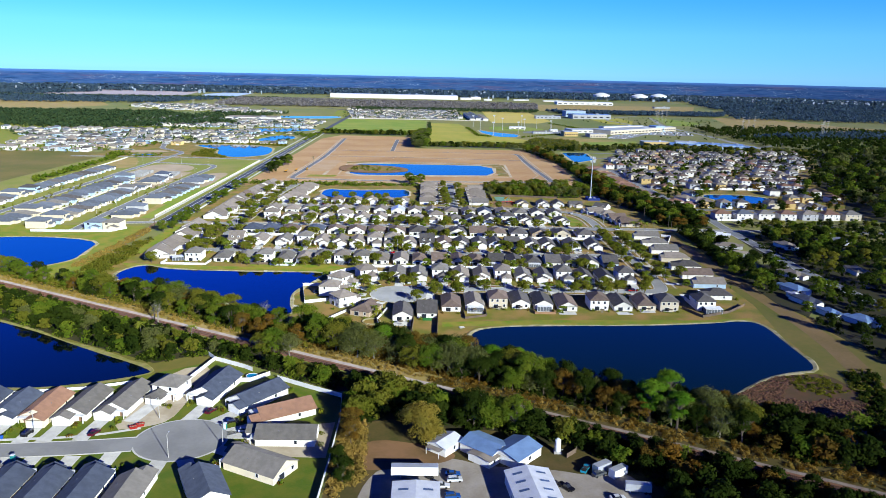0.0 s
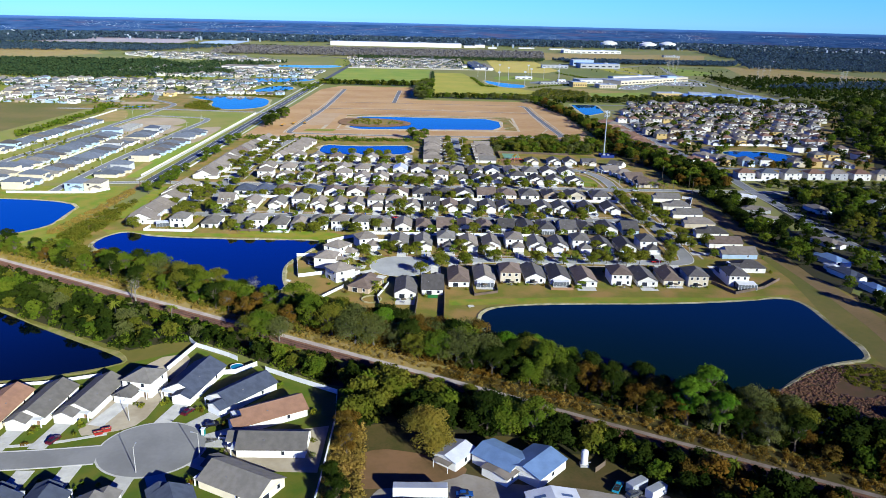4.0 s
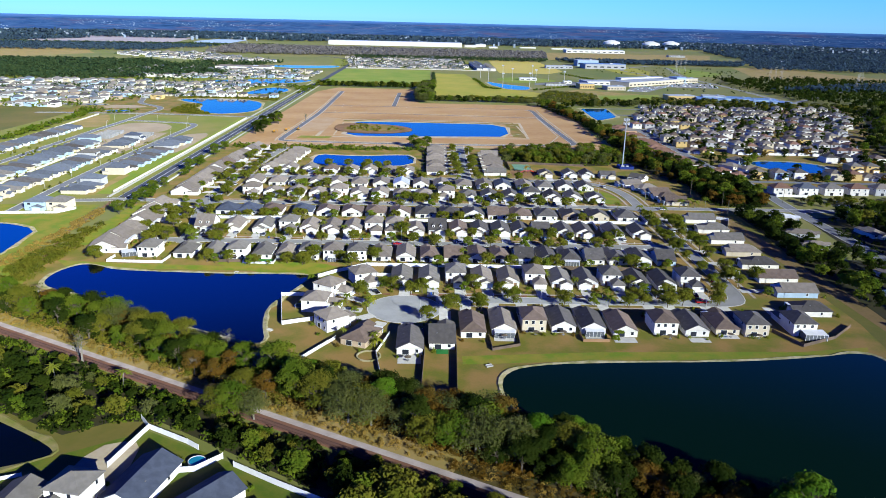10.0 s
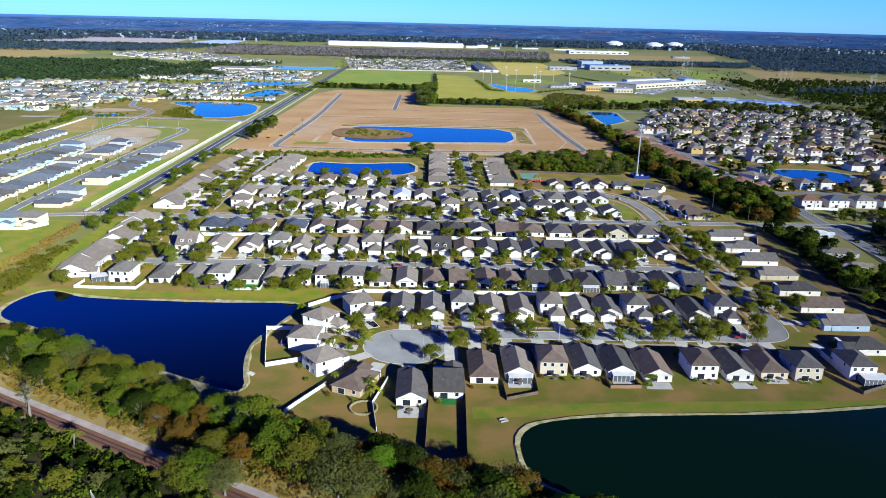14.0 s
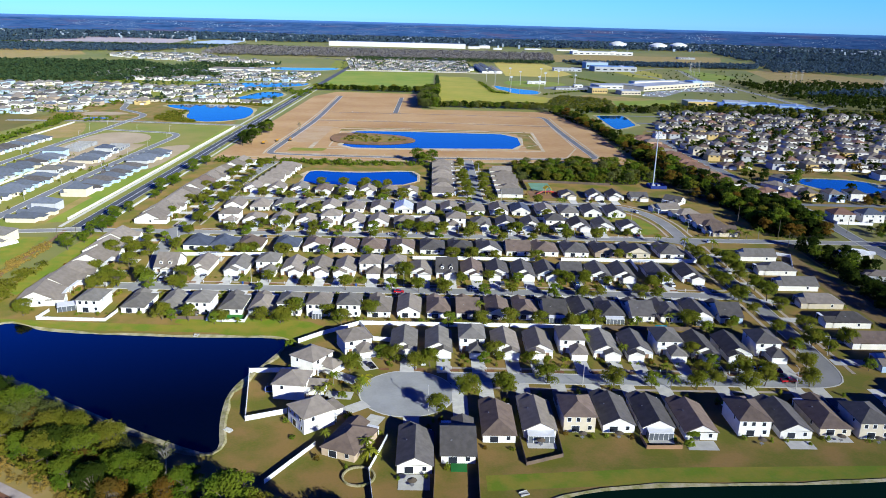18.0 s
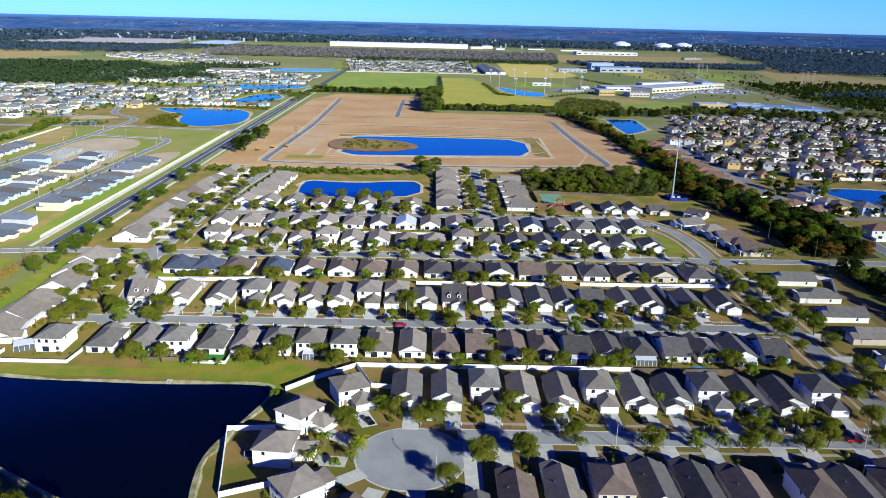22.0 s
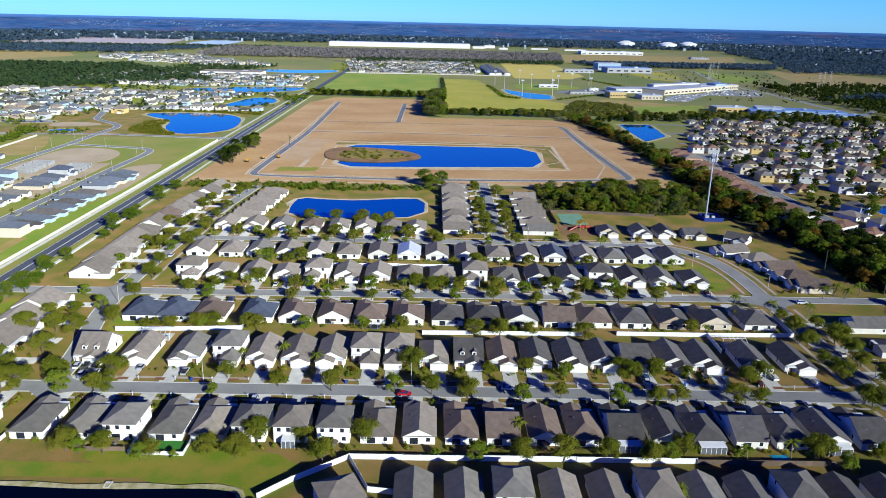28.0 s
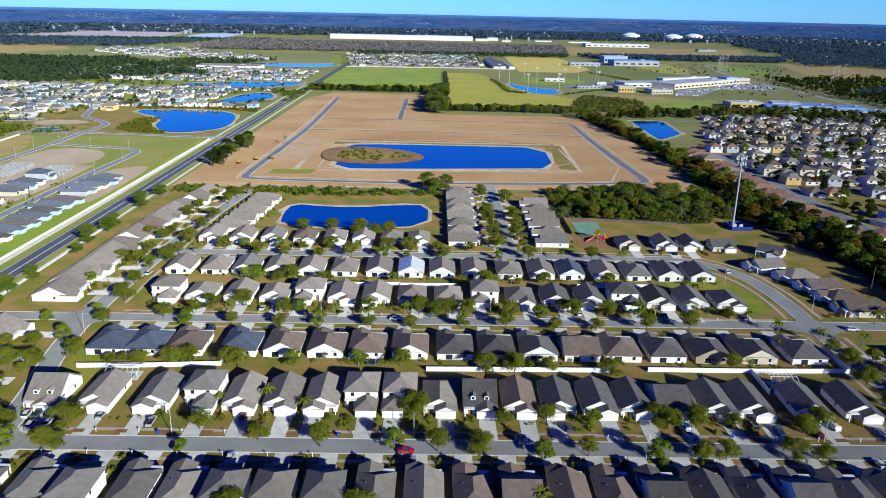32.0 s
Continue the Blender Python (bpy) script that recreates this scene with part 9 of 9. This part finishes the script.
wood("hedge", [(-402, 760), (-410, 990), (-424, 1045), (-440, 1040), (-420, 960), (-416, 780)], 110, M_OAK, "line of dark bushes beside a wall", 2.5, 4, 3, 6, 92)
wood("reeds", [(-330, 1040), (-300, 1010), (-275, 1015), (-300, 1060), (-325, 1080)], 60, M_OLIVE, "brown reeds beside a pond", 3, 6, 1.5, 3, 93)
wood("wood", [(-262, 1245), (-205, 1290), (-200, 1400), (-215, 1420), (-250, 1390), (-205, 1300)], 50, M_OAK, "bushes along a pond", 2, 4, 2, 5, 94)
q = np.random.default_rng(95)
for material, word in ((M_OLIVE, "olive scrub"), (M_MOSS, "grey-green scrub")):
    leafy("scrub", [(x, y, q.uniform(1.5, 4), q.uniform(1.5, 4.5)) for x, y in scatter(q, [(180, 1225), (262, 1268), (272, 1370), (205, 1420), (165, 1300)], 190)], material, word + " along a field", 40, 0.8, 96)
leafy("reeds", [(x, y, q.uniform(1.5, 3.5), q.uniform(1.0, 2.6)) for x, y in scatter(q, [(-228, 1180), (-226, 1215), (-300, 1215), (-380, 1205), (-372, 1186), (-310, 1196), (-262, 1188)], 150)], M_OLIVE, "olive reeds behind a pond", 36, 0.6, 97)
leafy("reeds", [(x, y, q.uniform(1.5, 3.5), q.uniform(1.0, 2.6)) for x, y in scatter(q, [(-330, 1030), (-280, 1008), (-272, 1013), (-306, 1052), (-316, 1118), (-340, 1105)], 150)], M_OLIVE, "olive reeds beside a pond", 36, 0.6, 98)
q = np.random.default_rng(97)
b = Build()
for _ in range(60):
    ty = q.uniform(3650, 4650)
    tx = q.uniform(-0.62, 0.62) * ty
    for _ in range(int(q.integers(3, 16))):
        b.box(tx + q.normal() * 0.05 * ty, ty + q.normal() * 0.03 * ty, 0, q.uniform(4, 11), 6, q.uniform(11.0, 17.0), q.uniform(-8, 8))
# pale walls greyed and blued in their colour to stand for haze
tagged(b.done("distant_buildings", mat("haze_tinted_pale_walls", (0.36, 0.42, 0.48), (0.28, 0.33, 0.39), scale=0.01, fine=0.1, island=0.3)), "scattered pale buildings among woods towards the horizon", "buildings", "", "stuff")
